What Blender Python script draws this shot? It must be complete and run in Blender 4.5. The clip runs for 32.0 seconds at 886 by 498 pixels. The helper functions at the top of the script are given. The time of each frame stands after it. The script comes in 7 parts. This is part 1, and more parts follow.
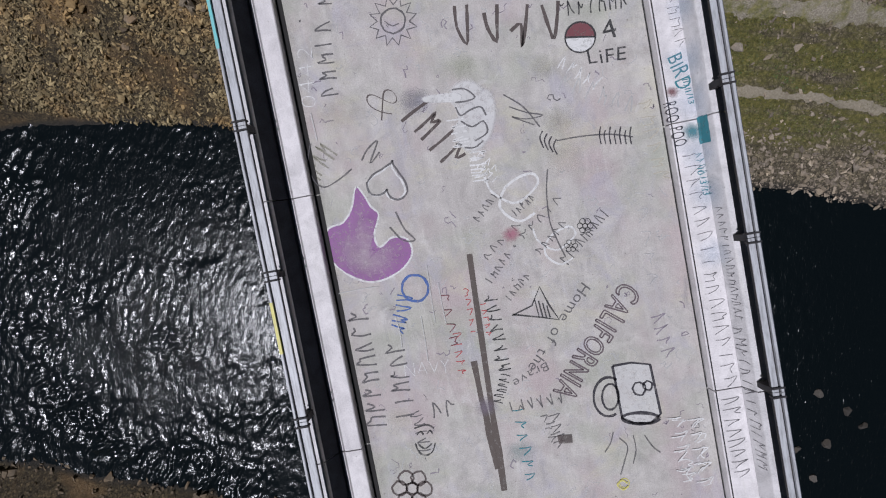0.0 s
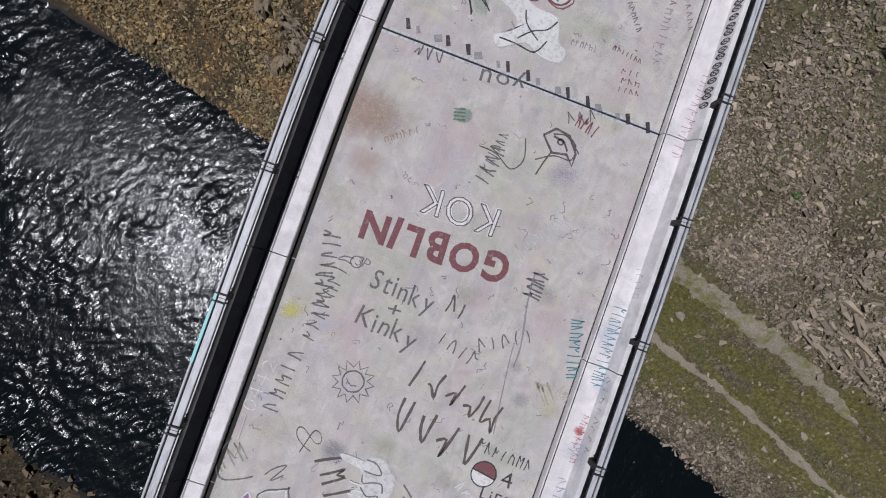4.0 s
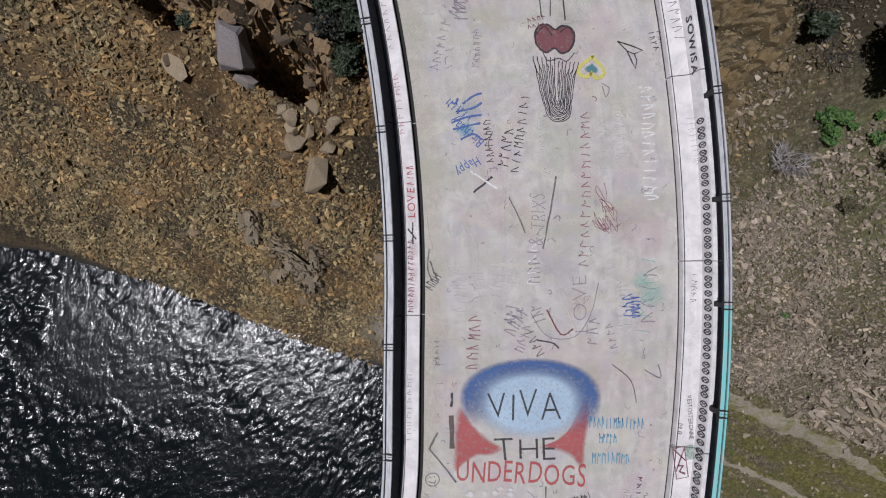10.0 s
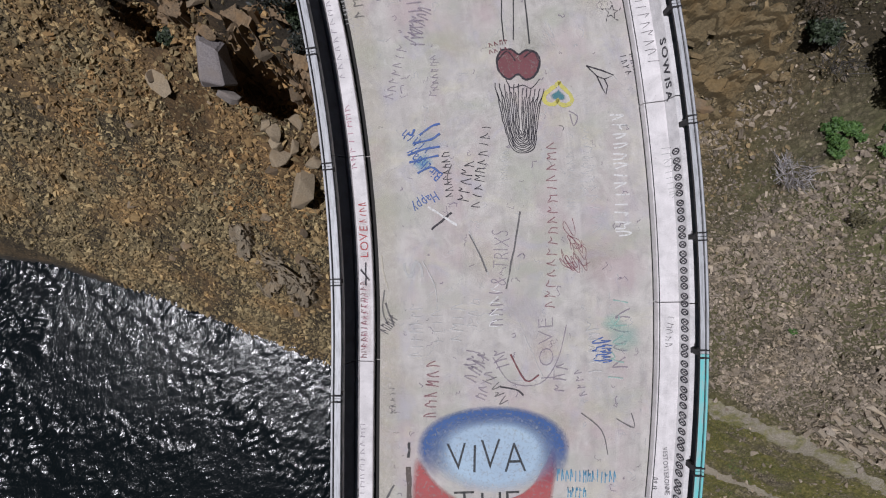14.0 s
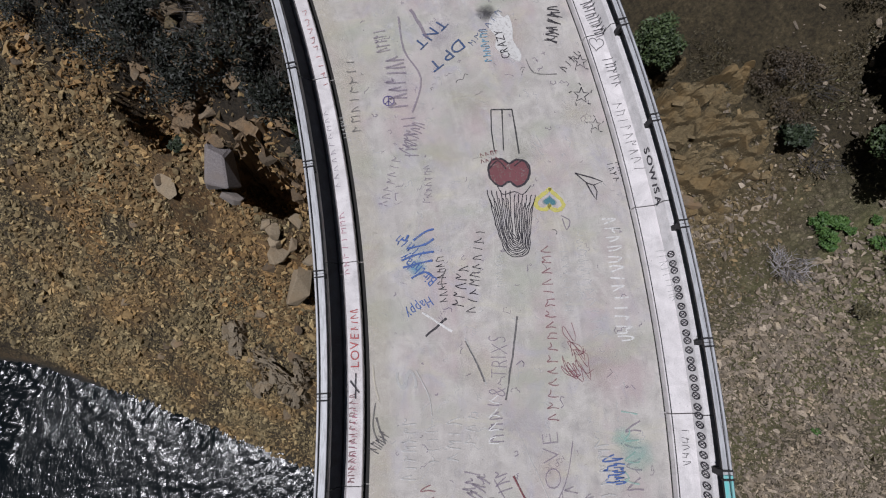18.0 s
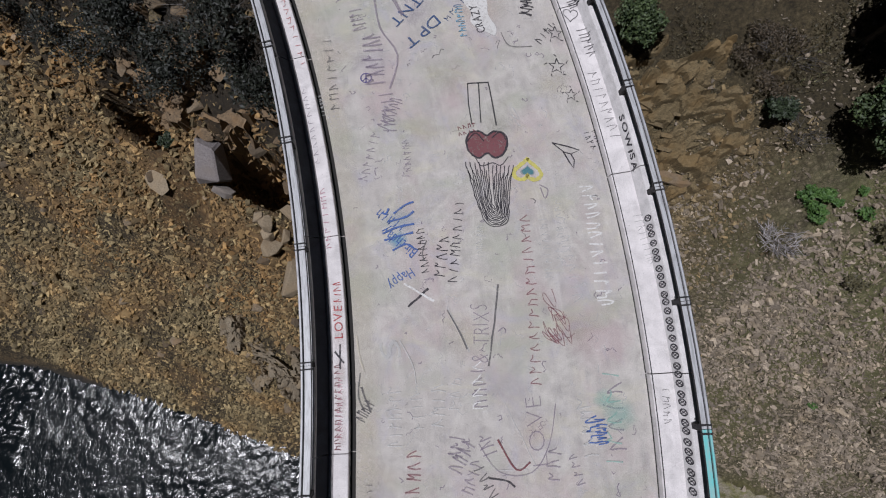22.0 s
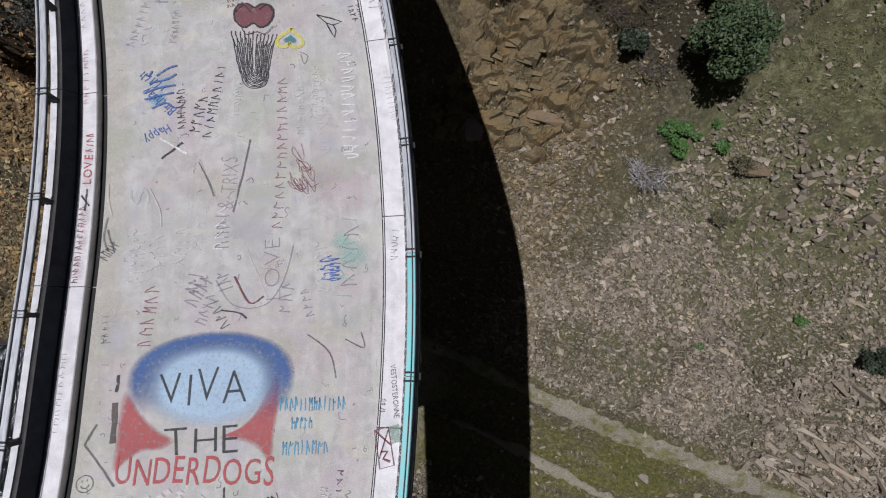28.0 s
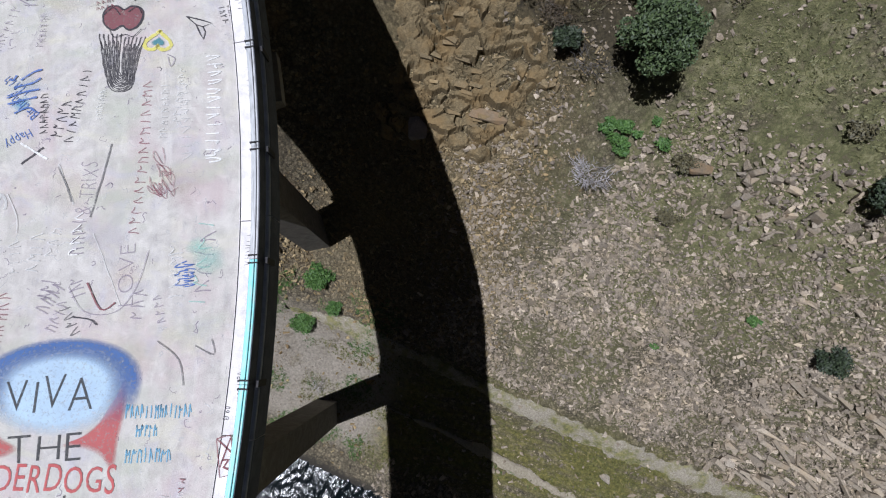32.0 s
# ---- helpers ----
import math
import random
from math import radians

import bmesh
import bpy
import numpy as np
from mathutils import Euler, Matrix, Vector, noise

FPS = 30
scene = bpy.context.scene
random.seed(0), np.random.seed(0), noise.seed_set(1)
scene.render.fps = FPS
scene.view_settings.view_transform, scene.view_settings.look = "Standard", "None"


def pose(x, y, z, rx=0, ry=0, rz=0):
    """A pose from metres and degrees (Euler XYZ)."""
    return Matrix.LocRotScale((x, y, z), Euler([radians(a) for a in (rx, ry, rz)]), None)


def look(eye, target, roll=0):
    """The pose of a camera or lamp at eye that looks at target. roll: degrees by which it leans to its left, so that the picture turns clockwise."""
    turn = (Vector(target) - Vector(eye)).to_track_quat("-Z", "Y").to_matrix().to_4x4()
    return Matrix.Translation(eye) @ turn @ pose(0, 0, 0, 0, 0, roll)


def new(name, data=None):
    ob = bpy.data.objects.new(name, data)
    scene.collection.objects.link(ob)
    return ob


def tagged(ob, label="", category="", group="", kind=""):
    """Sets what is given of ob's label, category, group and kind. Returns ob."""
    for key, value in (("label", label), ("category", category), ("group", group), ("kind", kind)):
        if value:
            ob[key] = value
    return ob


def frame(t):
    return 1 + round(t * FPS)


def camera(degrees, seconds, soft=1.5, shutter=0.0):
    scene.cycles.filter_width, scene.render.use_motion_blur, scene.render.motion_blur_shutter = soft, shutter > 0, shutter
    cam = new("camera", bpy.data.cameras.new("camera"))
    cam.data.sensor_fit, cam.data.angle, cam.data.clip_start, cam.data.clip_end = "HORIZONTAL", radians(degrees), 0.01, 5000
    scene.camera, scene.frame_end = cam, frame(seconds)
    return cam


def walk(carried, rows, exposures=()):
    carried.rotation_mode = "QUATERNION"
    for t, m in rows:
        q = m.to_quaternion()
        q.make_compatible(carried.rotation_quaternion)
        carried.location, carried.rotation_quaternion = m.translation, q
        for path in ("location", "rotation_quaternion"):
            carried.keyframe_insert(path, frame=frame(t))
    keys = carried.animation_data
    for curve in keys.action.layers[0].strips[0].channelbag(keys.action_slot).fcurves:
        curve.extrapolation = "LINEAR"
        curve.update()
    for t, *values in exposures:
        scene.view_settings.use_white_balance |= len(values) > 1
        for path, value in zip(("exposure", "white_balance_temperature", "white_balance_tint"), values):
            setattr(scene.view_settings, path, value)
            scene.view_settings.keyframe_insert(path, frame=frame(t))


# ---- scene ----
cam = camera(89.81, 32.0, 1.1)
PATH = [
    (0.0, pose(0.746, -3.280, 9.214, -2.92, 2.60, 6.84)),
    (0.5, pose(0.891, -2.418, 9.140, -3.47, 0.44, 16.75)),
    (1.0, pose(1.010, -1.495, 9.125, -3.51, -1.92, 29.13)),
    (1.5, pose(0.928, -0.798, 9.184, -1.13, -3.29, 36.67)),
    (2.0, pose(0.549, -0.175, 9.454, 0.72, -4.01, 38.78)),
    (2.5, pose(0.020, 0.514, 9.712, 0.27, -3.89, 38.92)),
    (3.0, pose(-0.577, 1.414, 9.965, -0.21, -3.62, 38.95)),
    (3.5, pose(-1.229, 2.604, 10.183, -0.65, -3.41, 38.42)),
    (5.5, pose(-4.371, 9.314, 10.932, 0.90, -4.29, 33.74)),
    (6.0, pose(-5.269, 11.034, 11.120, 1.01, -4.01, 33.37)),
    (6.5, pose(-6.081, 12.488, 11.307, 1.12, -3.76, 32.88)),
    (7.0, pose(-6.819, 13.635, 11.493, 1.48, -3.53, 31.99)),
    (7.5, pose(-7.601, 14.446, 11.765, 1.58, -2.86, 29.17)),
    (8.0, pose(-8.245, 15.037, 12.082, 1.89, -2.24, 26.03)),
    (8.5, pose(-8.727, 15.594, 12.283, 2.11, -2.57, 25.58)),
    (9.0, pose(-9.007, 16.014, 12.366, 1.28, -2.68, 25.37)),
    (9.5, pose(-9.170, 16.360, 12.417, 0.64, -2.57, 25.18)),
    (10.0, pose(-9.218, 16.671, 12.474, 0.25, -2.41, 24.99)),
    (10.5, pose(-9.096, 16.961, 12.421, 0.11, -2.19, 24.88)),
    (11.0, pose(-8.913, 17.216, 12.352, 0.09, -1.88, 24.80)),
    (11.5, pose(-8.682, 17.489, 12.287, 0.07, -1.51, 24.81)),
    (12.0, pose(-8.496, 17.705, 12.164, 0.07, -1.25, 24.94)),
    (12.5, pose(-8.376, 17.919, 12.074, -0.02, -0.98, 24.90)),
    (13.0, pose(-8.304, 18.129, 11.952, -0.16, -0.71, 24.77)),
    (13.5, pose(-8.307, 18.231, 11.868, -0.06, -0.82, 24.82)),
    (15.5, pose(-8.348, 18.484, 11.525, 0.86, -0.96, 24.69)),
    (16.0, pose(-8.373, 18.602, 11.557, 1.75, -0.80, 24.60)),
    (16.5, pose(-8.386, 18.803, 11.503, 6.59, -0.48, 24.73)),
    (17.0, pose(-8.354, 18.808, 11.534, 11.01, -0.46, 24.66)),
    (17.5, pose(-8.355, 18.759, 11.534, 11.77, -0.77, 24.47)),
    (18.0, pose(-8.386, 18.772, 11.508, 11.57, -0.91, 24.20)),
    (18.5, pose(-8.402, 18.788, 11.482, 11.35, -0.96, 23.93)),
    (19.0, pose(-8.384, 18.735, 11.481, 11.30, -0.99, 23.64)),
    (19.5, pose(-8.330, 18.638, 11.495, 11.35, -1.00, 23.36)),
    (20.0, pose(-8.279, 18.541, 11.516, 11.39, -1.00, 23.08)),
    (20.5, pose(-8.224, 18.508, 11.524, 11.30, -0.94, 22.82)),
    (21.0, pose(-8.161, 18.470, 11.539, 11.20, -0.87, 22.58)),
    (21.5, pose(-7.951, 18.444, 11.535, 11.18, -0.66, 22.37)),
    (22.0, pose(-7.612, 18.332, 11.529, 11.29, -0.44, 22.40)),
    (22.5, pose(-7.144, 18.080, 11.549, 11.44, -0.37, 22.53)),
    (23.0, pose(-6.578, 17.819, 11.515, 11.52, -0.32, 22.57)),
    (23.5, pose(-6.029, 17.634, 11.455, 11.48, -0.40, 22.54)),
    (24.0, pose(-5.488, 17.519, 11.395, 11.38, -0.61, 22.46)),
    (24.5, pose(-4.891, 17.413, 11.362, 11.26, -0.80, 22.35)),
    (25.0, pose(-4.291, 17.302, 11.371, 11.17, -1.03, 22.24)),
    (25.5, pose(-3.686, 17.164, 11.399, 11.19, -1.36, 22.22)),
    (27.5, pose(-1.000, 16.832, 11.543, 11.75, -2.06, 21.95)),
    (28.0, pose(-0.123, 16.996, 11.521, 11.68, -1.81, 22.02)),
    (28.5, pose(0.584, 17.145, 11.561, 11.56, -1.87, 21.80)),
    (29.0, pose(1.230, 17.315, 11.629, 11.36, -2.02, 21.74)),
    (29.5, pose(1.885, 17.570, 11.727, 11.20, -2.11, 21.66)),
    (30.0, pose(2.454, 17.844, 11.812, 11.04, -2.09, 21.83)),
    (30.5, pose(2.898, 18.117, 11.844, 11.06, -1.90, 21.85)),
    (31.0, pose(3.166, 18.331, 11.788, 11.13, -1.72, 21.83)),
    (31.5, pose(3.296, 18.505, 11.647, 11.20, -1.45, 21.90)),
    (32.0, pose(3.382, 18.670, 11.469, 11.27, -0.98, 21.95)),
]
walk(cam, PATH, [(0.0, -0.39, 5850, 16), (3.5, -0.35, 5900, 16), (6.0, -0.33, 5980, 16), (13.0, -0.29, 6000, 16), (17.0, -0.37, 6000, 15), (25.5, -0.4, 5950, 15), (28.0, -0.22, 5900, 14), (30.0, 0.1, 5800, 13), (32.0, 0.24, 5700, 13)])

# ---- sky and sun ----
SUN_WAY = Vector((0.241, 0.236, -0.941)).normalized()
world = bpy.data.worlds.new("sky")
scene.world = world
world.use_nodes = True
wn = world.node_tree
sky = wn.nodes.new("ShaderNodeTexSky")
sky.sky_type = "NISHITA"
sky.sun_disc = False
sky.sun_elevation = math.asin(-SUN_WAY.z)
sky.sun_rotation = math.atan2(-SUN_WAY.x, -SUN_WAY.y)
wn.nodes["Background"].inputs["Strength"].default_value = 0.006
wn.links.new(sky.outputs["Color"], wn.nodes["Background"].inputs["Color"])
lamp = bpy.data.lights.new("sun", "SUN")
lamp.energy = 4.6
lamp.angle = radians(0.53)
lamp.color = (1.0, 0.975, 0.94)
sun = new("sun", lamp)
sun.matrix_world = look((0, 0, 60), Vector((0, 0, 60)) + SUN_WAY)

# ---- plan of the bridge: straight, then an arc that turns left ----
X0, Y0, TURN, RAD = -3.366, 11.947, 0.3071, 44.757
AHEAD = Vector((-math.sin(TURN), math.cos(TURN), 0))
SIDE = Vector((math.cos(TURN), math.sin(TURN), 0))


def drift(s, u):
    """How far the deck's edges stray from the plain line and arc, where one eases into the other."""
    k = abs(u)
    k = min(max((k - 3.2) / 0.45, 0), 1)
    if u > 0:
        return -0.06 * k * math.exp(-(s / 4) ** 2)
    q = min(max((s + 1) / 6, 0), 1)
    return k * (0.16 * (1 - q * q * (3 - 2 * q)) + 0.15 * math.exp(-((s + 1.2) / 2.6) ** 2))


def on(s, u, z=0.0, edge=True):
    """The place s metres along the deck, u metres to the right of its middle."""
    if edge:
        u += drift(s, u)
    if s <= 0:
        return Vector((X0, Y0, z)) + AHEAD * s + SIDE * u
    a = s / RAD
    way = SIDE * math.cos(a) + AHEAD * math.sin(a)
    return Vector((X0, Y0, z)) - SIDE * RAD + way * (RAD + u)


def along(x, y):
    """The s and u of a place: on() the other way round."""
    r = Vector((x - X0, y - Y0, 0))
    s, u = r.dot(AHEAD), r.dot(SIDE)
    if s <= 0:
        return s, u
    v = r + SIDE * RAD
    return math.atan2(v.dot(AHEAD), v.dot(SIDE)) * RAD, v.length - RAD


WATER = -32.0
SHORE_X = (-70, -46, -42, -36, -30, -24, -18, -12, -7, 0, 12, 25, 31, 40, 50, 70)
SHORE_Y = (-8, 0.1, 1.3, 2.3, 3.1, 3.3, 3.9, 4.3, 4.2, 3.9, 3.7, 3.3, 3.4, 2.5, 2.1, 1.5)


def smooth(a, b, x):
    x = min(max((x - a) / (b - a), 0), 1)
    return x * x * (3 - 2 * x)


def ground_z(x, y):
    """The height of the canyon's floor and sides, without its stones."""
    d = y - float(np.interp(x, SHORE_X, SHORE_Y))
    d += (y - 3.0 - d) * smooth(2, 9, d)
    west = 0.85 * d + 0.25 * max(d - 12, 0)
    east = 0.33 * d + 0.34 * max(d - 10, 0) + 0.3 * max(d - 20, 0) + 0.1 * max(d - 29, 0)
    k = smooth(-19, -7, x)
    north = (1 - k) * west + k * east
    south = 0.55 * (-32.0 - y)
    z = max(north if d > -2 else -2 + 0.3 * d, south, -2.2)
    if d < 0 and y > -20:
        z = max(0.5 * d, -2.2)
    z = min(z, 60 + 0.1 * z)
    n = noise.fractal((x * 0.09, y * 0.09, 0.3), 1.0, 2.0, 4)
    m = noise.fractal((x * 0.4, y * 0.4, 7.3), 1.0, 2.0, 3)
    up = smooth(0, 8, abs(d)) if d > 0 else 0.3
    z = WATER + z + up * (0.9 * n + 0.22 * m)
    # the hollows in the cliff
    for cx, cy, rx, ry, deep in ((-21.2, 22.9, 2.8, 1.25, 7.0), (-28.9, 23.6, 2.0, 1.3, 4.0)):
        z -= deep * (1 - smooth(0.7, 1.15, math.hypot((x - cx) / rx, (y - cy) / ry)))
    s, u = along(x, y)
    if abs(u) < 8 and s < 60:
        z = min(z, -1.2 + max(abs(u) - 5.5, 0) * 2)
    return z

# ---- materials ----


def material(name, rough=0.85, metal=0.0):
    m = bpy.data.materials.new(name)
    m.use_nodes = True
    b = m.node_tree.nodes["Principled BSDF"]
    b.inputs["Roughness"].default_value = rough
    b.inputs["Metallic"].default_value = metal
    return m, m.node_tree.nodes, m.node_tree.links, b


def tex(nodes, links, scale, detail=6.0, rough=0.6, vec=None, stretch=None, distort=0.0):
    t = nodes.new("ShaderNodeTexNoise")
    t.inputs["Scale"].default_value = scale
    t.inputs["Detail"].default_value = detail
    t.inputs["Roughness"].default_value = rough
    t.inputs["Distortion"].default_value = distort
    if vec is None:
        vec = nodes.new("ShaderNodeNewGeometry").outputs["Position"]
    if stretch:
        mp = nodes.new("ShaderNodeMapping")
        mp.inputs["Scale"].default_value = stretch
        links.new(vec, mp.inputs["Vector"])
        vec = mp.outputs["Vector"]
    links.new(vec, t.inputs["Vector"])
    return t.outputs["Fac"]


def ramp(nodes, links, fac, *stops):
    r = nodes.new("ShaderNodeValToRGB")
    el = r.color_ramp.elements
    while len(el) < len(stops):
        el.new(0.5)
    for e, (p, c) in zip(el, stops):
        e.position = p
        e.color = (*c, 1) if len(c) == 3 else c
    links.new(fac, r.inputs["Fac"])
    return r.outputs["Color"]


def blend(nodes, links, fac, a, b, kind="MIX"):
    x = nodes.new("ShaderNodeMix")
    x.data_type, x.blend_type = "RGBA", kind
    if isinstance(fac, float):
        x.inputs["Factor"].default_value = fac
    else:
        links.new(fac, x.inputs["Factor"])
    for k, v in ((6, a), (7, b)):
        if isinstance(v, tuple):
            x.inputs[k].default_value = (*v, 1)
        else:
            links.new(v, x.inputs[k])
    return x.outputs[2]


def bump(nodes, links, b, height, strength=0.5, dist=0.02):
    n = nodes.new("ShaderNodeBump")
    n.inputs["Strength"].default_value = strength
    n.inputs["Distance"].default_value = dist
    links.new(height, n.inputs["Height"])
    links.new(n.outputs["Normal"], b.inputs["Normal"])


def concrete(name, light, dark, stain, streaks=True, tint=0.0):
    """Weathered concrete; its uv map holds metres across and along the bridge."""
    m, n, l, b = material(name, 0.88)
    uv = n.new("ShaderNodeUVMap").outputs["UV"]
    big = tex(n, l, 0.35, 5, 0.62, uv)
    mid = tex(n, l, 2.2, 7, 0.65, uv, None, 0.6)
    fine = tex(n, l, 38, 4, 0.7, uv)
    col = ramp(n, l, mid, (0.3, dark), (0.62, light))
    col = blend(n, l, ramp(n, l, big, (0.42, (0, 0, 0)), (0.72, (0.65, 0.65, 0.65))), col, stain)
    if tint:
        pink = ramp(n, l, tex(n, l, 0.55, 4, 0.6, uv, (1.3, 0.8, 1)), (0.48, (0, 0, 0)), (0.66, (tint, tint, tint)))
        col = blend(n, l, pink, col, (0.41, 0.325, 0.33))
        green = ramp(n, l, tex(n, l, 0.5, 4, 0.6, uv, (0.8, 1.4, 1)), (0.5, (0, 0, 0)), (0.68, (tint, tint, tint)))
        col = blend(n, l, green, col, (0.33, 0.35, 0.275))
        # old washed-out paint: lavender, cream and grey smears
        for scale, squash, low, strength, hue in ((0.9, (1.2, 0.9, 1), 0.53, 0.5, (0.37, 0.355, 0.415)), (0.8, (0.7, 1.2, 1), 0.54, 0.5, (0.5, 0.475, 0.36)), (1.7, (1.3, 0.7, 1), 0.57, 0.5, (0.26, 0.25, 0.255)), (2.6, (1.0, 1.0, 1), 0.6, 0.55, (0.6, 0.59, 0.57))):
            place = n.new("ShaderNodeVectorMath")
            place.operation = "ADD"
            place.inputs[1].default_value = (31.0 * scale, 17.0 * scale, 0)
            l.new(uv, place.inputs[0])
            mask = ramp(n, l, tex(n, l, scale, 7, 0.68, place.outputs[0], squash, 0.8), (low, (0, 0, 0)), (low + 0.14, (strength, strength, strength)))
            col = blend(n, l, mask, col, hue)
    if streaks:
        st = tex(n, l, 1.0, 5, 0.65, uv, (5.0, 0.16, 1))
        col = blend(n, l, ramp(n, l, st, (0.5, (0, 0, 0)), (0.68, (0.16, 0.16, 0.16))), col, tuple(c * 0.62 for c in dark))
        wp = tex(n, l, 1.0, 6, 0.7, uv, (1.6, 0.5, 1), 1.2)
        col = blend(n, l, ramp(n, l, wp, (0.58, (0, 0, 0)), (0.66, (0.3, 0.3, 0.3))), col, (0.58, 0.56, 0.52))
    col = blend(n, l, 0.6, col, ramp(n, l, fine, (0.3, (0.2, 0.2, 0.2)), (0.7, (0.8, 0.8, 0.8))), "SOFT_LIGHT")
    pits = ramp(n, l, tex(n, l, 16, 3, 0.5, uv), (0.26, (0.25, 0.22, 0.2)), (0.32, (1, 1, 1)))
    col = blend(n, l, 0.5, col, pits, "MULTIPLY")
    l.new(col, b.inputs["Base Color"])
    bump(n, l, b, fine, 0.35, 0.01)
    return m


deck_mat = concrete("deck_concrete", (0.5, 0.476, 0.447), (0.345, 0.325, 0.305), (0.42, 0.39, 0.373), True, 0.6)
kerb_mat = concrete("kerb_concrete", (0.72, 0.69, 0.69), (0.5, 0.48, 0.48), (0.58, 0.55, 0.55))
wall_mat = concrete("parapet_concrete", (0.68, 0.66, 0.66), (0.44, 0.43, 0.43), (0.5, 0.49, 0.49))
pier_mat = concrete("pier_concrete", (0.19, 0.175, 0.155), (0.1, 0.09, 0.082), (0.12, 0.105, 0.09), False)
# navy tone that colours the outer faces as they look in shade
outer_shade_mat = concrete("outer_shade_concrete", (0.085, 0.095, 0.125), (0.035, 0.04, 0.055), (0.06, 0.062, 0.072), False)


def painted_steel(name, col, worn):
    m, n, l, b = material(name, 0.8 if name == "dark_steel" else 0.5, 0.0)
    uv = n.new("ShaderNodeUVMap").outputs["UV"]
    k = tex(n, l, 3.0, 6, 0.7, uv, (6, 0.7, 1))
    l.new(ramp(n, l, k, (0.36, worn), (0.55, col)), b.inputs["Base Color"])
    bump(n, l, b, tex(n, l, 25, 3, 0.6, uv), 0.2, 0.004)
    return m


rail_mat = painted_steel("rail_paint", (0.46, 0.47, 0.49), (0.28, 0.28, 0.29))
teal_mat = painted_steel("teal_rail_paint", (0.16, 0.52, 0.52), (0.34, 0.44, 0.44))
yellow_steel = painted_steel("yellow_rail_paint", (0.55, 0.5, 0.08), (0.42, 0.4, 0.2))
dark_steel = painted_steel("dark_steel", (0.016, 0.017, 0.022), (0.04, 0.032, 0.026))
# black of the joints; it also paints the left kerb's shadow
joint_shade_mat, n_, l_, b_ = material("joint_seal", 0.9)
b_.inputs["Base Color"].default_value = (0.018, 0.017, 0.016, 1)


def paint(name, col, cover=0.86, scale=9.0):
    """Worn spray paint or chalk, through which the concrete shows in patches."""
    m, n, l, b = material(name, 0.75)
    k = tex(n, l, scale, 6, 0.75)
    k2 = tex(n, l, 1.3, 4, 0.6)
    l.new(blend(n, l, k2, tuple(c * 0.8 for c in col), tuple(min(c * 1.2 + 0.01, 0.8) for c in col)), b.inputs["Base Color"])
    clear = n.new("ShaderNodeBsdfTransparent")
    mix = n.new("ShaderNodeMixShader")
    at = n.new("ShaderNodeAttribute")
    at.attribute_name = "cover"
    mask = ramp(n, l, k, (0.28, (0.25, 0.25, 0.25)), (0.5, (1, 1, 1)))
    q = n.new("ShaderNodeMath")
    q.operation = "MULTIPLY"
    l.new(mask, q.inputs[0])
    l.new(at.outputs["Fac"], q.inputs[1])
    q2 = n.new("ShaderNodeMath")
    q2.operation = "MULTIPLY"
    q2.inputs[1].default_value = cover
    l.new(q.outputs[0], q2.inputs[0])
    l.new(q2.outputs[0], mix.inputs["Fac"])
    l.new(clear.outputs[0], mix.inputs[1])
    l.new(b.outputs[0], mix.inputs[2])
    l.new(mix.outputs[0], n["Material Output"].inputs["Surface"])
    return m


HUES = dict(black=(0.03, 0.03, 0.032), ink=(0.025, 0.022, 0.03), brown=(0.085, 0.065, 0.06), grey=(0.1, 0.095, 0.1), white=(0.7, 0.69, 0.66),
            chalk=(0.55, 0.55, 0.54), cream=(0.56, 0.52, 0.42), maroon=(0.17, 0.05, 0.06), red=(0.4, 0.07, 0.07), wine=(0.24, 0.08, 0.1), rust=(0.09, 0.07, 0.06),
            purple=(0.3, 0.11, 0.33), lilac=(0.24, 0.2, 0.26), blue=(0.06, 0.12, 0.34), navy=(0.03, 0.07, 0.18), sky=(0.1, 0.3, 0.46), teal=(0.03, 0.19, 0.23),
            mint=(0.3, 0.5, 0.44), green=(0.16, 0.28, 0.2), olive=(0.22, 0.22, 0.14), yellow=(0.6, 0.55, 0.12), pink=(0.42, 0.16, 0.22), indigo=(0.1, 0.08, 0.22),
            rust_stain=(0.36, 0.24, 0.17), slate=(0.22, 0.22, 0.26), moss_haze=(0.36, 0.37, 0.27), teal_haze=(0.12, 0.24, 0.25), lilac_haze=(0.42, 0.37, 0.47), salmon=(0.42, 0.27, 0.2), salmon_haze=(0.46, 0.34, 0.32), yellow_haze=(0.55, 0.52, 0.22), sky_haze=(0.26, 0.38, 0.54), outline=(0.12, 0.09, 0.1), pale_blue=(0.4, 0.54, 0.72), deep_blue=(0.035, 0.1, 0.29))
THIN = dict(slate=0.5, moss_haze=0.4, teal_haze=0.45, lilac_haze=0.4, salmon=0.5, salmon_haze=0.4, yellow_haze=0.45, sky_haze=0.4, chalk=0.55, cream=0.5, lilac=0.55, olive=0.4, rust_stain=0.6, mint=0.55, grey=0.72, purple=0.8, green=0.55, pale_blue=0.8, sky=0.75, yellow=0.75, wine=0.6)
PAINTS = {k: paint(k + "_paint", c, THIN.get(k, 0.88)) for k, c in HUES.items()}

# rock, earth and plants


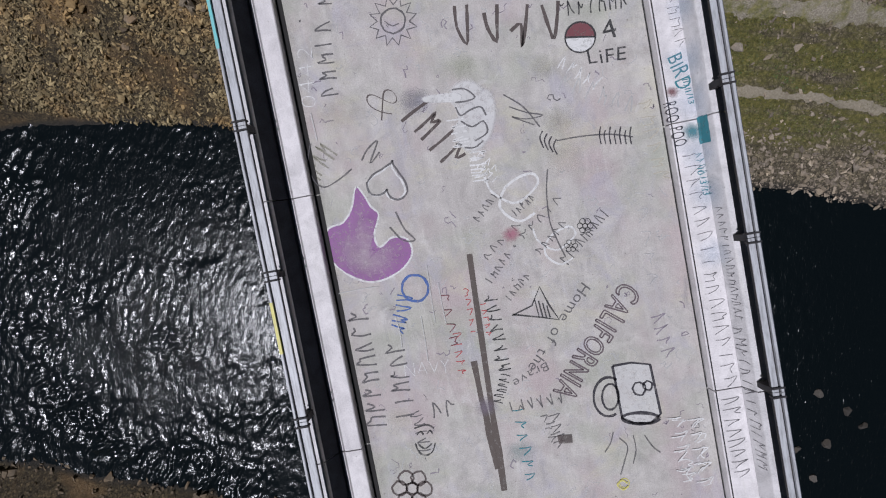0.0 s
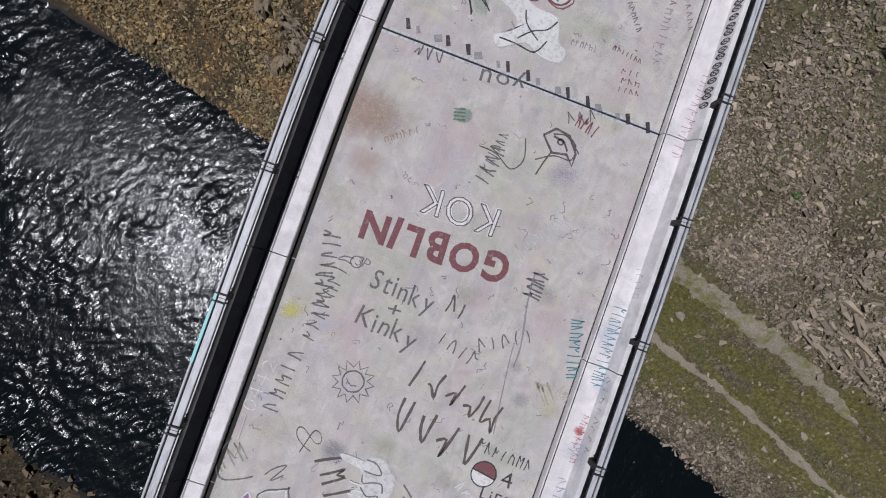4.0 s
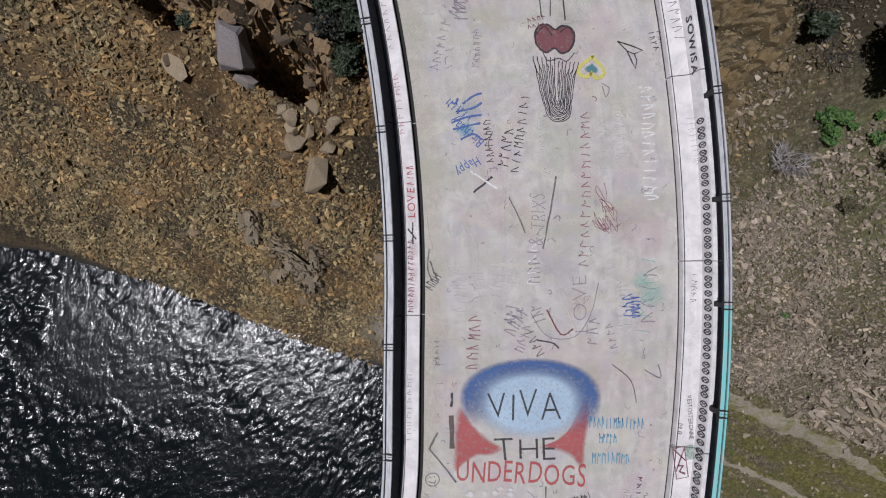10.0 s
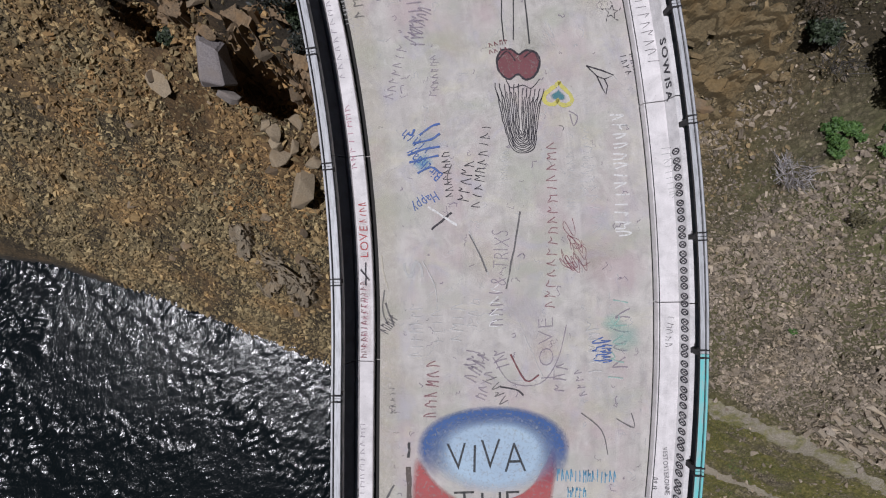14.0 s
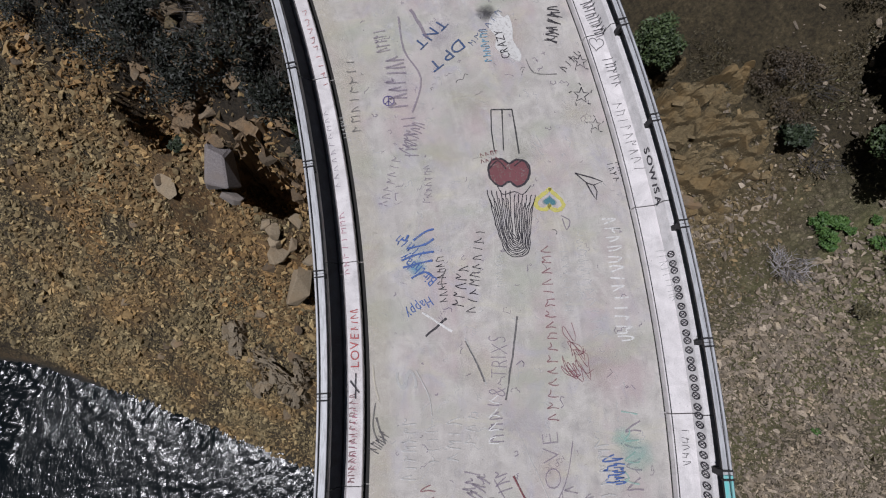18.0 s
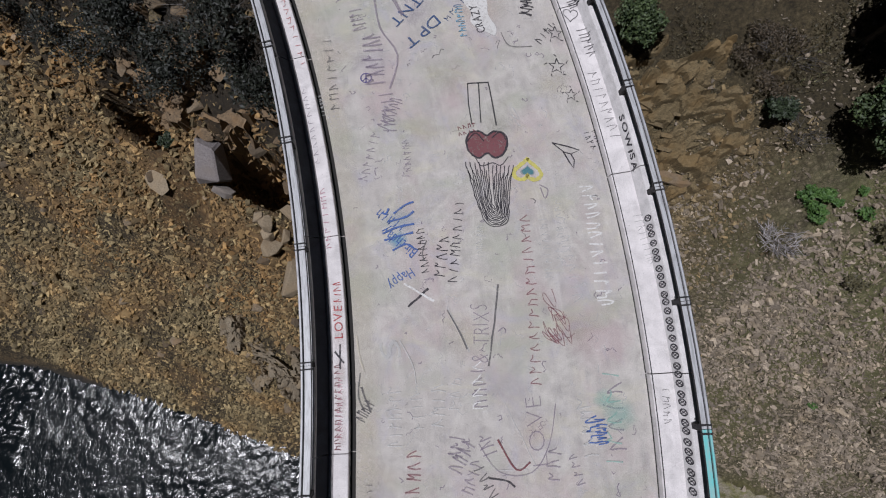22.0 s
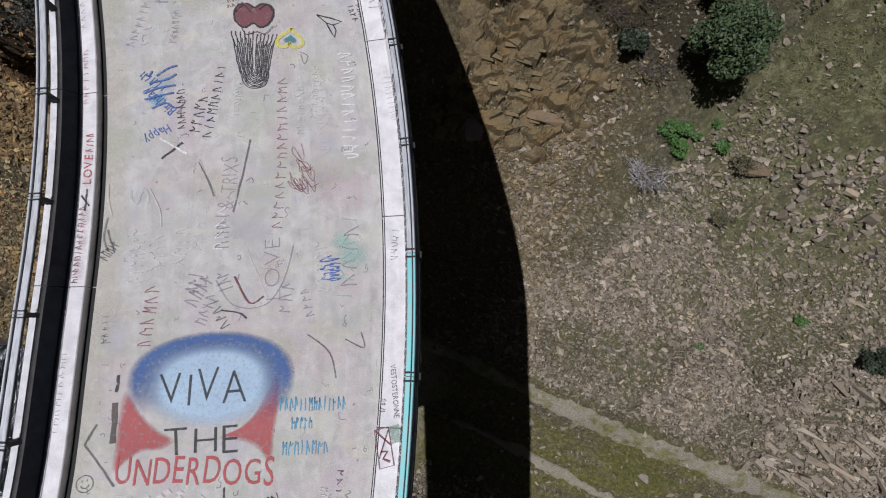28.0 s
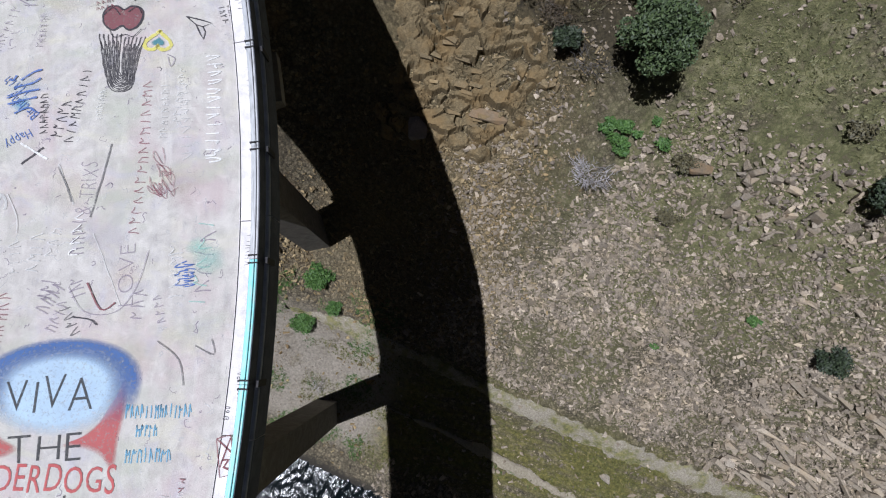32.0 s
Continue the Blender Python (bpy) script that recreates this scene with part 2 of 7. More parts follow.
def stone(name, light, dark, rust, island=False, vary=0.9, spread=0.9):
    m, n, l, b = material(name, 0.9)
    pos = n.new("ShaderNodeNewGeometry")
    big = tex(n, l, spread, 5, 0.65)
    fine = tex(n, l, 9, 6, 0.72, None, (1, 1, 2.5))
    col = ramp(n, l, fine, (0.32, dark), (0.66, light))
    col = blend(n, l, ramp(n, l, big, (0.45, (0, 0, 0)), (0.66, (0.75, 0.75, 0.75))), col, rust)
    rnd = pos.outputs["Random Per Island"] if island else n.new("ShaderNodeObjectInfo").outputs["Random"]
    col = blend(n, l, vary, col, ramp(n, l, rnd, (0.0, (0.28, 0.27, 0.26)), (0.45, (0.72, 0.7, 0.66)), (0.85, (1.05, 1.03, 1.0)), (1.0, (1.85, 1.83, 1.78))), "MULTIPLY")
    l.new(col, b.inputs["Base Color"])
    bump(n, l, b, fine, 0.6, 0.05)
    return m


scree_mat = stone("scree_stone", (0.355, 0.28, 0.148), (0.112, 0.088, 0.043), (0.3, 0.185, 0.072), True, 0.9, 0.22)
pale_scree_mat = stone("pale_scree_stone", (0.37, 0.312, 0.248), (0.16, 0.133, 0.1), (0.3, 0.24, 0.16), True, 0.75)
rock_mat = stone("brown_rock", (0.26, 0.205, 0.14), (0.11, 0.085, 0.058), (0.24, 0.155, 0.08))
grey_rock_mat = stone("grey_rock", (0.22, 0.2, 0.185), (0.11, 0.1, 0.095), (0.17, 0.14, 0.12))
lilac_rock_mat = stone("pale_lilac_rock", (0.27, 0.245, 0.245), (0.13, 0.117, 0.117), (0.2, 0.17, 0.15), False, 0.15)
rust_rock_mat = stone("rusty_rock", (0.22, 0.155, 0.09), (0.07, 0.05, 0.032), (0.21, 0.125, 0.055), False, 0.15)
tan_rock_mat = stone("tan_rock", (0.215, 0.162, 0.083), (0.058, 0.043, 0.021), (0.18, 0.115, 0.044), False, 0.12, 0.6)
tan_rubble_mat = stone("tan_rubble", (0.29, 0.228, 0.13), (0.11, 0.085, 0.046), (0.25, 0.175, 0.08), True, 0.7, 0.3)
rust_scree_mat = stone("rusty_scree_stone", (0.34, 0.225, 0.1), (0.12, 0.078, 0.034), (0.29, 0.165, 0.058), True, 0.85, 0.5)
rib_mat = stone("grey_rib_rock", (0.26, 0.213, 0.15), (0.1, 0.082, 0.056), (0.22, 0.16, 0.09), False, 0.1)
boulder_mat = stone("tan_boulder", (0.31, 0.25, 0.17), (0.16, 0.125, 0.082), (0.27, 0.2, 0.12), False, 0.15)
# blue-black concrete: the left inner face's shade, put into the colour
shaded_face_mat = concrete("shaded_face_concrete", (0.052, 0.058, 0.078), (0.024, 0.027, 0.038), (0.04, 0.042, 0.05), False)
ledge_mat = stone("pale_ledge_rock", (0.35, 0.305, 0.25), (0.15, 0.128, 0.1), (0.29, 0.23, 0.16), False, 0.4)
bed_mat = stone("bedded_tan_rock", (0.25, 0.19, 0.103), (0.08, 0.06, 0.031), (0.205, 0.137, 0.06), False, 0.4)
slab_mat = stone("pale_slab_rock", (0.34, 0.29, 0.225), (0.16, 0.134, 0.1), (0.29, 0.22, 0.14), False, 0.6)
wet_rock_mat = stone("wet_rock", (0.12, 0.11, 0.1), (0.05, 0.045, 0.04), (0.1, 0.08, 0.06))


def earth():
    m, n, l, b = material("canyon_earth", 0.95)
    geo = n.new("ShaderNodeNewGeometry")
    sep = n.new("ShaderNodeSeparateXYZ")
    l.new(geo.outputs["Position"], sep.inputs[0])

    def span(out, a, c):
        r = n.new("ShaderNodeMapRange")
        r.interpolation_type = "SMOOTHSTEP"
        r.inputs["From Min"].default_value, r.inputs["From Max"].default_value = a, c
        l.new(out, r.inputs["Value"])
        return r.outputs["Result"]

    def times(*fs):
        o = fs[0]
        for f2 in fs[1:]:
            q = n.new("ShaderNodeMath")
            q.operation = "MULTIPLY"
            l.new(o, q.inputs[0])
            l.new(f2, q.inputs[1])
            o = q.outputs[0]
        return o

    fine = tex(n, l, 5.0, 8, 0.75)
    mid = tex(n, l, 0.9, 6, 0.68)
    grit = tex(n, l, 22, 4, 0.7)
    col = ramp(n, l, fine, (0.36, (0.034, 0.026, 0.013)), (0.54, (0.108, 0.083, 0.043)), (0.72, (0.24, 0.187, 0.108)))
    # greyer ground east of the bridge
    east = span(sep.outputs["X"], -15.0, -8.0)
    col = blend(n, l, east, col, ramp(n, l, fine, (0.34, (0.092, 0.079, 0.05)), (0.55, (0.22, 0.19, 0.127)), (0.72, (0.365, 0.315, 0.233))))
    # broken fragments, too small to be stones of their own
    for scale, amount in ((2.3, 0.6), (5.5, 0.85)):
        vo = n.new("ShaderNodeTexVoronoi")
        vo.inputs["Scale"].default_value = scale
        vo.inputs["Randomness"].default_value = 1.0
        wob = n.new("ShaderNodeVectorMath")
        wob.operation = "ADD"
        l.new(geo.outputs["Position"], wob.inputs[0])
        nz = n.new("ShaderNodeTexNoise")
        nz.inputs["Scale"].default_value = scale * 0.8
        sc = n.new("ShaderNodeVectorMath")
        sc.operation = "SCALE"
        sc.inputs["Scale"].default_value = 0.5 / scale * 1.6
        l.new(nz.outputs["Color"], sc.inputs[0])
        l.new(sc.outputs[0], wob.inputs[1])
        l.new(wob.outputs[0], vo.inputs["Vector"])
        bw = n.new("ShaderNodeSeparateColor")
        l.new(vo.outputs["Color"], bw.inputs[0])
        tone = ramp(n, l, bw.outputs[0], (0.0, (0.58, 0.56, 0.54)), (0.55, (0.95, 0.94, 0.92)), (0.9, (1.25, 1.22, 1.18)), (1.0, (1.8, 1.75, 1.7)))
        col = blend(n, l, amount, col, tone, "MULTIPLY")
        # shade between the fragments, painted as dark gaps and crack lines
        gap_shade = ramp(n, l, vo.outputs["Distance"], (0.5, (1, 1, 1)), (0.85, (0.5, 0.47, 0.44)))
        col = blend(n, l, amount * 0.7, col, gap_shade, "MULTIPLY")
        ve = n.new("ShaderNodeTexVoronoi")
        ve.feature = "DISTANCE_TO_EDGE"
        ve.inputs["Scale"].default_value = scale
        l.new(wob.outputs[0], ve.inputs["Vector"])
        crack_shade = ramp(n, l, ve.outputs["Distance"], (0.0, (0.12, 0.1, 0.09)), (0.05, (0.4, 0.38, 0.36)), (0.1, (1, 1, 1)))
        col = blend(n, l, 0.45, col, crack_shade, "MULTIPLY")
        if scale < 5:
            chips = bw.outputs[1]
    rust = ramp(n, l, tex(n, l, 0.22, 5, 0.6), (0.5, (0, 0, 0)), (0.68, (0.7, 0.7, 0.7)))
    rust = times(rust, span(sep.outputs["X"], -5.0, -11.0))
    stain = times(span(sep.outputs["Y"], 15.5, 20.0), span(sep.outputs["Y"], 26.0, 24.0), span(sep.outputs["X"], -33.0, -29.0), span(sep.outputs["X"], -15.5, -18.0), ramp(n, l, tex(n, l, 0.5, 5, 0.7), (0.36, (0, 0, 0)), (0.56, (0.9, 0.9, 0.9))))
    col = blend(n, l, stain, col, ramp(n, l, fine, (0.35, (0.06, 0.034, 0.014)), (0.55, (0.175, 0.1, 0.036)), (0.72, (0.3, 0.18, 0.076))))
    col = blend(n, l, rust, col, ramp(n, l, mid, (0.3, (0.16, 0.095, 0.04)), (0.7, (0.30, 0.19, 0.09))))
    # moss and dry grass on the bench above the water, and in patches up the slope
    bench = times(span(sep.outputs["Z"], -31.2, -30.2), span(sep.outputs["Z"], -25.2, -26.6), span(sep.outputs["X"], -3.0, 3.0))
    moss_n = ramp(n, l, tex(n, l, 0.5, 7, 0.74, None, (0.35, 1.6, 1.0)), (0.38, (0, 0, 0)), (0.54, (0.95, 0.95, 0.95)))
    moss_col = ramp(n, l, tex(n, l, 3.0, 8, 0.75), (0.36, (0.05, 0.054, 0.009)), (0.54, (0.15, 0.135, 0.03)), (0.7, (0.3, 0.255, 0.1)))
    col = blend(n, l, times(bench, moss_n), col, moss_col)
    # pale trodden sand beneath the bridge
    sand = times(span(sep.outputs["X"], -13.0, -9.5), span(sep.outputs["X"], 3.5, 0.0), span(sep.outputs["Y"], 6.0, 8.0), span(sep.outputs["Y"], 18.0, 15.0), ramp(n, l, tex(n, l, 0.6, 6, 0.7), (0.3, (0.15, 0.15, 0.15)), (0.46, (0.95, 0.95, 0.95))))
    col = blend(n, l, sand, col, ramp(n, l, fine, (0.34, (0.2, 0.172, 0.135)), (0.6, (0.36, 0.318, 0.26)), (0.75, (0.45, 0.4, 0.335))))
    thin = times(span(sep.outputs["Z"], -27.0, -24.0), span(sep.outputs["X"], 0.0, 5.0), ramp(n, l, tex(n, l, 0.24, 6, 0.7), (0.44, (0, 0, 0)), (0.6, (0.75, 0.75, 0.75))))
    col = blend(n, l, thin, col, ramp(n, l, grit, (0.3, (0.06, 0.062, 0.02)), (0.65, (0.17, 0.162, 0.066))))
    up = times(span(sep.outputs["Z"], -22.0, -12.0), span(sep.outputs["X"], 4.0, 12.0))
    patch = ramp(n, l, tex(n, l, 0.3, 6, 0.7), (0.36, (0.1, 0.1, 0.1)), (0.52, (0.9, 0.9, 0.9)))
    turf = tex(n, l, 1.5, 9, 0.78)
    grass_col = ramp(n, l, turf, (0.34, (0.16, 0.128, 0.08)), (0.46, (0.12, 0.125, 0.046)), (0.55, (0.23, 0.22, 0.098)), (0.68, (0.4, 0.36, 0.225)))
    col = blend(n, l, times(up, patch), col, grass_col)
    # golden soil round the outcrop
    tan = times(span(sep.outputs["Y"], 16.5, 24.0), span(sep.outputs["X"], 9.0, 3.5), span(sep.outputs["X"], -10.0, -5.0), ramp(n, l, tex(n, l, 0.45, 6, 0.7), (0.3, (0.35, 0.35, 0.35)), (0.5, (0.9, 0.9, 0.9))))
    col = blend(n, l, tan, col, ramp(n, l, fine, (0.36, (0.05, 0.038, 0.017)), (0.54, (0.155, 0.12, 0.058)), (0.7, (0.3, 0.235, 0.128))))
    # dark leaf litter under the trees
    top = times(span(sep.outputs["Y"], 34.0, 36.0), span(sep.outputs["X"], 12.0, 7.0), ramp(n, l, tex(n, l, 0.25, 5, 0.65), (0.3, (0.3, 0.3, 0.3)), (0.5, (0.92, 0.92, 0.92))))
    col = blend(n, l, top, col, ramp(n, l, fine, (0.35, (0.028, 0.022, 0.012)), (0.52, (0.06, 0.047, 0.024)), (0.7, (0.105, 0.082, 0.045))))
    # near-black brown ground above the cliff west of the bridge
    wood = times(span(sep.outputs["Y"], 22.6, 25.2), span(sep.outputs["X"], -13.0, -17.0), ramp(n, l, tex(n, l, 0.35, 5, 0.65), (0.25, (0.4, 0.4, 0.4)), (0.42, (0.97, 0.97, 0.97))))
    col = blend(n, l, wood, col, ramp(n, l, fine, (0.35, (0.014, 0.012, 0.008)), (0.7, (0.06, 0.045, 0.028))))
    # wet margin
    wet = span(sep.outputs["Z"], -31.6, -31.95)
    col = blend(n, l, wet, col, (0.03, 0.026, 0.02))
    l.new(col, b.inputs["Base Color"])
    h = n.new("ShaderNodeMath")
    h.operation = "ADD"
    h0 = n.new("ShaderNodeMath")
    h0.operation = "ADD"
    l.new(fine, h0.inputs[0])
    l.new(chips, h0.inputs[1])
    l.new(h0.outputs[0], h.inputs[0])
    l.new(grit, h.inputs[1])
    bump(n, l, b, h.outputs[0], 1.0, 0.13)
    return m


earth_mat = earth()
trail_mat, n_, l_, b_ = material("trail_gravel", 0.95)
k_ = tex(n_, l_, 7, 7, 0.72)
l_.new(ramp(n_, l_, k_, (0.3, (0.14, 0.12, 0.085)), (0.7, (0.3, 0.262, 0.195))), b_.inputs["Base Color"])
bump(n_, l_, b_, k_, 0.6, 0.05)

gravel_mat, n_, l_, b_ = material("grey_gravel", 0.95)
k_ = tex(n_, l_, 9, 8, 0.8)
bump(n_, l_, b_, k_, 0.9, 0.08)
g_ = ramp(n_, l_, k_, (0.32, (0.1, 0.088, 0.066)), (0.5, (0.23, 0.203, 0.155)), (0.68, (0.42, 0.375, 0.3)))
moss_ = ramp(n_, l_, tex(n_, l_, 3.0, 8, 0.75), (0.36, (0.05, 0.056, 0.012)), (0.54, (0.15, 0.142, 0.036)), (0.7, (0.26, 0.225, 0.088)))
k_ = blend(n_, l_, ramp(n_, l_, tex(n_, l_, 0.7, 7, 0.72), (0.45, (0, 0, 0)), (0.6, (0.85, 0.85, 0.85))), g_, moss_)
l_.new(k_, b_.inputs["Base Color"])


def leaf_material(name, dark, light):
    m, n, l, b = material(name, 0.6)
    rnd = n.new("ShaderNodeNewGeometry").outputs["Random Per Island"]
    l.new(ramp(n, l, rnd, (0.0, dark), (1.0, light)), b.inputs["Base Color"])
    return m


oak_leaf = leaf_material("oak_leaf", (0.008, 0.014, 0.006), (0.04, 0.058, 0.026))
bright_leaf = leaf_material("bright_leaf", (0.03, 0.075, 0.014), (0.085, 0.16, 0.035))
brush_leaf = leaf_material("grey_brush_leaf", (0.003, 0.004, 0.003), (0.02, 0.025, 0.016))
sunny_leaf = leaf_material("sunny_oak_leaf", (0.018, 0.032, 0.011), (0.075, 0.108, 0.038))
dry_leaf = leaf_material("dry_leaf", (0.045, 0.04, 0.02), (0.115, 0.1, 0.05))
brown_leaf = leaf_material("brown_leaf", (0.025, 0.019, 0.011), (0.095, 0.07, 0.042))
moss_leaf = leaf_material("moss_leaf", (0.045, 0.052, 0.012), (0.17, 0.165, 0.045))
hill_leaf = leaf_material("hill_leaf", (0.03, 0.026, 0.012), (0.12, 0.098, 0.048))
turf_leaf = leaf_material("turf_leaf", (0.06, 0.065, 0.022), (0.24, 0.225, 0.1))
bark_mat, n_, l_, b_ = material("bark", 0.95)
k_ = tex(n_, l_, 12, 5, 0.7, None, (1, 1, 0.2))
l_.new(ramp(n_, l_, k_, (0.3, (0.04, 0.03, 0.022)), (0.7, (0.12, 0.095, 0.075))), b_.inputs["Base Color"])
twig_mat, n_, l_, b_ = material("grey_twig", 0.9)
k_ = n_.new("ShaderNodeNewGeometry").outputs["Random Per Island"]
l_.new(ramp(n_, l_, k_, (0.0, (0.2, 0.185, 0.18)), (1.0, (0.5, 0.47, 0.47))), b_.inputs["Base Color"])

dark_twig, n_, l_, b_ = material("dark_twig", 0.9)
k_ = n_.new("ShaderNodeNewGeometry").outputs["Random Per Island"]
l_.new(ramp(n_, l_, k_, (0.0, (0.03, 0.027, 0.024)), (1.0, (0.14, 0.128, 0.118))), b_.inputs["Base Color"])

water_mat, n_, l_, b_ = material("river_water", 0.185)
b_.inputs["Base Color"].default_value = (0.003, 0.005, 0.006, 1)
b_.inputs["IOR"].default_value = 1.31
w1 = tex(n_, l_, 2.6, 2.0, 0.5, None, (1.7, 0.7, 1), 1.0)
bump(n_, l_, b_, w1, 1.0, 0.05)

# ---- helpers for meshes ----


def mesh_object(name, bm, m, parent=None, label="", recalc=True):
    if recalc:
        bmesh.ops.recalc_face_normals(bm, faces=bm.faces)
    me = bpy.data.meshes.new(name)
    bm.to_mesh(me)
    bm.free()
    me.materials.append(m)
    ob = new(name, me)
    if parent is not None:
        ob.parent = parent
    if label:
        ob["label"] = label
    return ob


def part(name, bm, m, parent, label=""):
    return mesh_object(name, bm, m, parent, label)


def empty(name, place=(0, 0, 0)):
    e = new(name)
    e.location = place
    return e


def sweep(prof, s0, s1, step=0.6):
    """A closed bar of that section along the bridge, with a uv map in metres."""
    bm = bmesh.new()
    uvl = bm.loops.layers.uv.new("UVMap")
    n = max(1, math.ceil((s1 - s0) / step))
    run = [0.0]
    for a, b in zip(prof, prof[1:] + prof[:1]):
        run.append(run[-1] + math.hypot(b[0] - a[0], b[1] - a[1]))
    rings = [[bm.verts.new(on(s0 + (s1 - s0) * i / n, u, z)) for u, z in prof] for i in range(n + 1)]
    k = len(prof)
    for i in range(n):
        a, b = rings[i], rings[i + 1]
        sa, sb = s0 + (s1 - s0) * i / n, s0 + (s1 - s0) * (i + 1) / n
        for j in range(k):
            f2 = bm.faces.new((a[j], a[(j + 1) % k], b[(j + 1) % k], b[j]))
            for lp, uv in zip(f2.loops, ((run[j], sa), (run[j + 1], sa), (run[j + 1], sb), (run[j], sb))):
                lp[uvl].uv = uv
    for ring, s in ((rings[0], s0), (rings[-1][::-1], s1)):
        f2 = bm.faces.new(ring)
        for lp in f2.loops:
            lp[uvl].uv = (lp.vert.co.z, lp.vert.co.x)
    return bm


def box_on(s, u, z0, z1, ls, lu):
    """A block that stands at s, u: ls along the bridge, lu across it."""
    bm = bmesh.new()
    uvl = bm.loops.layers.uv.new("UVMap")
    vs = [bm.verts.new(on(s + a * ls / 2, u + b * lu / 2, z)) for z in (z0, z1) for a, b in ((-1, -1), (1, -1), (1, 1), (-1, 1))]
    for q in ((0, 1, 2, 3), (4, 5, 6, 7), (0, 1, 5, 4), (1, 2, 6, 5), (2, 3, 7, 6), (3, 0, 4, 7)):
        f2 = bm.faces.new([vs[i] for i in q])
        for lp, uv in zip(f2.loops, ((0, 0), (0.4, 0), (0.4, 0.4), (0, 0.4))):
            lp[uvl].uv = uv
    return bm


# ---- the bridge ----
LEFT_KERB, RIGHT_KERB = 0.201, 0.2
JOINT = -3.45
START, END = -112.0, 36.0
bridge = tagged(empty("bridge", on(JOINT, 0, -1)), "curved concrete road bridge covered in painted graffiti, over a river canyon", "bridge")
bridge.location = (0, 0, 0)
slabs = []
for a, b in ((START, JOINT - 0.025), (JOINT + 0.025, END)):
    slabs.append(part("deck_slab", sweep([(-4.72, -0.2), (-3.4, -0.8), (-3.2, -1.0), (3.2, -1.0), (3.4, -0.8), (4.56, -0.2), (4.56, -0.02), (3.64, -0.02), (3.636, 0.0), (-3.776, 0.0), (-3.78, -0.02), (-4.72, -0.02)], a, b), deck_mat, bridge,
                      "worn pale concrete deck with faded stains"))
deck_south, deck_north = slabs
part("joint_seal", sweep([(-3.77, -0.3), (3.63, -0.3), (3.63, -0.025), (-3.77, -0.025)], JOINT - 0.024, JOINT + 0.024), joint_shade_mat, bridge, "black rubber expansion joint")
for k in (-1, 1):
    part("joint_angle", sweep([(-3.76, 0.001), (3.62, 0.001), (3.62, 0.006), (-3.76, 0.006)], JOINT + k * 0.055 - 0.03, JOINT + k * 0.055 + 0.03), rail_mat, bridge, "pale steel joint angle")
for sg in (-1, 1):
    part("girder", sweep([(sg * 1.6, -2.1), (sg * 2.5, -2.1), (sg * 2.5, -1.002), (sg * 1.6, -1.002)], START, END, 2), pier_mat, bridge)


def cuts(side):
    """Where the joints of the kerb lie, and where the posts of the rail stand."""
    k = 0.90 if side < 0 else 1.098
    joints = [4.92 + 5.85 * i for i in range(-1, 5)] if side < 0 else [1.59 + 4.84 * i for i in range(0, 7)]
    joints = [j for j in joints if j > JOINT + 1.5]
    joints = [JOINT - 0.3 - 5.4 * i for i in range(8, 0, -1)] + [JOINT] + joints
    posts = [1.01 + 3.12 * i for i in range(0, 10)] if side < 0 else [0.125 + 2.615 * i for i in range(0, 12)]
    posts = [posts[0] - (2.72 if side < 0 else 2.75) - 2.86 * i for i in range(16, -1, -1)] + posts
    return joints, posts


def mirror(side, sec):
    return [(side * u, z) for u, z in sec]


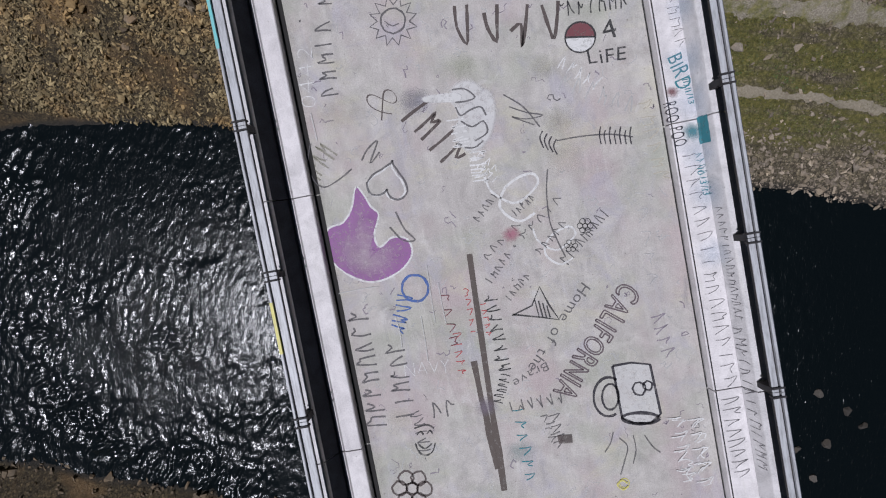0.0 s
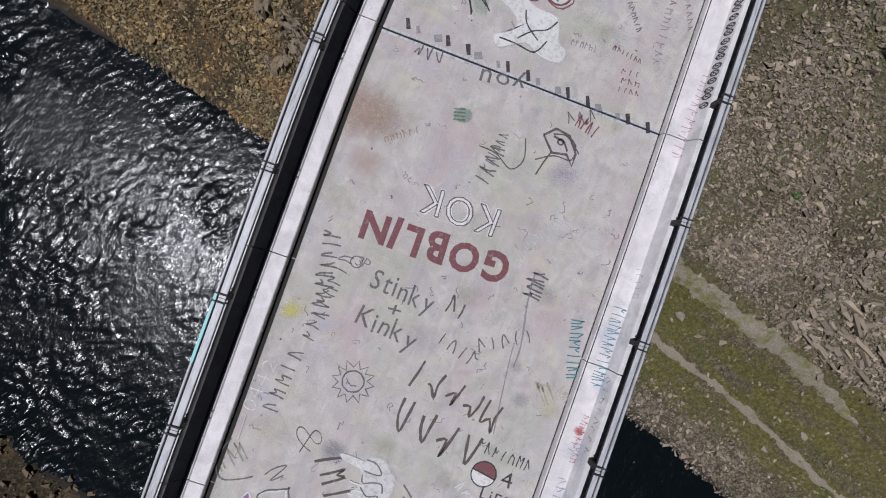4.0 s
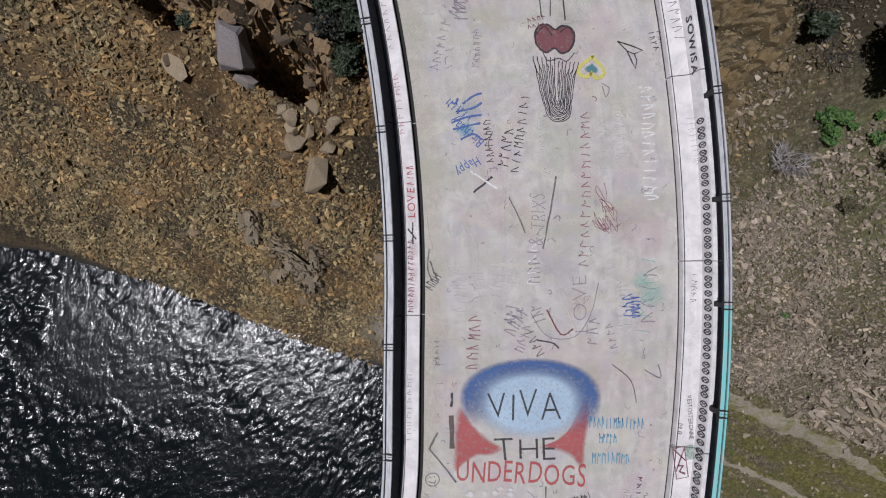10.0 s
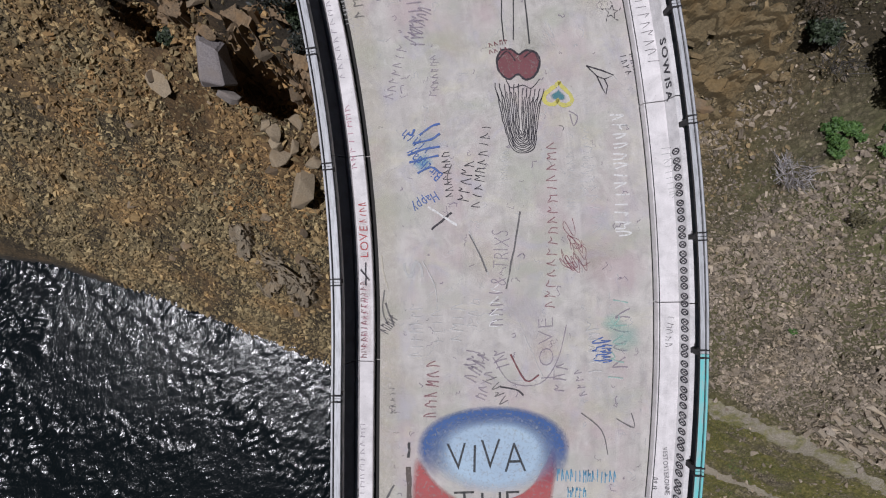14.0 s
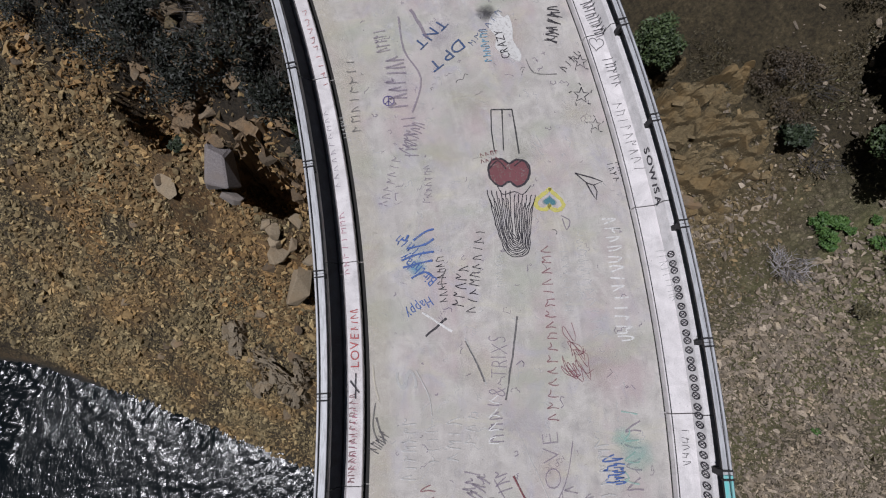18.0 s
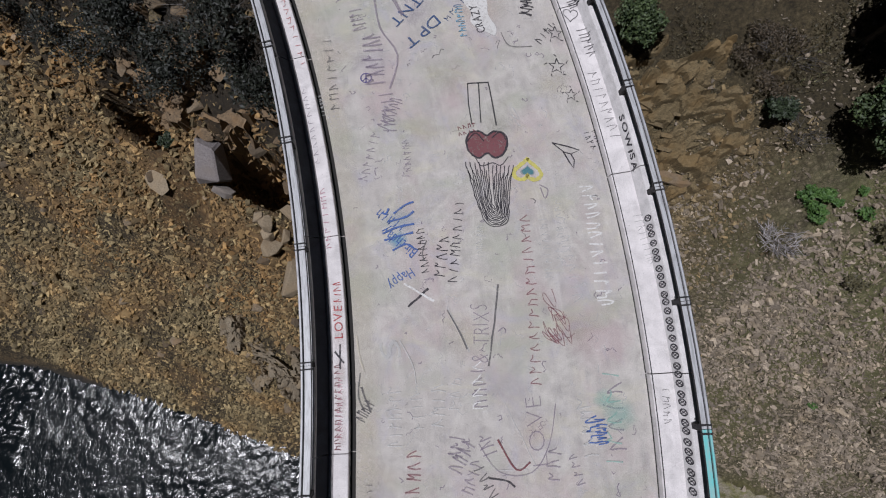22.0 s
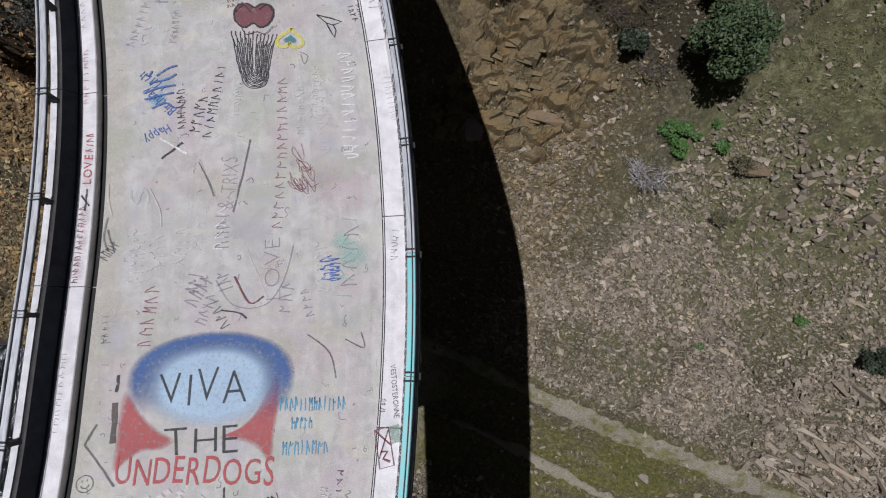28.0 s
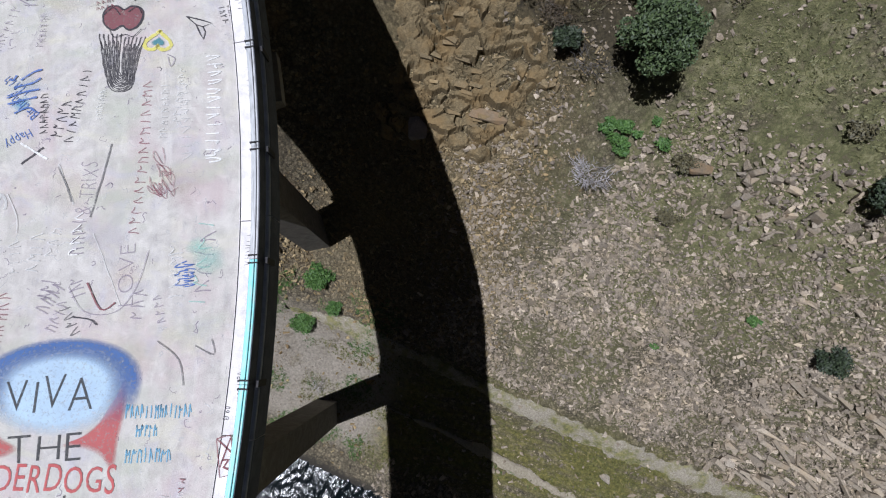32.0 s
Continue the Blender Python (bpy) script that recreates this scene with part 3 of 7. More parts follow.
for side in (-1, 1):
    joints, posts = cuts(side)
    left = side < 0
    top = LEFT_KERB if left else RIGHT_KERB
    face, back, crest, outer = (3.78, 4.15, 4.53, 4.74) if left else (3.64, 4.2, 4.3, 4.58)
    wall, rail_z = 0.55, 1.0
    edges = [START] + joints + [END]
    for a, b in zip(edges, edges[1:]):
        g = 0.012 if b - a < 20 else 0.004
        c = 0.03
        part("kerb", sweep(mirror(side, [(face, 0.001), (back - 0.002, 0.001), (back - 0.002, top), (face + c, top), (face + 0.012, top - 0.02)]), a + g, b - g), kerb_mat, bridge, "whitewashed concrete kerb with scrawled paint")
        if left:
            sec = [(back + 0.002, -0.019), (outer, -0.019), (outer, wall - 0.02), (outer - 0.02, wall), (crest, wall), (crest - 0.03, wall - 0.03), (4.30, 0.12), (4.24, top - 0.01), (4.19, top - 0.01), (4.165, top - 0.05)]
        else:
            sec = [(back + 0.002, -0.019), (outer, -0.019), (outer, wall - 0.02), (outer - 0.02, wall), (crest, wall), (crest - 0.012, wall - 0.02), (back + 0.002, top)]
        part("parapet_wall", sweep(mirror(side, sec), a + g, b - g), wall_mat, bridge, "low concrete parapet behind a shaded gutter" if left else "low painted concrete parapet with a sloped inner face")
        if left:
            # joint line, widened in black to stand for the kerb's shadow
            part("edge_strip", sweep([(-3.775, 0.002), (-3.775, 0.008), (-3.655, 0.008), (-3.655, 0.002)], a + g, b - g), joint_shade_mat, bridge, "black joint strip along the kerb, widened to paint its shadow")
            # dark sheet over the inner face, in place of the shade there
            part("gutter", sweep(mirror(-1, [(4.315, 0.13), (4.27, 0.21), (4.285, 0.215), (4.502, 0.512), (4.512, 0.505)]), a + g, b - g), shaded_face_mat, bridge, "inner face of the parapet with its shade painted dark")
        else:
            part("edge_strip", sweep([(3.606, 0.002), (3.632, 0.002), (3.632, 0.007), (3.606, 0.007)], a + g, b - g), joint_shade_mat, bridge, "dark joint along the kerb")
            part("edge_angle", sweep([(3.675, top + 0.001), (3.7, top + 0.001), (3.7, top + 0.005), (3.675, top + 0.005)], a + g, b - g), dark_steel, bridge, "dark line along the kerb's edge")
        # panel whose dark colour gives the outer face its shade
        part("outer_face", sweep(mirror(side, [(outer + 0.002, -0.12), (outer + 0.014, -0.12), (outer + 0.014, wall - 0.03), (outer + 0.002, wall - 0.03)]), a + g, b - g), outer_shade_mat, bridge, "outer face of the parapet, coloured dark for its shade")
    ends = [START] + posts + [END]
    for i, (a, b) in enumerate(zip(ends, ends[1:])):
        mid = (a + b) / 2
        m = teal_mat if (side > 0 and -0.5 < mid < 5.3) else rail_mat
        r0, r1, lip0, lip1, deep = (4.46, 4.62, 4.65, 4.70, 0.95) if left else (4.28, 4.40, 4.43, 4.48, 0.945)
        rail = part("rail", sweep(mirror(side, [(r0, deep), (lip1, deep), (lip1, rail_z - 0.012), (r0, rail_z - 0.012)]), a + 0.004, b - 0.004), dark_steel, bridge, "dark steel rail beam")
        part("rail_plate", sweep(mirror(side, [(r0 + 0.008, rail_z - 0.011), (r1, rail_z - 0.011), (r1, rail_z + 0.004), (r1 - 0.01, rail_z + 0.012), (r0 + 0.018, rail_z + 0.012), (r0 + 0.008, rail_z + 0.004)]), a + 0.006, b - 0.006), m, rail,
             "teal painted rail plate" if m is teal_mat else "pale grey painted rail plate")
        part("rail_lip", sweep(mirror(side, [(lip0, rail_z - 0.011), (lip1, rail_z - 0.011), (lip1, rail_z + 0.03), (lip1 - 0.01, rail_z + 0.04), (lip0 + 0.01, rail_z + 0.04), (lip0, rail_z + 0.03)]), a + 0.006, b - 0.006), m, rail,
             "teal painted outer lip" if m is teal_mat else "pale grey outer lip of the rail")
        if not left:
            # the web takes the same painted shade
            part("rail_web", sweep([(lip1 + 0.001, 0.62), (lip1 + 0.014, 0.62), (lip1 + 0.014, rail_z + 0.02), (lip1 + 0.001, rail_z + 0.02)], a + 0.006, b - 0.006), outer_shade_mat, rail, "outer web of the rail, coloured blue-grey for its shade")
    for s in posts:
        at_u = (r0 + lip1) / 2
        post = part("post", box_on(s, side * at_u, wall - 0.004, deep + 0.002, 0.12, 0.16), dark_steel, bridge)
        for d in (-0.085, 0.085):
            part("strap", box_on(s + d, side * at_u, deep - 0.03, rail_z + 0.05, 0.035, lip1 - r0 + 0.03), dark_steel, post, "dark steel strap over the rail")
        part("bolt_plate", box_on(s, side * (outer + 0.03), wall - 0.25, wall + (0.1 if left else 0.25), 0.14, 0.05), dark_steel, post, "dark steel plate")


for a, b, m, label in ((-11.7, -10.2, teal_mat, "teal paint on the rail"), (-17.5, -16.5, yellow_steel, "yellow paint on the rail")):
    part("rail_paint", sweep([(-4.645, 1.0), (-4.705, 1.0), (-4.705, 1.044), (-4.645, 1.044)], a, b), m, bridge, label)


def pier(s, mid, thick):
    foot = min(ground_z(*on(s, u).xy) for u in (-3, 0, 3)) - 1.0
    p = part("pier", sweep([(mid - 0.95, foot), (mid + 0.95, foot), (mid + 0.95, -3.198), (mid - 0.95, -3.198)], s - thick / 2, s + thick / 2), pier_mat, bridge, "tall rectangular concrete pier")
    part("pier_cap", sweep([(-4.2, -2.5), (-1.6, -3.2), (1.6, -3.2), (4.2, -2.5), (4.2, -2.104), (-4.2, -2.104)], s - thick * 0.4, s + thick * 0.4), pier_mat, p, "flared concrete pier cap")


for s, mid in ((-2.8, -0.6), (11.6, 0.0), (24.5, 0.0), (-17.5, 0.0), (-32.0, 0.0), (-48.0, 0.0), (-64.0, 0.0), (-80.0, 0.0), (-96.0, 0.0)):
    pier(s, mid, 2.1)

# ---- painted words and drawings on the bridge ----
layer = [0]


class Pen:
    """Strokes and fills in a drawing's own plane, laid onto the deck or a kerb."""

    def __init__(self, s, u, turn, size, z=0.0, seed=0):
        self.s, self.u, self.size, self.z = s, u, size, z
        self.c, self.d = math.cos(radians(turn)), math.sin(radians(turn))
        self.faces, self.verts, self.cover = [], [], []
        self.rng = random.Random(seed + int(abs(s * 100 + u * 10)))
        layer[0] += 1
        self.lift = 0.003 + 0.00002 * layer[0]

    def at(self, x, y):
        x, y = x * self.size, y * self.size
        du, ds = x * self.c - y * self.d, x * self.d + y * self.c
        s, u = self.s + ds, self.u + du
        if self.z == RIGHT_KERB:
            v = min(max(u - 4.2, 0), 0.345)
            return on(s, min(u, 4.2) + v * 0.27 - (0.006 if v else 0), self.z + self.lift + v * 0.98)
        if self.z == LEFT_KERB:
            return on(s, -min(max(3.84 + (-u - 3.74) * 0.6, 3.83), 4.13), self.z + self.lift)
        return on(s, u, self.z + self.lift, False)

    def line(self, pts, w, wobble=0.0, closed=False):
        """A ribbon of half width w through the points."""
        pts = [Vector((x + self.rng.uniform(-wobble, wobble), y + self.rng.uniform(-wobble, wobble))) for x, y in pts]
        if closed:
            pts.append(pts[0])
        base = len(self.verts)
        for i, p in enumerate(pts):
            a, b = pts[max(i - 1, 0)], pts[min(i + 1, len(pts) - 1)]
            t = (b - a).normalized() if (b - a).length > 1e-6 else Vector((1, 0))
            k = w * self.rng.uniform(0.75, 1.15)
            nrm = Vector((-t.y, t.x)) * k
            self.verts += [self.at(*(p + nrm)), self.at(*(p - nrm))]
            self.cover += [1, 1]
        for i in range(len(pts) - 1):
            j = base + 2 * i
            self.faces.append((j, j + 1, j + 3, j + 2))

    def fill(self, pts, soft=0.0, strength=1.0):
        """A filled outline round its middle; soft: the share of it that fades out."""
        n = len(pts)
        cx, cy = sum(p[0] for p in pts) / n, sum(p[1] for p in pts) / n
        base = len(self.verts)
        self.verts.append(self.at(cx, cy))
        self.cover.append(strength)
        rings = [(1.0 - soft, strength), (1.0, 0.0)] if soft else [(1.0, strength)]
        for k, c in rings:
            for x, y in pts:
                self.verts.append(self.at(cx + (x - cx) * k, cy + (y - cy) * k))
                self.cover.append(c)
        for i in range(n):
            j = (i + 1) % n
            self.faces.append((base, base + 1 + i, base + 1 + j))
            if soft:
                self.faces.append((base + 1 + i, base + 1 + n + i, base + 1 + n + j, base + 1 + j))

    def band(self, inner, outer, ci, co, mid=None):
        """A ring between two outlines of as many points, with its cover at each edge."""
        n = len(inner)
        base = len(self.verts)
        rows = [(inner, ci)] + ([([((a[0] + b[0]) / 2, (a[1] + b[1]) / 2) for a, b in zip(inner, outer)], mid)] if mid is not None else []) + [(outer, co)]
        for pts, c in rows:
            for x, y in pts:
                self.verts.append(self.at(x, y))
                self.cover.append(c)
        for r in range(len(rows) - 1):
            for i in range(n):
                j = (i + 1) % n
                self.faces.append((base + r * n + i, base + r * n + j, base + (r + 1) * n + j, base + (r + 1) * n + i))

    def done(self, name, colour, label=""):
        me = bpy.data.meshes.new(name)
        me.from_pydata(self.verts, [], self.faces)
        a = me.attributes.new("cover", "FLOAT", "POINT")
        a.data.foreach_set("value", self.cover)
        me.materials.append(PAINTS[colour])
        ob = new(name, me)
        ob.parent = deck_south if self.s < JOINT else deck_north
        ob["label"] = label or colour.replace("_", " ") + " paint on concrete"
        return ob


def arc(cx, cy, r, a0=0, a1=360, n=24, ry=None):
    ry = r if ry is None else ry
    return [(cx + r * math.cos(radians(a0 + (a1 - a0) * i / n)), cy + ry * math.sin(radians(a0 + (a1 - a0) * i / n))) for i in range(n + (a1 - a0 < 360))]


def curve(pts, n=5, closed=True):
    """A smooth line through the points."""
    out, k = [], len(pts)
    for i in range(k if closed else k - 1):
        p = [Vector(pts[(i + d) % k if closed else min(max(i + d, 0), k - 1)]) for d in (-1, 0, 1, 2)]
        for j in range(n):
            t = j / n
            q = 0.5 * (2 * p[1] + (p[2] - p[0]) * t + (2 * p[0] - 5 * p[1] + 4 * p[2] - p[3]) * t * t + (3 * p[1] - p[0] - 3 * p[2] + p[3]) * t ** 3)
            out.append((q.x, q.y))
    return out if closed else out + [pts[-1]]


def heart_points(n=36):
    return [(math.sin(t) ** 3, (13 * math.cos(t) - 5 * math.cos(2 * t) - 2 * math.cos(3 * t) - math.cos(4 * t)) / 16) for t in (2 * math.pi * i / n for i in range(n))]


def word(text, s, u, turn, length, height, colour, z=0.0, thin=0.0):
    """Letters of the built-in font, each a little askew, along a line of that length."""
    rng = random.Random(len(text) * 31 + int(abs(s) * 100))
    glyphs, x = [], 0.0
    for ch in text:
        if ch == " ":
            x += 0.45
            continue
        cu = bpy.data.curves.new("letter", "FONT")
        cu.body, cu.size, cu.resolution_u, cu.offset = ch, 1.0, 3, -thin
        ob = bpy.data.objects.new("letter", cu)
        if colour == "outline":
            cu.fill_mode = "NONE"
        me = bpy.data.meshes.new_from_object(ob)
        vs = [(v.co.x, v.co.y) for v in me.vertices]
        if vs:
            x0, x1 = min(v[0] for v in vs), max(v[0] for v in vs)
            glyphs.append((x, x0, x1, vs, [tuple(p.vertices) for p in me.polygons] or [tuple(e.vertices) for e in me.edges]))
            x += x1 - x0 + 0.14
        bpy.data.objects.remove(ob)
        bpy.data.meshes.remove(me)
        bpy.data.curves.remove(cu)
    kx, ky = length / max(x - 0.14, 0.1), height / 0.72
    for x, x0, x1, vs, fs in glyphs:
        pen = Pen(s, u, turn, 1.0, z)
        lean, up, big = rng.uniform(-0.1, 0.1), rng.uniform(-0.05, 0.05), rng.uniform(0.92, 1.08)
        flat = [((x + (a - x0) + lean * b) * kx, (b * big + up) * ky) for a, b in vs]
        if colour == "outline":
            for i, j in fs:
                pen.line([flat[i], flat[j]], 0.016)
        else:
            pen.verts, pen.cover, pen.faces = [pen.at(*p) for p in flat], [1] * len(flat), list(fs)
        pen.done("painted_letter", colour)


def bars(n, s, u, turn, length, height, colour, z=0.0):
    """Writing that is not spelt out: plain bars of its size and colour, one mark for each letter."""
    rng = random.Random(n + int(abs(s * 100 + u * 10)))
    step = length / n
    w = min(max(height * 0.045, 0.01), 0.036) * (1.0 if z == 0 else 0.85 if z == LEFT_KERB else 0.55)
    for i in range(n):
        pen = Pen(s, u, turn, 1.0, z, n + i)
        x, k = step * (i + 0.14), rng.random()
        h, wide = height * rng.uniform(0.8, 1.0), step * rng.uniform(0.5, 0.72)
        y0 = rng.uniform(-0.05, 0.05) * height
        pts = [(0.0, 0.0), (rng.uniform(-0.1, 0.15), 0.5), (rng.uniform(-0.15, 0.3), 1.0)]
        if k < 0.8:
            pts += [(rng.uniform(0.35, 0.6), rng.uniform(0.45, 0.8)), (rng.uniform(0.75, 1.0), rng.uniform(0.6, 1.0) if k < 0.35 else rng.uniform(0.0, 0.35))]
        else:
            pts = [(a + 0.3, b) for a, b in pts]
        if k < 0.15:
            pts.append((rng.uniform(0.8, 1.0), 0.0))
        pen.line(curve([(x + a * wide, y0 + b * h) for a, b in pts], 3, False), w)
        pen.done("faded_letter", colour)


def stroke(s0, u0, s1, u1, w, colour, z=0.0):
    pen = Pen(s0, u0, 0, 1.0, z)
    pen.line([((u1 - u0) * i / 6, (s1 - s0) * i / 6) for i in range(7)], w / 2, 0.012)
    return pen.done("painted_stroke", colour)


def trace(s, u, pts, w, colour):
    """One free stroke of a brush or marker; pts in metres across and along the deck."""
    pen = Pen(s, u, 0, 1.0)
    pen.line(curve(pts, 4, False) if len(pts) > 2 else pts, w)
    return pen.done("painted_stroke", colour)


def daub(s, u, pts, colour, soft, strength):
    """One filled patch of paint with a worn edge."""
    pen = Pen(s, u, 0, 1.0)
    pen.fill(curve(pts, 4) if len(pts) > 4 else pts, soft, strength)
    return pen.done("paint_patch", colour)


def heart(s, u, turn, r, colour, z=0.0):
    pen = Pen(s, u, turn, r, z)
    pen.line(heart_points(), 0.05, 0.02, True)
    return pen.done("painted_heart", colour)


def two_tone_disc(s, u, turn, r, colour, z=0.0):
    pen = Pen(s, u, turn, r, z)
    pen.fill(arc(0, 0, 1, 180, 359.9))
    pen.done("disc_half", "white")
    pen = Pen(s, u, turn, r, z)
    pen.fill(arc(0, 0, 1, 0, 179.9))
    pen.done("disc_half", colour)
    pen = Pen(s, u, turn, r, z)
    pen.line(arc(0, 0, 1, 0, 360), 0.06, 0, True)
    pen.line([(-1, 0), (0, 0.02), (1, 0)], 0.06)
    return pen.done("disc_outline", "black")


def doodle_sun(s, u, turn, r, colour, z=0.0):
    pen = Pen(s, u, turn, r, z)
    pen.line(arc(0, 0, 0.5), 0.04, 0.02, True)
    pts = []
    for i in range(24):
        a, k = radians(15 * i), (0.65, 1.0)[i % 2]
        pts.append((k * math.cos(a), k * math.sin(a)))
    pen.line(pts, 0.035, 0.03, True)
    pen.line([(-0.25, -0.1), (0, -0.2), (0.25, -0.1)], 0.03)
    return pen.done("painted_sun", colour)


def kidney(s, u, turn, r, colour, z=0.0):
    out = curve([(-0.3, 1.25), (-0.42, 0.75), (-0.62, 0.45), (-0.95, 0.3), (-1.0, -0.1), (-0.8, -0.5), (-0.35, -0.8), (0.15, -0.88), (0.7, -0.62), (0.95, -0.25), (0.85, 0.08), (0.5, 0.12), (0.22, -0.1), (0.1, 0.2), (0.2, 0.62), (0.02, 0.82)])
    pen = Pen(s, u, turn, r, z)
    mid = Vector((-0.1, -0.45))
    rows = [[tuple(mid.lerp(Vector(p), k)) for p in out] for k in (0.02, 0.5, 0.96, 1.0)]
    for (a, ca), (c, cc) in zip(zip(rows, (0.35, 0.6, 0.95, 0.9)), zip(rows[1:], (0.6, 0.95, 0.9, 0.0))):
        pen.band(a, c, ca, cc)
    pen.done("painted_shape", colour, "purple spray paint, thin towards the middle")
    pen = Pen(s, u, turn, r, z)
    pen.line(out, 0.022, 0.004, True)
    return pen.done("shape_outline", "white")


def mug(s, u, turn, r, colour, z=0.0):
    pen = Pen(s, u, turn, r, z)
    body = [(-0.45, 0.9), (0.1, 1.0), (0.65, 0.95), (1.0, -0.55), (0.7, -0.85), (0.2, -0.85), (-0.15, -0.7)]
    pen.fill(body, 0, 0.7)
    pen.done("mug_fill", colour)
    pen = Pen(s, u, turn, r, z)
    pen.line(body, 0.04, 0.01, True)
    pen.line(arc(-0.55, -0.05, 0.45, 60, 300, 16, 0.6), 0.04)
    pen.line(arc(-0.5, -0.05, 0.25, 0, 360, 14, 0.4), 0.035, 0, True)
    pen.line(arc(0.4, -0.7, 0.55, 0, 360, 20, 0.17), 0.05, 0, True)
    pen.line(arc(0.35, 0.2, 0.2, 0, 360, 12), 0.03, 0.02, True)
    pen.line(arc(0.6, 0.3, 0.14, 0, 360, 10), 0.03, 0.02, True)
    return pen.done("mug_outline", "ink")


def loop(s, u, turn, r, colour, z=0.0):
    pen = Pen(s, u, turn, r, z)
    pen.line(curve([(-1, 0.8), (-0.7, 0.2), (0.2, -0.2), (1.0, 0.5), (0.7, 0.9), (-0.2, 0.4), (-0.4, -0.4), (0.3, -0.9), (0.9, -0.6)], 6, False), 0.05, 0.01)
    return pen.done("painted_loop", colour)


def mountain(s, u, turn, r, colour, z=0.0):
    pen = Pen(s, u, turn, r, z)
    pen.line([(-1, -0.3), (-0.2, 0.1), (0.1, 0.9), (0.5, 0.1), (0.9, -0.5), (0.2, -0.4), (-1, -0.3)], 0.035, 0.03)
    for k in range(4):
        pen.line([(-0.1 + 0.17 * k, 0.4 - 0.1 * k), (0.1 + 0.15 * k, -0.4)], 0.03)
    return pen.done("painted_peak", colour)


def flower(s, u, turn, r, colour, z=0.0):
    pen = Pen(s, u, turn, r, z)
    for i in range(6):
        a = radians(60 * i)
        pen.line(arc(0.6 * math.cos(a), 0.6 * math.sin(a), 0.35, 0, 360, 10), 0.05, 0.03, True)
    pen.line(arc(0, 0, 0.28, 0, 360, 10), 0.05, 0, True)
    return pen.done("painted_flower", colour)


def ring(s, u, turn, r, colour, z=0.0):
    pen = Pen(s, u, turn, r, z)
    pen.line(arc(0, 0, 0.9), 0.09, 0.03, True)
    return pen.done("painted_ring", colour)


def ring_face(s, u, turn, r, colour, z=0.0):
    pen = Pen(s, u, turn, r, z)
    pen.line(arc(0, 0, 0.95), 0.06, 0.02, True)
    for k in (-0.3, 0.3):
        pen.line([(k, 0.2), (k, 0.45)], 0.06)
    pen.line(arc(0, 0, 0.5, 200, 340, 8), 0.06)
    return pen.done("painted_ring", colour)


def peace(s, u, turn, r, colour, z=0.0):
    pen = Pen(s, u, turn, r, z)
    pen.line(arc(0, 0, 0.95), 0.1, 0.02, True)
    pen.line([(0, -0.9), (0, 0.9)], 0.1)
    for k in (-1, 1):
        pen.line([(0, 0), (0.65 * k, -0.65)], 0.1)
    return pen.done("painted_peace_sign", colour)


def blot(s, u, turn, r, colour, z=0.0):
    pen = Pen(s, u, turn, r, z)
    strong = 0.55 if "haze" in colour or colour in ("cream", "slate", "salmon") else 0.8
    pen.fill([((0.75 + 0.3 * pen.rng.random()) * math.cos(radians(a)), (0.75 + 0.3 * pen.rng.random()) * math.sin(radians(a)) * 0.85) for a in range(0, 360, 15)], 0.75, strong)
    return pen.done("paint_blot", colour)


def star(s, u, turn, r, colour, z=0.0):
    pen = Pen(s, u, turn, r, z)
    pen.line([((1, 0.42)[i % 2] * math.sin(radians(36 * i)), (1, 0.42)[i % 2] * math.cos(radians(36 * i))) for i in range(10)], 0.07, 0.03, True)
    for k in range(5):
        a = radians(72 * k + 20)
        pen.line([(1.2 * math.cos(a), 1.2 * math.sin(a)), (1.5 * math.cos(a + 0.2), 1.5 * math.sin(a + 0.2))], 0.06)
    return pen.done("painted_star", colour)


def spray_arch(s, u, turn, r, colour, z=0.0):
    """The blue and red sprayed panel behind the large words."""
    def oval(k, n=40, flat=0.62):
        pts = []
        for i in range(n):
            a = 2 * math.pi * i / n
            x, y = math.cos(a), math.sin(a)
            pts.append((x * k * (1.0 - 0.12 * max(-y, 0)), (0.02 + flat * (abs(y) ** 0.8) * (1 if y > 0 else -1)) * k))
        return pts
    pen = Pen(s, u, turn, r, z)
    pen.fill(oval(0.95), 0.3, 0.95)
    pen.done("pale_spray", "pale_blue", "pale blue spray paint")
    pen = Pen(s, u, turn, r, z)
    ins, outs = oval(0.62), oval(1.12)
    n = len(ins)
    top = [i for i in range(n) if ins[i][1] > -0.3]
    base = len(pen.verts)
    order = sorted(top, key=lambda i: -math.atan2(ins[i][1] + 0.3, ins[i][0]))
    for row, c in ((0.0, 0.0), (0.4, 0.62), (0.75, 1.0), (1.0, 0.0)):
        for i in order:
            (ax, ay), (bx, by) = ins[i], outs[i]
            edge = smooth(-0.3, 0.12, ay)
            pen.verts.append(pen.at(ax + (bx - ax) * row, ay + (by - ay) * row))
            pen.cover.append(c * edge)
    m = len(order)
    for q in range(3):
        for i in range(m - 1):
            pen.faces.append((base + q * m + i, base + q * m + i + 1, base + (q + 1) * m + i + 1, base + (q + 1) * m + i))
    return pen.done("blue_spray", "deep_blue", "dark blue sprayed arch fading at its edges")


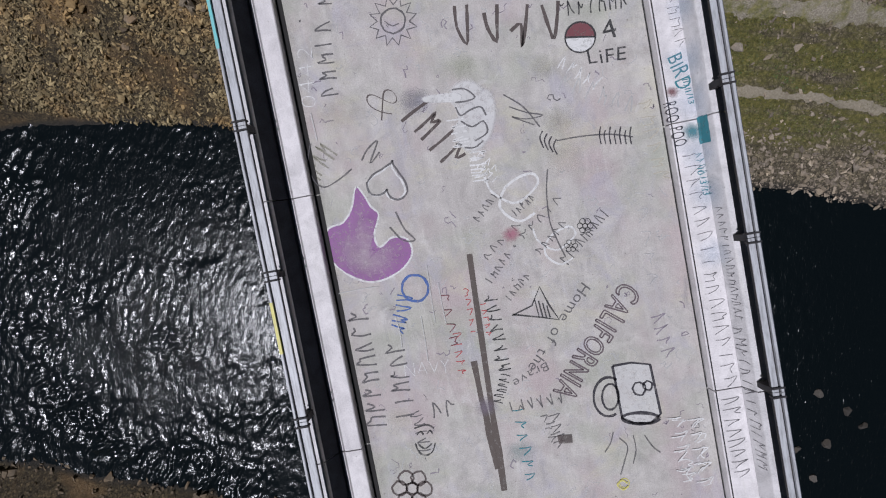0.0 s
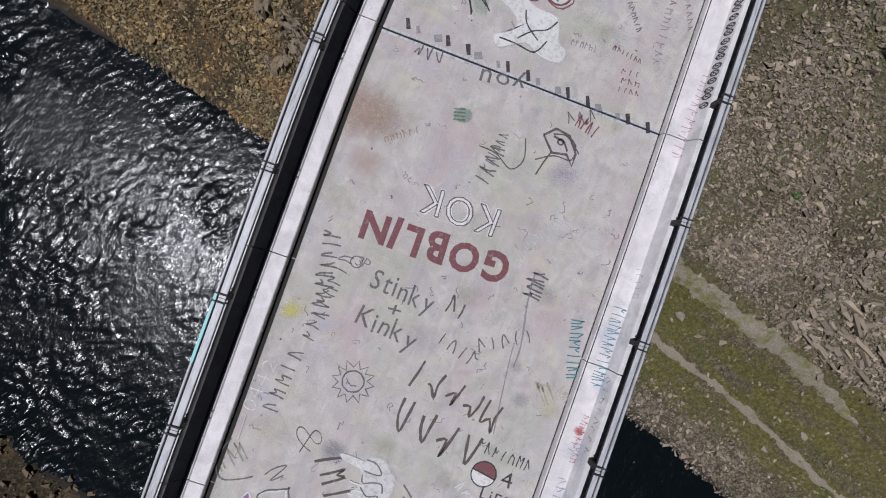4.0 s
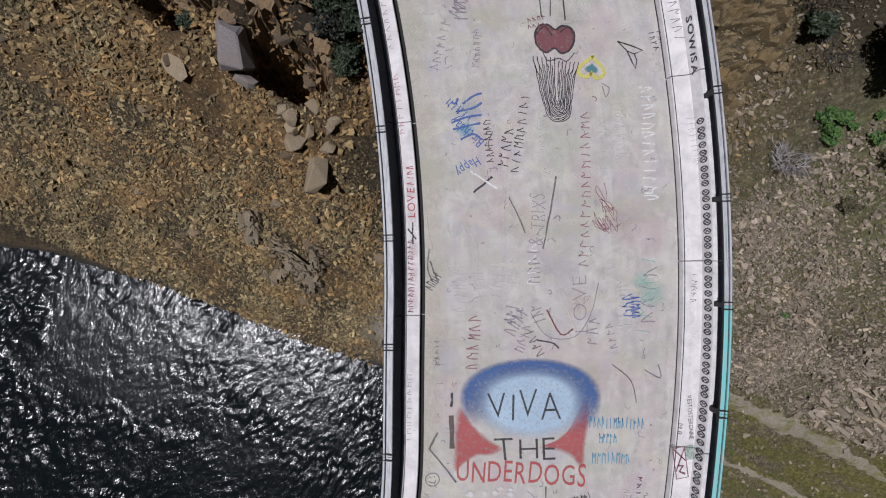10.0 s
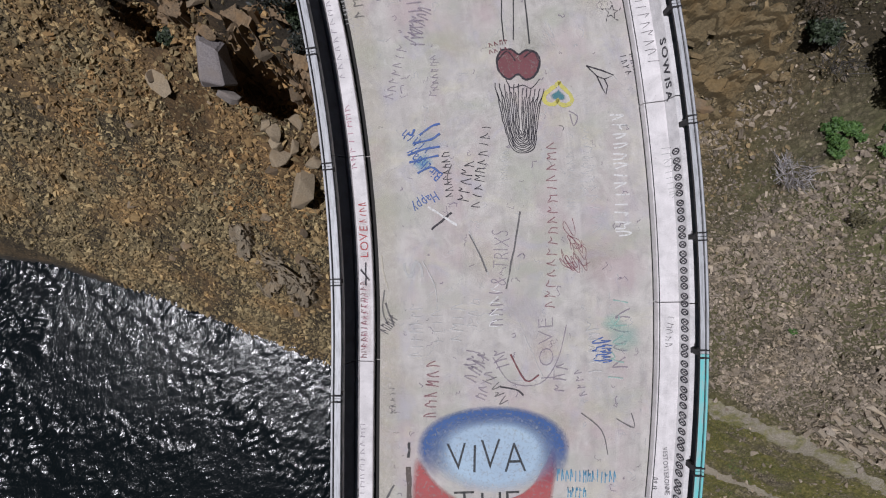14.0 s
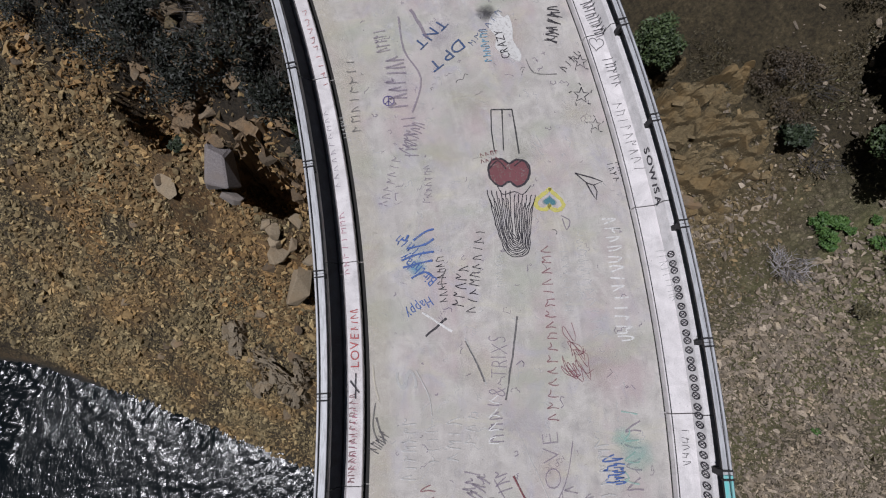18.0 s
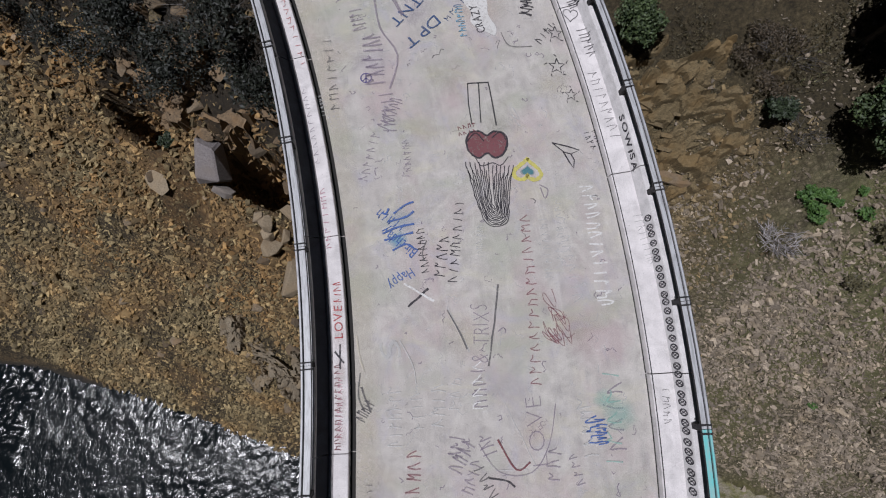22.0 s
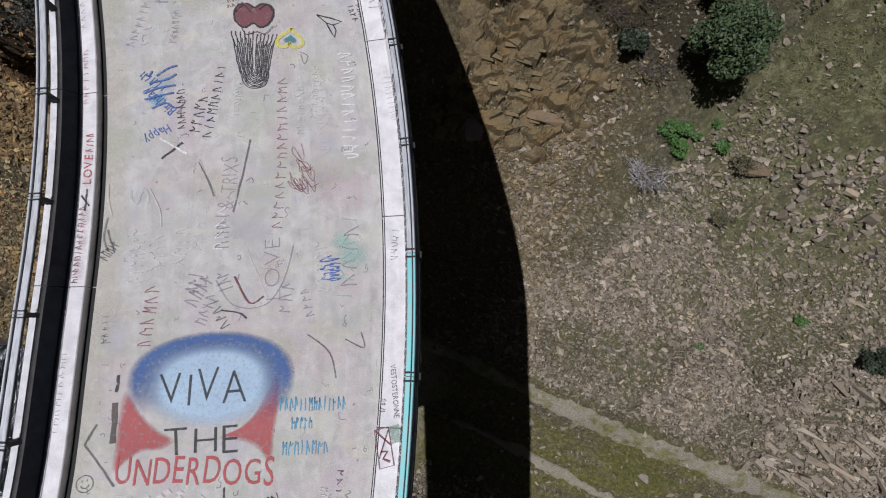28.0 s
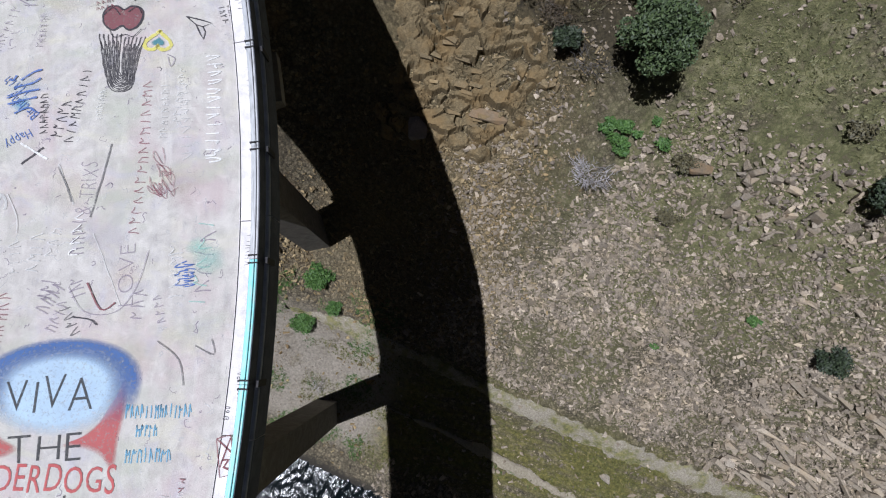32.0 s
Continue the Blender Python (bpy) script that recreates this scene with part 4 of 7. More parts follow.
def umbrella(s, u, turn, r, colour, z=0.0):
    pen = Pen(s, u, turn, r, z)
    pen.fill([(-0.6, 0.3)] + arc(0.1, -0.1, 1.05, 130, 20, 12) + [(0.3, 0.1), (0.2, -0.9), (-0.1, -0.8)], 0.15, 0.5)
    pen.done("painted_umbrella", colour, "faded green painted umbrella")
    pen = Pen(s, u, turn, r, z)
    for a in (70, 40, 10, -20, -50, -70):
        pen.line([(-0.6, 0.3), (-0.6 + 0.6 * math.cos(radians(a)), 0.35 + 0.5 * math.sin(radians(a))), (-0.6 + 1.2 * math.cos(radians(a)), 0.3 + 1.1 * math.sin(radians(a)))], 0.02, 0.02)
    return pen.done("umbrella_outline", "ink")


def white_patch(s, u, turn, r, colour, z=0.0):
    pen = Pen(s, u, turn, r, z)
    out = curve([(-0.35, 0.95), (-0.1, 1.1), (0.1, 0.85), (0.3, 0.9), (0.36, 0.4), (0.3, -0.1), (0.5, -0.6), (0.42, -0.95), (0.15, -0.8), (-0.2, -0.55), (-0.38, -0.3), (-0.3, 0.1), (-0.5, 0.5)], 3)
    pen.fill(out, 0.08, 0.95)
    return pen.done("white_paint_patch", colour, "flaking white paint patch")


def big_heart(s, u, turn, r, colour, z=0.0):
    up = [(x, -y) for x, y in heart_points()]
    pen = Pen(s, u, turn, r, z)
    pen.fill(up, 0, 0.8)
    pen.done("heart_fill", "white")
    pen = Pen(s, u, turn, r, z)
    for k in range(16):
        x, y, a = pen.rng.uniform(-0.62, 0.62), pen.rng.uniform(-0.5, 0.5), pen.rng.uniform(0, 3.1)
        dx, dy = 0.17 * math.cos(a), 0.17 * math.sin(a)
        pen.line([(x - dx, y - dy), (x - 0.2 * dy, y + 0.2 * dx), (x + dx, y + dy)], 0.045, 0.02)
    pen.done("heart_speckle", colour)
    pen = Pen(s, u, turn, r, z)
    pen.line(up, 0.05, 0.01, True)
    pen.line([(x * 1.15, y * 1.15) for x, y in up], 0.03, 0.02, True)
    return pen.done("heart_outline", "maroon")


def yellow_heart(s, u, turn, r, colour, z=0.0):
    up = [(x, -y) for x, y in heart_points()]
    pen = Pen(s, u, turn, r, z)
    pen.line([(0.9 * x, 0.8 * y) for x, y in up], 0.13, 0.03, True)
    pen.done("painted_heart", colour)
    pen = Pen(s, u, turn, r, z)
    pen.fill([(0.5 * x, 0.4 * y) for x, y in up], 0.3, 0.8)
    return pen.done("heart_fill", "teal")


def leaf_hand(s, u, turn, r, colour, z=0.0):
    pen = Pen(s, u, turn, r, z)
    pen.fill(arc(0, 0, 0.9, 0, 360, 14, 0.7), 0.2, 0.9)
    for k in range(4):
        pen.line([(-0.8, 0.5 - 0.3 * k), (0.2, 0.5 - 0.3 * k)], 0.06)
    return pen.done("painted_leaf", colour)


def bird_face(s, u, turn, r, colour, z=0.0):
    pen = Pen(s, u, turn, r, z)
    out = [(-0.9, 0.6), (-0.2, 1.0), (0.6, 0.7), (1.0, -0.3), (0.8, -1.0), (0.5, -0.4), (-0.4, -0.3)]
    pen.line(out, 0.07, 0.04, True)
    pen.line([(-0.3, 0.6), (0.3, 0.3), (0.5, -0.2)], 0.06)
    pen.line(arc(0.1, 0.3, 0.16, 0, 360, 10), 0.05, 0, True)
    pen.line([(-0.4, -0.3), (-0.8, -0.9), (-1.2, -1.6)], 0.04)
    return pen.done("painted_bird", colour)


def kerb_flag(s, u, turn, r, colour, z=0.0):
    pen = Pen(s, u, turn, r, z)
    pen.fill([(0.2, 1), (1, 1), (1, -0.2), (0.2, -0.2)], 0, 0.9)
    pen.done("flag_panel", colour)
    pen = Pen(s, u, turn, r, z)
    for k in (0, 1):
        pen.line([(-0.9, 0.95 - 1.9 * k), (0.1, -0.2 + 1.0 * k)], 0.06)
    pen.line([(-0.95, 1), (0.15, 1), (0.15, -1.6), (-0.95, -1.6)], 0.05, 0, True)
    pen.line([(-0.7, -0.5), (-0.2, -0.6), (-0.6, -1.0), (-0.1, -1.3)], 0.09)
    return pen.done("flag_outline", "maroon")


def legs(s, u, turn, r, colour, z=0.0):
    pen = Pen(s, u, turn, r, z)
    pen.line([(-0.5, 1), (-0.45, 0), (-0.3, -1)], 0.03, 0.01)
    pen.line([(-0.5, 1), (0, 1.03), (0.45, 1.05)], 0.03, 0.01)
    pen.line([(0.0, 1), (0.05, 0), (0.1, -0.9)], 0.03, 0.01)
    pen.line([(0.45, 1.05), (0.6, 0.2), (0.8, -1)], 0.03, 0.01)
    return pen.done("painted_outline", colour)


def lobes(s, u, turn, r, colour, z=0.0):
    out = curve([(-1, 0.1), (-0.82, 0.55), (-0.35, 0.62), (0.0, 0.42), (0.35, 0.62), (0.85, 0.5), (1.0, 0.05), (0.8, -0.5), (0.4, -0.72), (0.0, -0.5), (-0.4, -0.75), (-0.85, -0.45)])
    pen = Pen(s, u, turn, r, z)
    pen.fill(out, 0, 0.95)
    pen.done("painted_shape", colour)
    pen = Pen(s, u, turn, r, z)
    pen.line(out, 0.05, 0.01, True)
    return pen.done("shape_outline", "ink")


def fringe(s, u, turn, r, colour, z=0.0):
    pen = Pen(s, u, turn, r, z)
    for k in range(11):
        q = (k + 1) / 11
        top = 0.95 - 0.25 * (k % 2)
        pen.line(curve([(-0.78 * q, top + 0.1), (-0.62 * q, 0.45), (-0.5 * q + 0.05, -0.2), (-0.3 * q + 0.12, -0.85 + 0.5 * (1 - q)), (0.14, -0.98 + 0.62 * (1 - q)), (0.36 * q + 0.12, -0.8 + 0.5 * (1 - q)), (0.48 * q + 0.05, -0.2), (0.58 * q, 0.4), (0.7 * q, top)], 4, False), 0.015, 0.015)
    return pen.done("painted_fringe", colour)


def bird_sketch(s, u, turn, r, colour, z=0.0):
    pen = Pen(s, u, turn, r, z)
    pen.line([(-1, 0.7), (0.1, 0.5), (0.9, 0.3), (0.3, 0.0), (-0.2, 0.1), (-1, 0.7)], 0.05, 0.02)
    pen.line([(-0.2, 0.1), (0.2, -0.6), (0.5, -1.0), (0.55, -0.4), (0.3, 0.0)], 0.05, 0.02)
    return pen.done("painted_bird", colour)


def faint_marks(colour, count, seed):
    """Old scribbles, worn to hooks and ticks, all over the deck."""
    rng = random.Random(seed)
    for lo, hi in ((-30, JOINT - 0.2), (JOINT + 0.2, 27)):
        pen = Pen((lo + hi) / 2, 0, 0, 1.0, 0.0, seed)
        for i in range(count):
            s, u = rng.uniform(lo, hi) - pen.s, rng.uniform(-3.4, 3.5)
            k, a = rng.uniform(0.03, 0.16), rng.uniform(0, 6.28)
            pts = [(u, s)]
            for j in range(rng.randint(2, 6)):
                a += rng.choice((-2.1, -1.2, 0.2, 1.2, 2.1)) * rng.uniform(0.6, 1.2)
                u, s = u + k * math.cos(a) * 0.6, s + k * math.sin(a) * 0.6
                pts.append((max(-3.5, min(u, 3.5)), s))
            pen.line(pts, rng.uniform(0.006, 0.016))
        pen.done("worn_scribble_layer", colour, "faint worn " + colour + " scribbles")["kind"] = "stuff"


faint_marks("chalk", 520, 3)
faint_marks("lilac", 260, 4)
faint_marks("grey", 24, 5)


def shoulder(s0, s1, colour, cover, inner):
    """Dirt swept against the kerb."""
    pen = Pen((s0 + s1) / 2, 0, 0, 1.0)
    n = int((s1 - s0) / 0.25)
    for i in range(n + 1):
        s = s0 + (s1 - s0) * i / n - pen.s
        k = smooth(0, 2, min(s - s0 + pen.s, s1 - pen.s - s)) * (0.8 + 0.5 * noise.noise((s * 0.7, 0, 4)))
        d = 0.25 * noise.noise((s * 0.5, 3, 4))
        for u, c in ((-3.67, 0.7), (-3.5, 1.0), (inner - 0.25 + d, 0.8), (inner + d, 0.0)):
            pen.verts.append(pen.at(u, s))
            pen.cover.append(c * k * cover)
    pen.faces = [(4 * i + j, 4 * i + j + 1, 4 * i + j + 5, 4 * i + j + 4) for i in range(n) for j in range(3)]
    pen.done("dirt_band", colour, "dirty yellow-grey band of dust beside the kerb")


shoulder(JOINT + 0.2, 28.0, "cream", 0.85, -3.0)
shoulder(-30.0, JOINT - 0.2, "olive", 0.4, -3.25)
blot(-13.04, -1.17, 0, 0.39, "slate")
blot(-12.56, -0.14, 0, 0.41, "moss_haze")
blot(-12.93, 1.53, 0, 0.38, "moss_haze")
blot(-12.98, -2.77, 0, 0.53, "cream")
blot(-20.65, -0.39, 0, 0.38, "teal_haze")
blot(-19.50, -2.79, 0, 0.36, "cream")
blot(-14.78, 1.60, 0, 0.51, "cream")
blot(-8.00, 2.31, 0, 0.42, "slate")
blot(-9.84, 2.21, 0, 0.26, "slate")
blot(-10.55, 2.53, 0, 0.29, "slate")
blot(-10.00, -0.11, 0, 0.61, "lilac_haze")
blot(-5.06, 1.79, 0, 0.45, "lilac_haze")
blot(-6.49, -2.70, 0, 0.56, "salmon")
blot(-7.55, -2.96, 0, 0.50, "cream")
blot(-10.16, -3.07, 0, 0.42, "yellow_haze")
blot(-10.53, 3.30, 0, 0.40, "yellow_haze")
blot(-13.06, -1.21, 0, 0.42, "slate")
blot(-13.39, 0.06, 0, 0.50, "lilac_haze")
blot(-14.04, 1.60, 0, 0.51, "moss_haze")
blot(-8.61, 0.44, 0, 0.52, "moss_haze")
blot(-7.00, -3.57, 0, 0.37, "cream")
blot(3.11, -0.98, 0, 0.87, "lilac_haze")
blot(-1.75, 1.46, 0, 0.73, "moss_haze")
blot(3.31, 1.22, 0, 0.74, "cream")
blot(-0.80, 0.59, 0, 0.80, "cream")
blot(-5.40, -2.63, 0, 0.82, "salmon")
blot(-5.27, 1.69, 0, 0.50, "lilac_haze")
blot(10.94, -2.18, 0, 0.62, "sky_haze")
blot(13.20, 1.05, 0, 0.78, "moss_haze")
blot(13.55, -1.10, 0, 0.78, "cream")
blot(7.51, 2.01, 0, 0.86, "salmon_haze")
blot(7.62, -0.80, 0, 0.93, "cream")
blot(5.26, 0.73, 0, 0.63, "salmon_haze")
blot(4.24, -3.06, 0, 0.62, "cream")
blot(6.19, 0.10, 0, 0.78, "lilac_haze")
blot(16.84, 1.60, 0, 0.92, "cream")
blot(16.64, -2.86, 0, 0.97, "cream")
blot(17.34, -0.33, 0, 0.75, "lilac_haze")
blot(14.10, 2.83, 0, 0.64, "cream")
blot(16.02, -2.00, 0, 0.81, "lilac_haze")
blot(15.02, -0.08, 0, 0.96, "moss_haze")
blot(-1.2, -2.2, 16, 1.2, "slate")
kidney(-15.73, -2.66, -11, 0.93, "purple")
blot(-14.78, 4.07, -9, 0.26, "teal", z=RIGHT_KERB)
blot(-10.29, -3.21, 21, 0.30, "yellow")
daub(1.10, -2.10, [(-0.48, 1.11), (-0.01, 0.58), (0.49, 0.18), (0.91, -0.04), (0.60, -0.27), (0.18, -0.33), (-0.19, -0.62), (-0.44, -0.88), (-0.51, -0.25), (-0.55, 0.52)], "red", 0.28, 0.85)
daub(1.56, 0.70, [(0.37, 1.20), (0.48, 0.57), (0.43, -0.17), (0.43, -0.92), (0.09, -0.62), (-0.36, -0.44), (-0.94, -0.40), (-0.48, -0.16), (-0.12, 0.21), (0.11, 0.71)], "red", 0.28, 0.85)
spray_arch(2.41, -0.55, 3, 1.84, "blue")
umbrella(-1.68, -1.62, 16, 0.88, "green")
big_heart(-1.03, -0.13, 6, 0.60, "teal")
blot(-5.39, -3.16, 16, 1.06, "rust_stain")
blot(5.90, 2.50, -1, 0.34, "mint")
blot(10.44, -2.29, -6, 0.34, "sky")
white_patch(16.72, 1.44, -8, 0.85, "white")
blot(17.65, 1.16, -18, 0.39, "ink")
two_tone_disc(-12.48, 2.31, -10, 0.30, "maroon")
word("4", -12.64, 2.77, 2, 0.28, 0.36, "black")
word("LiFE", -13.05, 2.39, -4, 0.73, 0.29, "black")
bars(7, -11.99, 1.92, -5, 1.45, 0.31, "black")
bars(4, -11.74, 2.08, 168, 2.43, 0.84, "brown")
bars(5, -10.89, 2.28, 168, 2.59, 0.72, "brown")
bars(5, -12.64, -2.70, 86, 1.61, 0.41, "grey")
bars(8, -10.83, -2.48, 84, 2.24, 0.36, "grey")
word("0442", -12.77, -3.21, 83, 1.21, 0.36, "white", thin=0.03)
doodle_sun(-11.39, -1.32, -11, 0.50, "grey")
word("&", -12.79, -2.25, -62, 0.62, 0.66, "brown", thin=0.035)
bars(4, -13.28, -1.57, -59, 1.64, 0.72, "brown")
heart(-14.59, -2.07, 158, 0.4, "white")
heart(-14.57, -2.04, 158, 0.43, "grey")
stroke(-16.34, -0.67, -21.44, -0.87, 0.152, "rust")
stroke(-18.58, -0.99, -20.94, -0.92, 0.129, "rust")
word("CALIFORNIA", -17.46, 2.30, -132, 2.69, 0.48, "outline")
word("Home of the", -17.34, 1.50, -132, 2.09, 0.24, "grey")
word("NAVY", -18.67, -2.47, -4, 0.95, 0.31, "white", thin=0.03)
mug(-19.83, 2.01, -10, 0.69, "white")
bars(8, -18.89, -0.25, 90, 1.69, 0.31, "black")
bars(8, -19.65, -3.07, 88, 2.64, 0.45, "grey")
bars(6, -19.56, -2.43, 88, 1.72, 0.43, "grey")
bars(2, -19.63, -2.08, -4, 0.60, 0.38, "grey")
bars(5, -20.35, -2.22, 93, 1.01, 0.29, "grey")
bars(9, -16.95, 1.28, 41, 1.39, 0.26, "grey")
loop(-15.36, 0.39, -10, 0.54, "white")
loop(-16.49, 1.07, -10, 0.43, "white")
bars(6, -19.58, -0.55, 65, 0.69, 0.24, "black")
bars(6, -19.67, -0.39, -90, 1.73, 0.26, "teal")
bars(3, -19.97, 0.33, -85, 0.69, 0.26, "grey")
bars(4, -18.28, 2.73, -83, 0.98, 0.31, "lilac")
bars(5, -20.46, 2.83, -90, 1.46, 0.31, "white")
bars(5, -20.51, 3.17, -89, 1.59, 0.29, "white")
mountain(-17.70, 0.50, -10, 0.50, "black")
flower(-21.07, -2.79, -11, 0.45, "brown")
ring(-16.84, -1.91, -11, 0.31, "blue")
bars(4, -16.89, -2.28, -113, 0.86, 0.36, "blue")
bars(5, -17.02, -0.92, -91, 1.08, 0.12, "red")
bars(5, -17.37, -0.63, -90, 0.79, 0.12, "red")
bars(5, -17.91, -1.33, -92, 0.97, 0.19, "red")
bars(4, -14.36, -3.54, 44, 0.85, 0.48, "olive")
bars(9, -18.86, -3.65, 87, 2.20, 0.29, "cream")
bars(6, -13.96, 3.22, -88, 1.73, 0.31, "cream")
bars(5, -12.97, 1.75, -42, 0.99, 0.31, "white")
bars(4, -14.24, -0.28, -53, 0.78, 0.17, "white")
bars(4, -14.46, -0.32, -53, 0.78, 0.17, "white")
flower(-16.21, 1.76, -10, 0.17, "black")
flower(-16.56, 1.41, -10, 0.14, "black")
ring(-21.66, 1.64, -10, 0.11, "yellow")
word("BIRD", -13.29, 3.80, -79, 0.67, 0.31, "teal", z=RIGHT_KERB)
word("ROO POO", -14.14, 3.59, -85, 0.88, 0.26, "ink", z=RIGHT_KERB)
bars(18, -15.13, 3.79, -89, 4.84, 0.31, "grey", z=RIGHT_KERB)
bars(8, -20.12, 3.74, -89, 1.73, 0.36, "grey", z=RIGHT_KERB)
bars(8, -15.22, 4.03, -85, 0.90, 0.17, "teal", z=RIGHT_KERB)
bars(16, -16.3, 4.27, -89, 2.3, 0.2, "ink", z=RIGHT_KERB)
bars(14, -18.7, 4.22, -89, 2.9, 0.26, "ink", z=RIGHT_KERB)
for s_, u_, r_ in ((-9.6, 4.3, 0.4), (-11.2, 4.25, 0.5), (-12.4, 4.3, 0.5), (-13.4, 4.2, 0.55), (-14.2, 4.2, 0.6), (-15.2, 4.2, 0.6), (-16.0, 4.15, 0.5), (-17.2, 4.1, 0.45), (-8.4, 4.0, 0.5)):
    blot(s_, u_, 0, r_, "sky_haze", z=RIGHT_KERB)
for k_ in range(5):
    stroke(-14.52, 4.2 + 0.05 * k_, -15.05, 4.19 + 0.05 * k_, 0.06, "teal", z=RIGHT_KERB)
word("11/11/13", -13.75, 4.02, -84, 0.5, 0.12, "teal", z=RIGHT_KERB)
word("10/3/13", -15.5, 4.02, -86, 0.55, 0.13, "teal", z=RIGHT_KERB)
blot(-13.95, 3.8, 0, 0.16, "maroon", z=RIGHT_KERB)
bars(8, -9.3, 4.28, -88, 1.9, 0.16, "ink", z=RIGHT_KERB)
bars(6, -11.9, 3.95, -88, 1.3, 0.24, "grey", z=RIGHT_KERB)
blot(-10.75, 4.05, 0, 0.18, "red", z=RIGHT_KERB)
word("KOK", -6.50, 0.61, -179, 1.91, 0.65, "white", thin=-0.03)
word("KOK", -6.50, 0.61, -179, 1.91, 0.65, "outline")
word("GOBLIN", -7.47, 1.24, -179, 3.59, 0.7, "maroon", thin=-0.035)
word("Stinky", -9.21, -1.72, -4, 1.55, 0.48, "grey")
word("+", -9.70, -1.13, 4, 0.31, 0.38, "grey")
word("Kinky", -10.11, -1.76, -6, 1.48, 0.48, "grey")
bars(9, -8.33, 3.06, -76, 1.48, 0.33, "teal")
bars(14, -7.70, 3.84, -88, 2.00, 0.35, "teal", z=RIGHT_KERB)
bars(7, -10.33, 4.03, -96, 0.98, 0.18, "red", z=RIGHT_KERB)
bars(6, -10.73, 4.04, -88, 0.79, 0.18, "red", z=RIGHT_KERB)
bars(9, -10.20, -2.35, 100, 2.08, 0.45, "grey")
bars(7, -7.41, 1.45, 52, 1.58, 0.43, "chalk")
bars(4, -8.21, 2.17, 84, 0.72, 0.50, "grey")
ring(-8.75, -2.17, 21, 0.15, "grey")
bars(5, -6.66, 4.07, -79, 0.77, 0.20, "chalk", z=RIGHT_KERB)
bars(5, -10.54, 3.15, 39, 0.41, 0.63, "cream")
word("VIVA", 1.84, -1.69, 6, 2.05, 0.82, "black", thin=0.016)
word("THE", 0.71, -1.38, 7, 1.69, 0.65, "black", thin=0.015)
word("UNDERDOGS", -0.01, -2.43, 4, 3.67, 0.62, "red")
stroke(1.90, -2.76, 0.94, -2.66, 0.139, "rust")
stroke(2.60, -2.79, 2.17, -2.78, 0.069, "black")
stroke(1.37, -3.11, 0.85, -3.29, 0.056, "grey")
stroke(0.85, -3.29, -0.04, -2.43, 0.056, "grey")
ring_face(-0.04, -3.10, 15, 0.20, "grey")
bars(6, -0.55, 0.51, 27, 1.15, 0.20, "ink")
bars(6, -0.72, 0.68, 24, 1.10, 0.17, "ink")
bars(14, 1.83, 1.18, 3, 1.62, 0.34, "sky")
bars(5, 1.44, 1.50, 4, 0.52, 0.31, "sky")
bars(8, 0.87, 1.35, 4, 1.12, 0.31, "sky")
bars(3, -2.41, 2.21, 8, 0.51, 0.14, "maroon")
bars(3, -2.62, 2.27, 6, 0.52, 0.14, "maroon")
bars(4, -2.84, 2.26, 6, 0.59, 0.14, "maroon")
leaf_hand(-4.69, -1.00, 16, 0.28, "green")
bird_face(-4.60, 1.39, 16, 0.43, "brown")
word("you", -3.36, 0.11, -172, 1.06, 0.43, "grey")
bars(3, -3.42, -1.90, 179, 0.71, 0.37, "grey")
bars(4, -6.09, 0.09, 79, 1.07, 0.43, "grey")
bars(3, -4.02, 1.40, 25, 0.80, 0.34, "grey")
bars(7, -1.79, 3.10, 87, 1.82, 0.20, "chalk")
bars(7, -1.80, 2.04, 88, 1.20, 0.20, "chalk")
bars(8, -0.35, 2.92, 97, 0.98, 0.14, "chalk")
kerb_flag(1.30, 3.94, 15, 0.31, "green", z=RIGHT_KERB)
word("VESTOSTERONNE", 2.93, 3.87, -82, 1.14, 0.13, "ink", z=RIGHT_KERB)
word("09 13", 2.20, 3.68, -94, 0.28, 0.14, "ink", z=RIGHT_KERB)
bars(5, -1.79, 4.08, -93, 0.89, 0.26, "pink", z=RIGHT_KERB)
bars(6, -2.69, 4.00, -92, 1.32, 0.31, "pink", z=RIGHT_KERB)
bars(5, 6.12, 3.88, -95, 0.83, 0.2, "ink", z=RIGHT_KERB)
word("LOVE", 4.50, 0.99, 92, 1.57, 0.43, "lilac", thin=0.025)
bars(16, 6.29, 0.98, 86, 4.39, 0.31, "wine")
bars(6, 3.31, -2.13, 88, 1.68, 0.37, "wine")
bars(4, 5.85, -0.40, 91, 1.08, 0.37, "lilac")
word("& TRIXS", 6.93, -0.31, 84, 1.46, 0.46, "lilac", thin=0.02)
word("S", 7.24, -2.46, 102, 0.50, 0.53, "chalk")
bars(3, 4.96, 2.36, 97, 0.66, 0.40, "blue")
bars(4, 4.75, 2.90, 87, 1.65, 0.43, "lilac")
bars(3, 4.69, -1.08, 78, 0.56, 0.40, "lilac")
bars(3, 4.78, -0.24, 107, 0.56, 0.37, "lilac")
bars(4, 3.86, -0.22, 118, 0.86, 0.31, "grey")
stroke(8.55, -2.22, 8.99, -1.65, 0.061, "ink")
stroke(9.20, -2.25, 8.62, -1.53, 0.061, "white")
word("Happy", 9.61, -2.06, -152, 0.73, 0.28, "blue")
word("Birthday", 10.06, -1.79, 133, 1.11, 0.31, "blue")
bars(5, 10.81, -2.02, 134, 0.89, 0.28, "blue")
bars(8, 9.41, -1.57, 90, 1.27, 0.25, "ink")
bars(5, 9.22, -1.18, 77, 1.18, 0.31, "ink")
bars(10, 9.04, -0.89, 77, 2.33, 0.28, "ink")
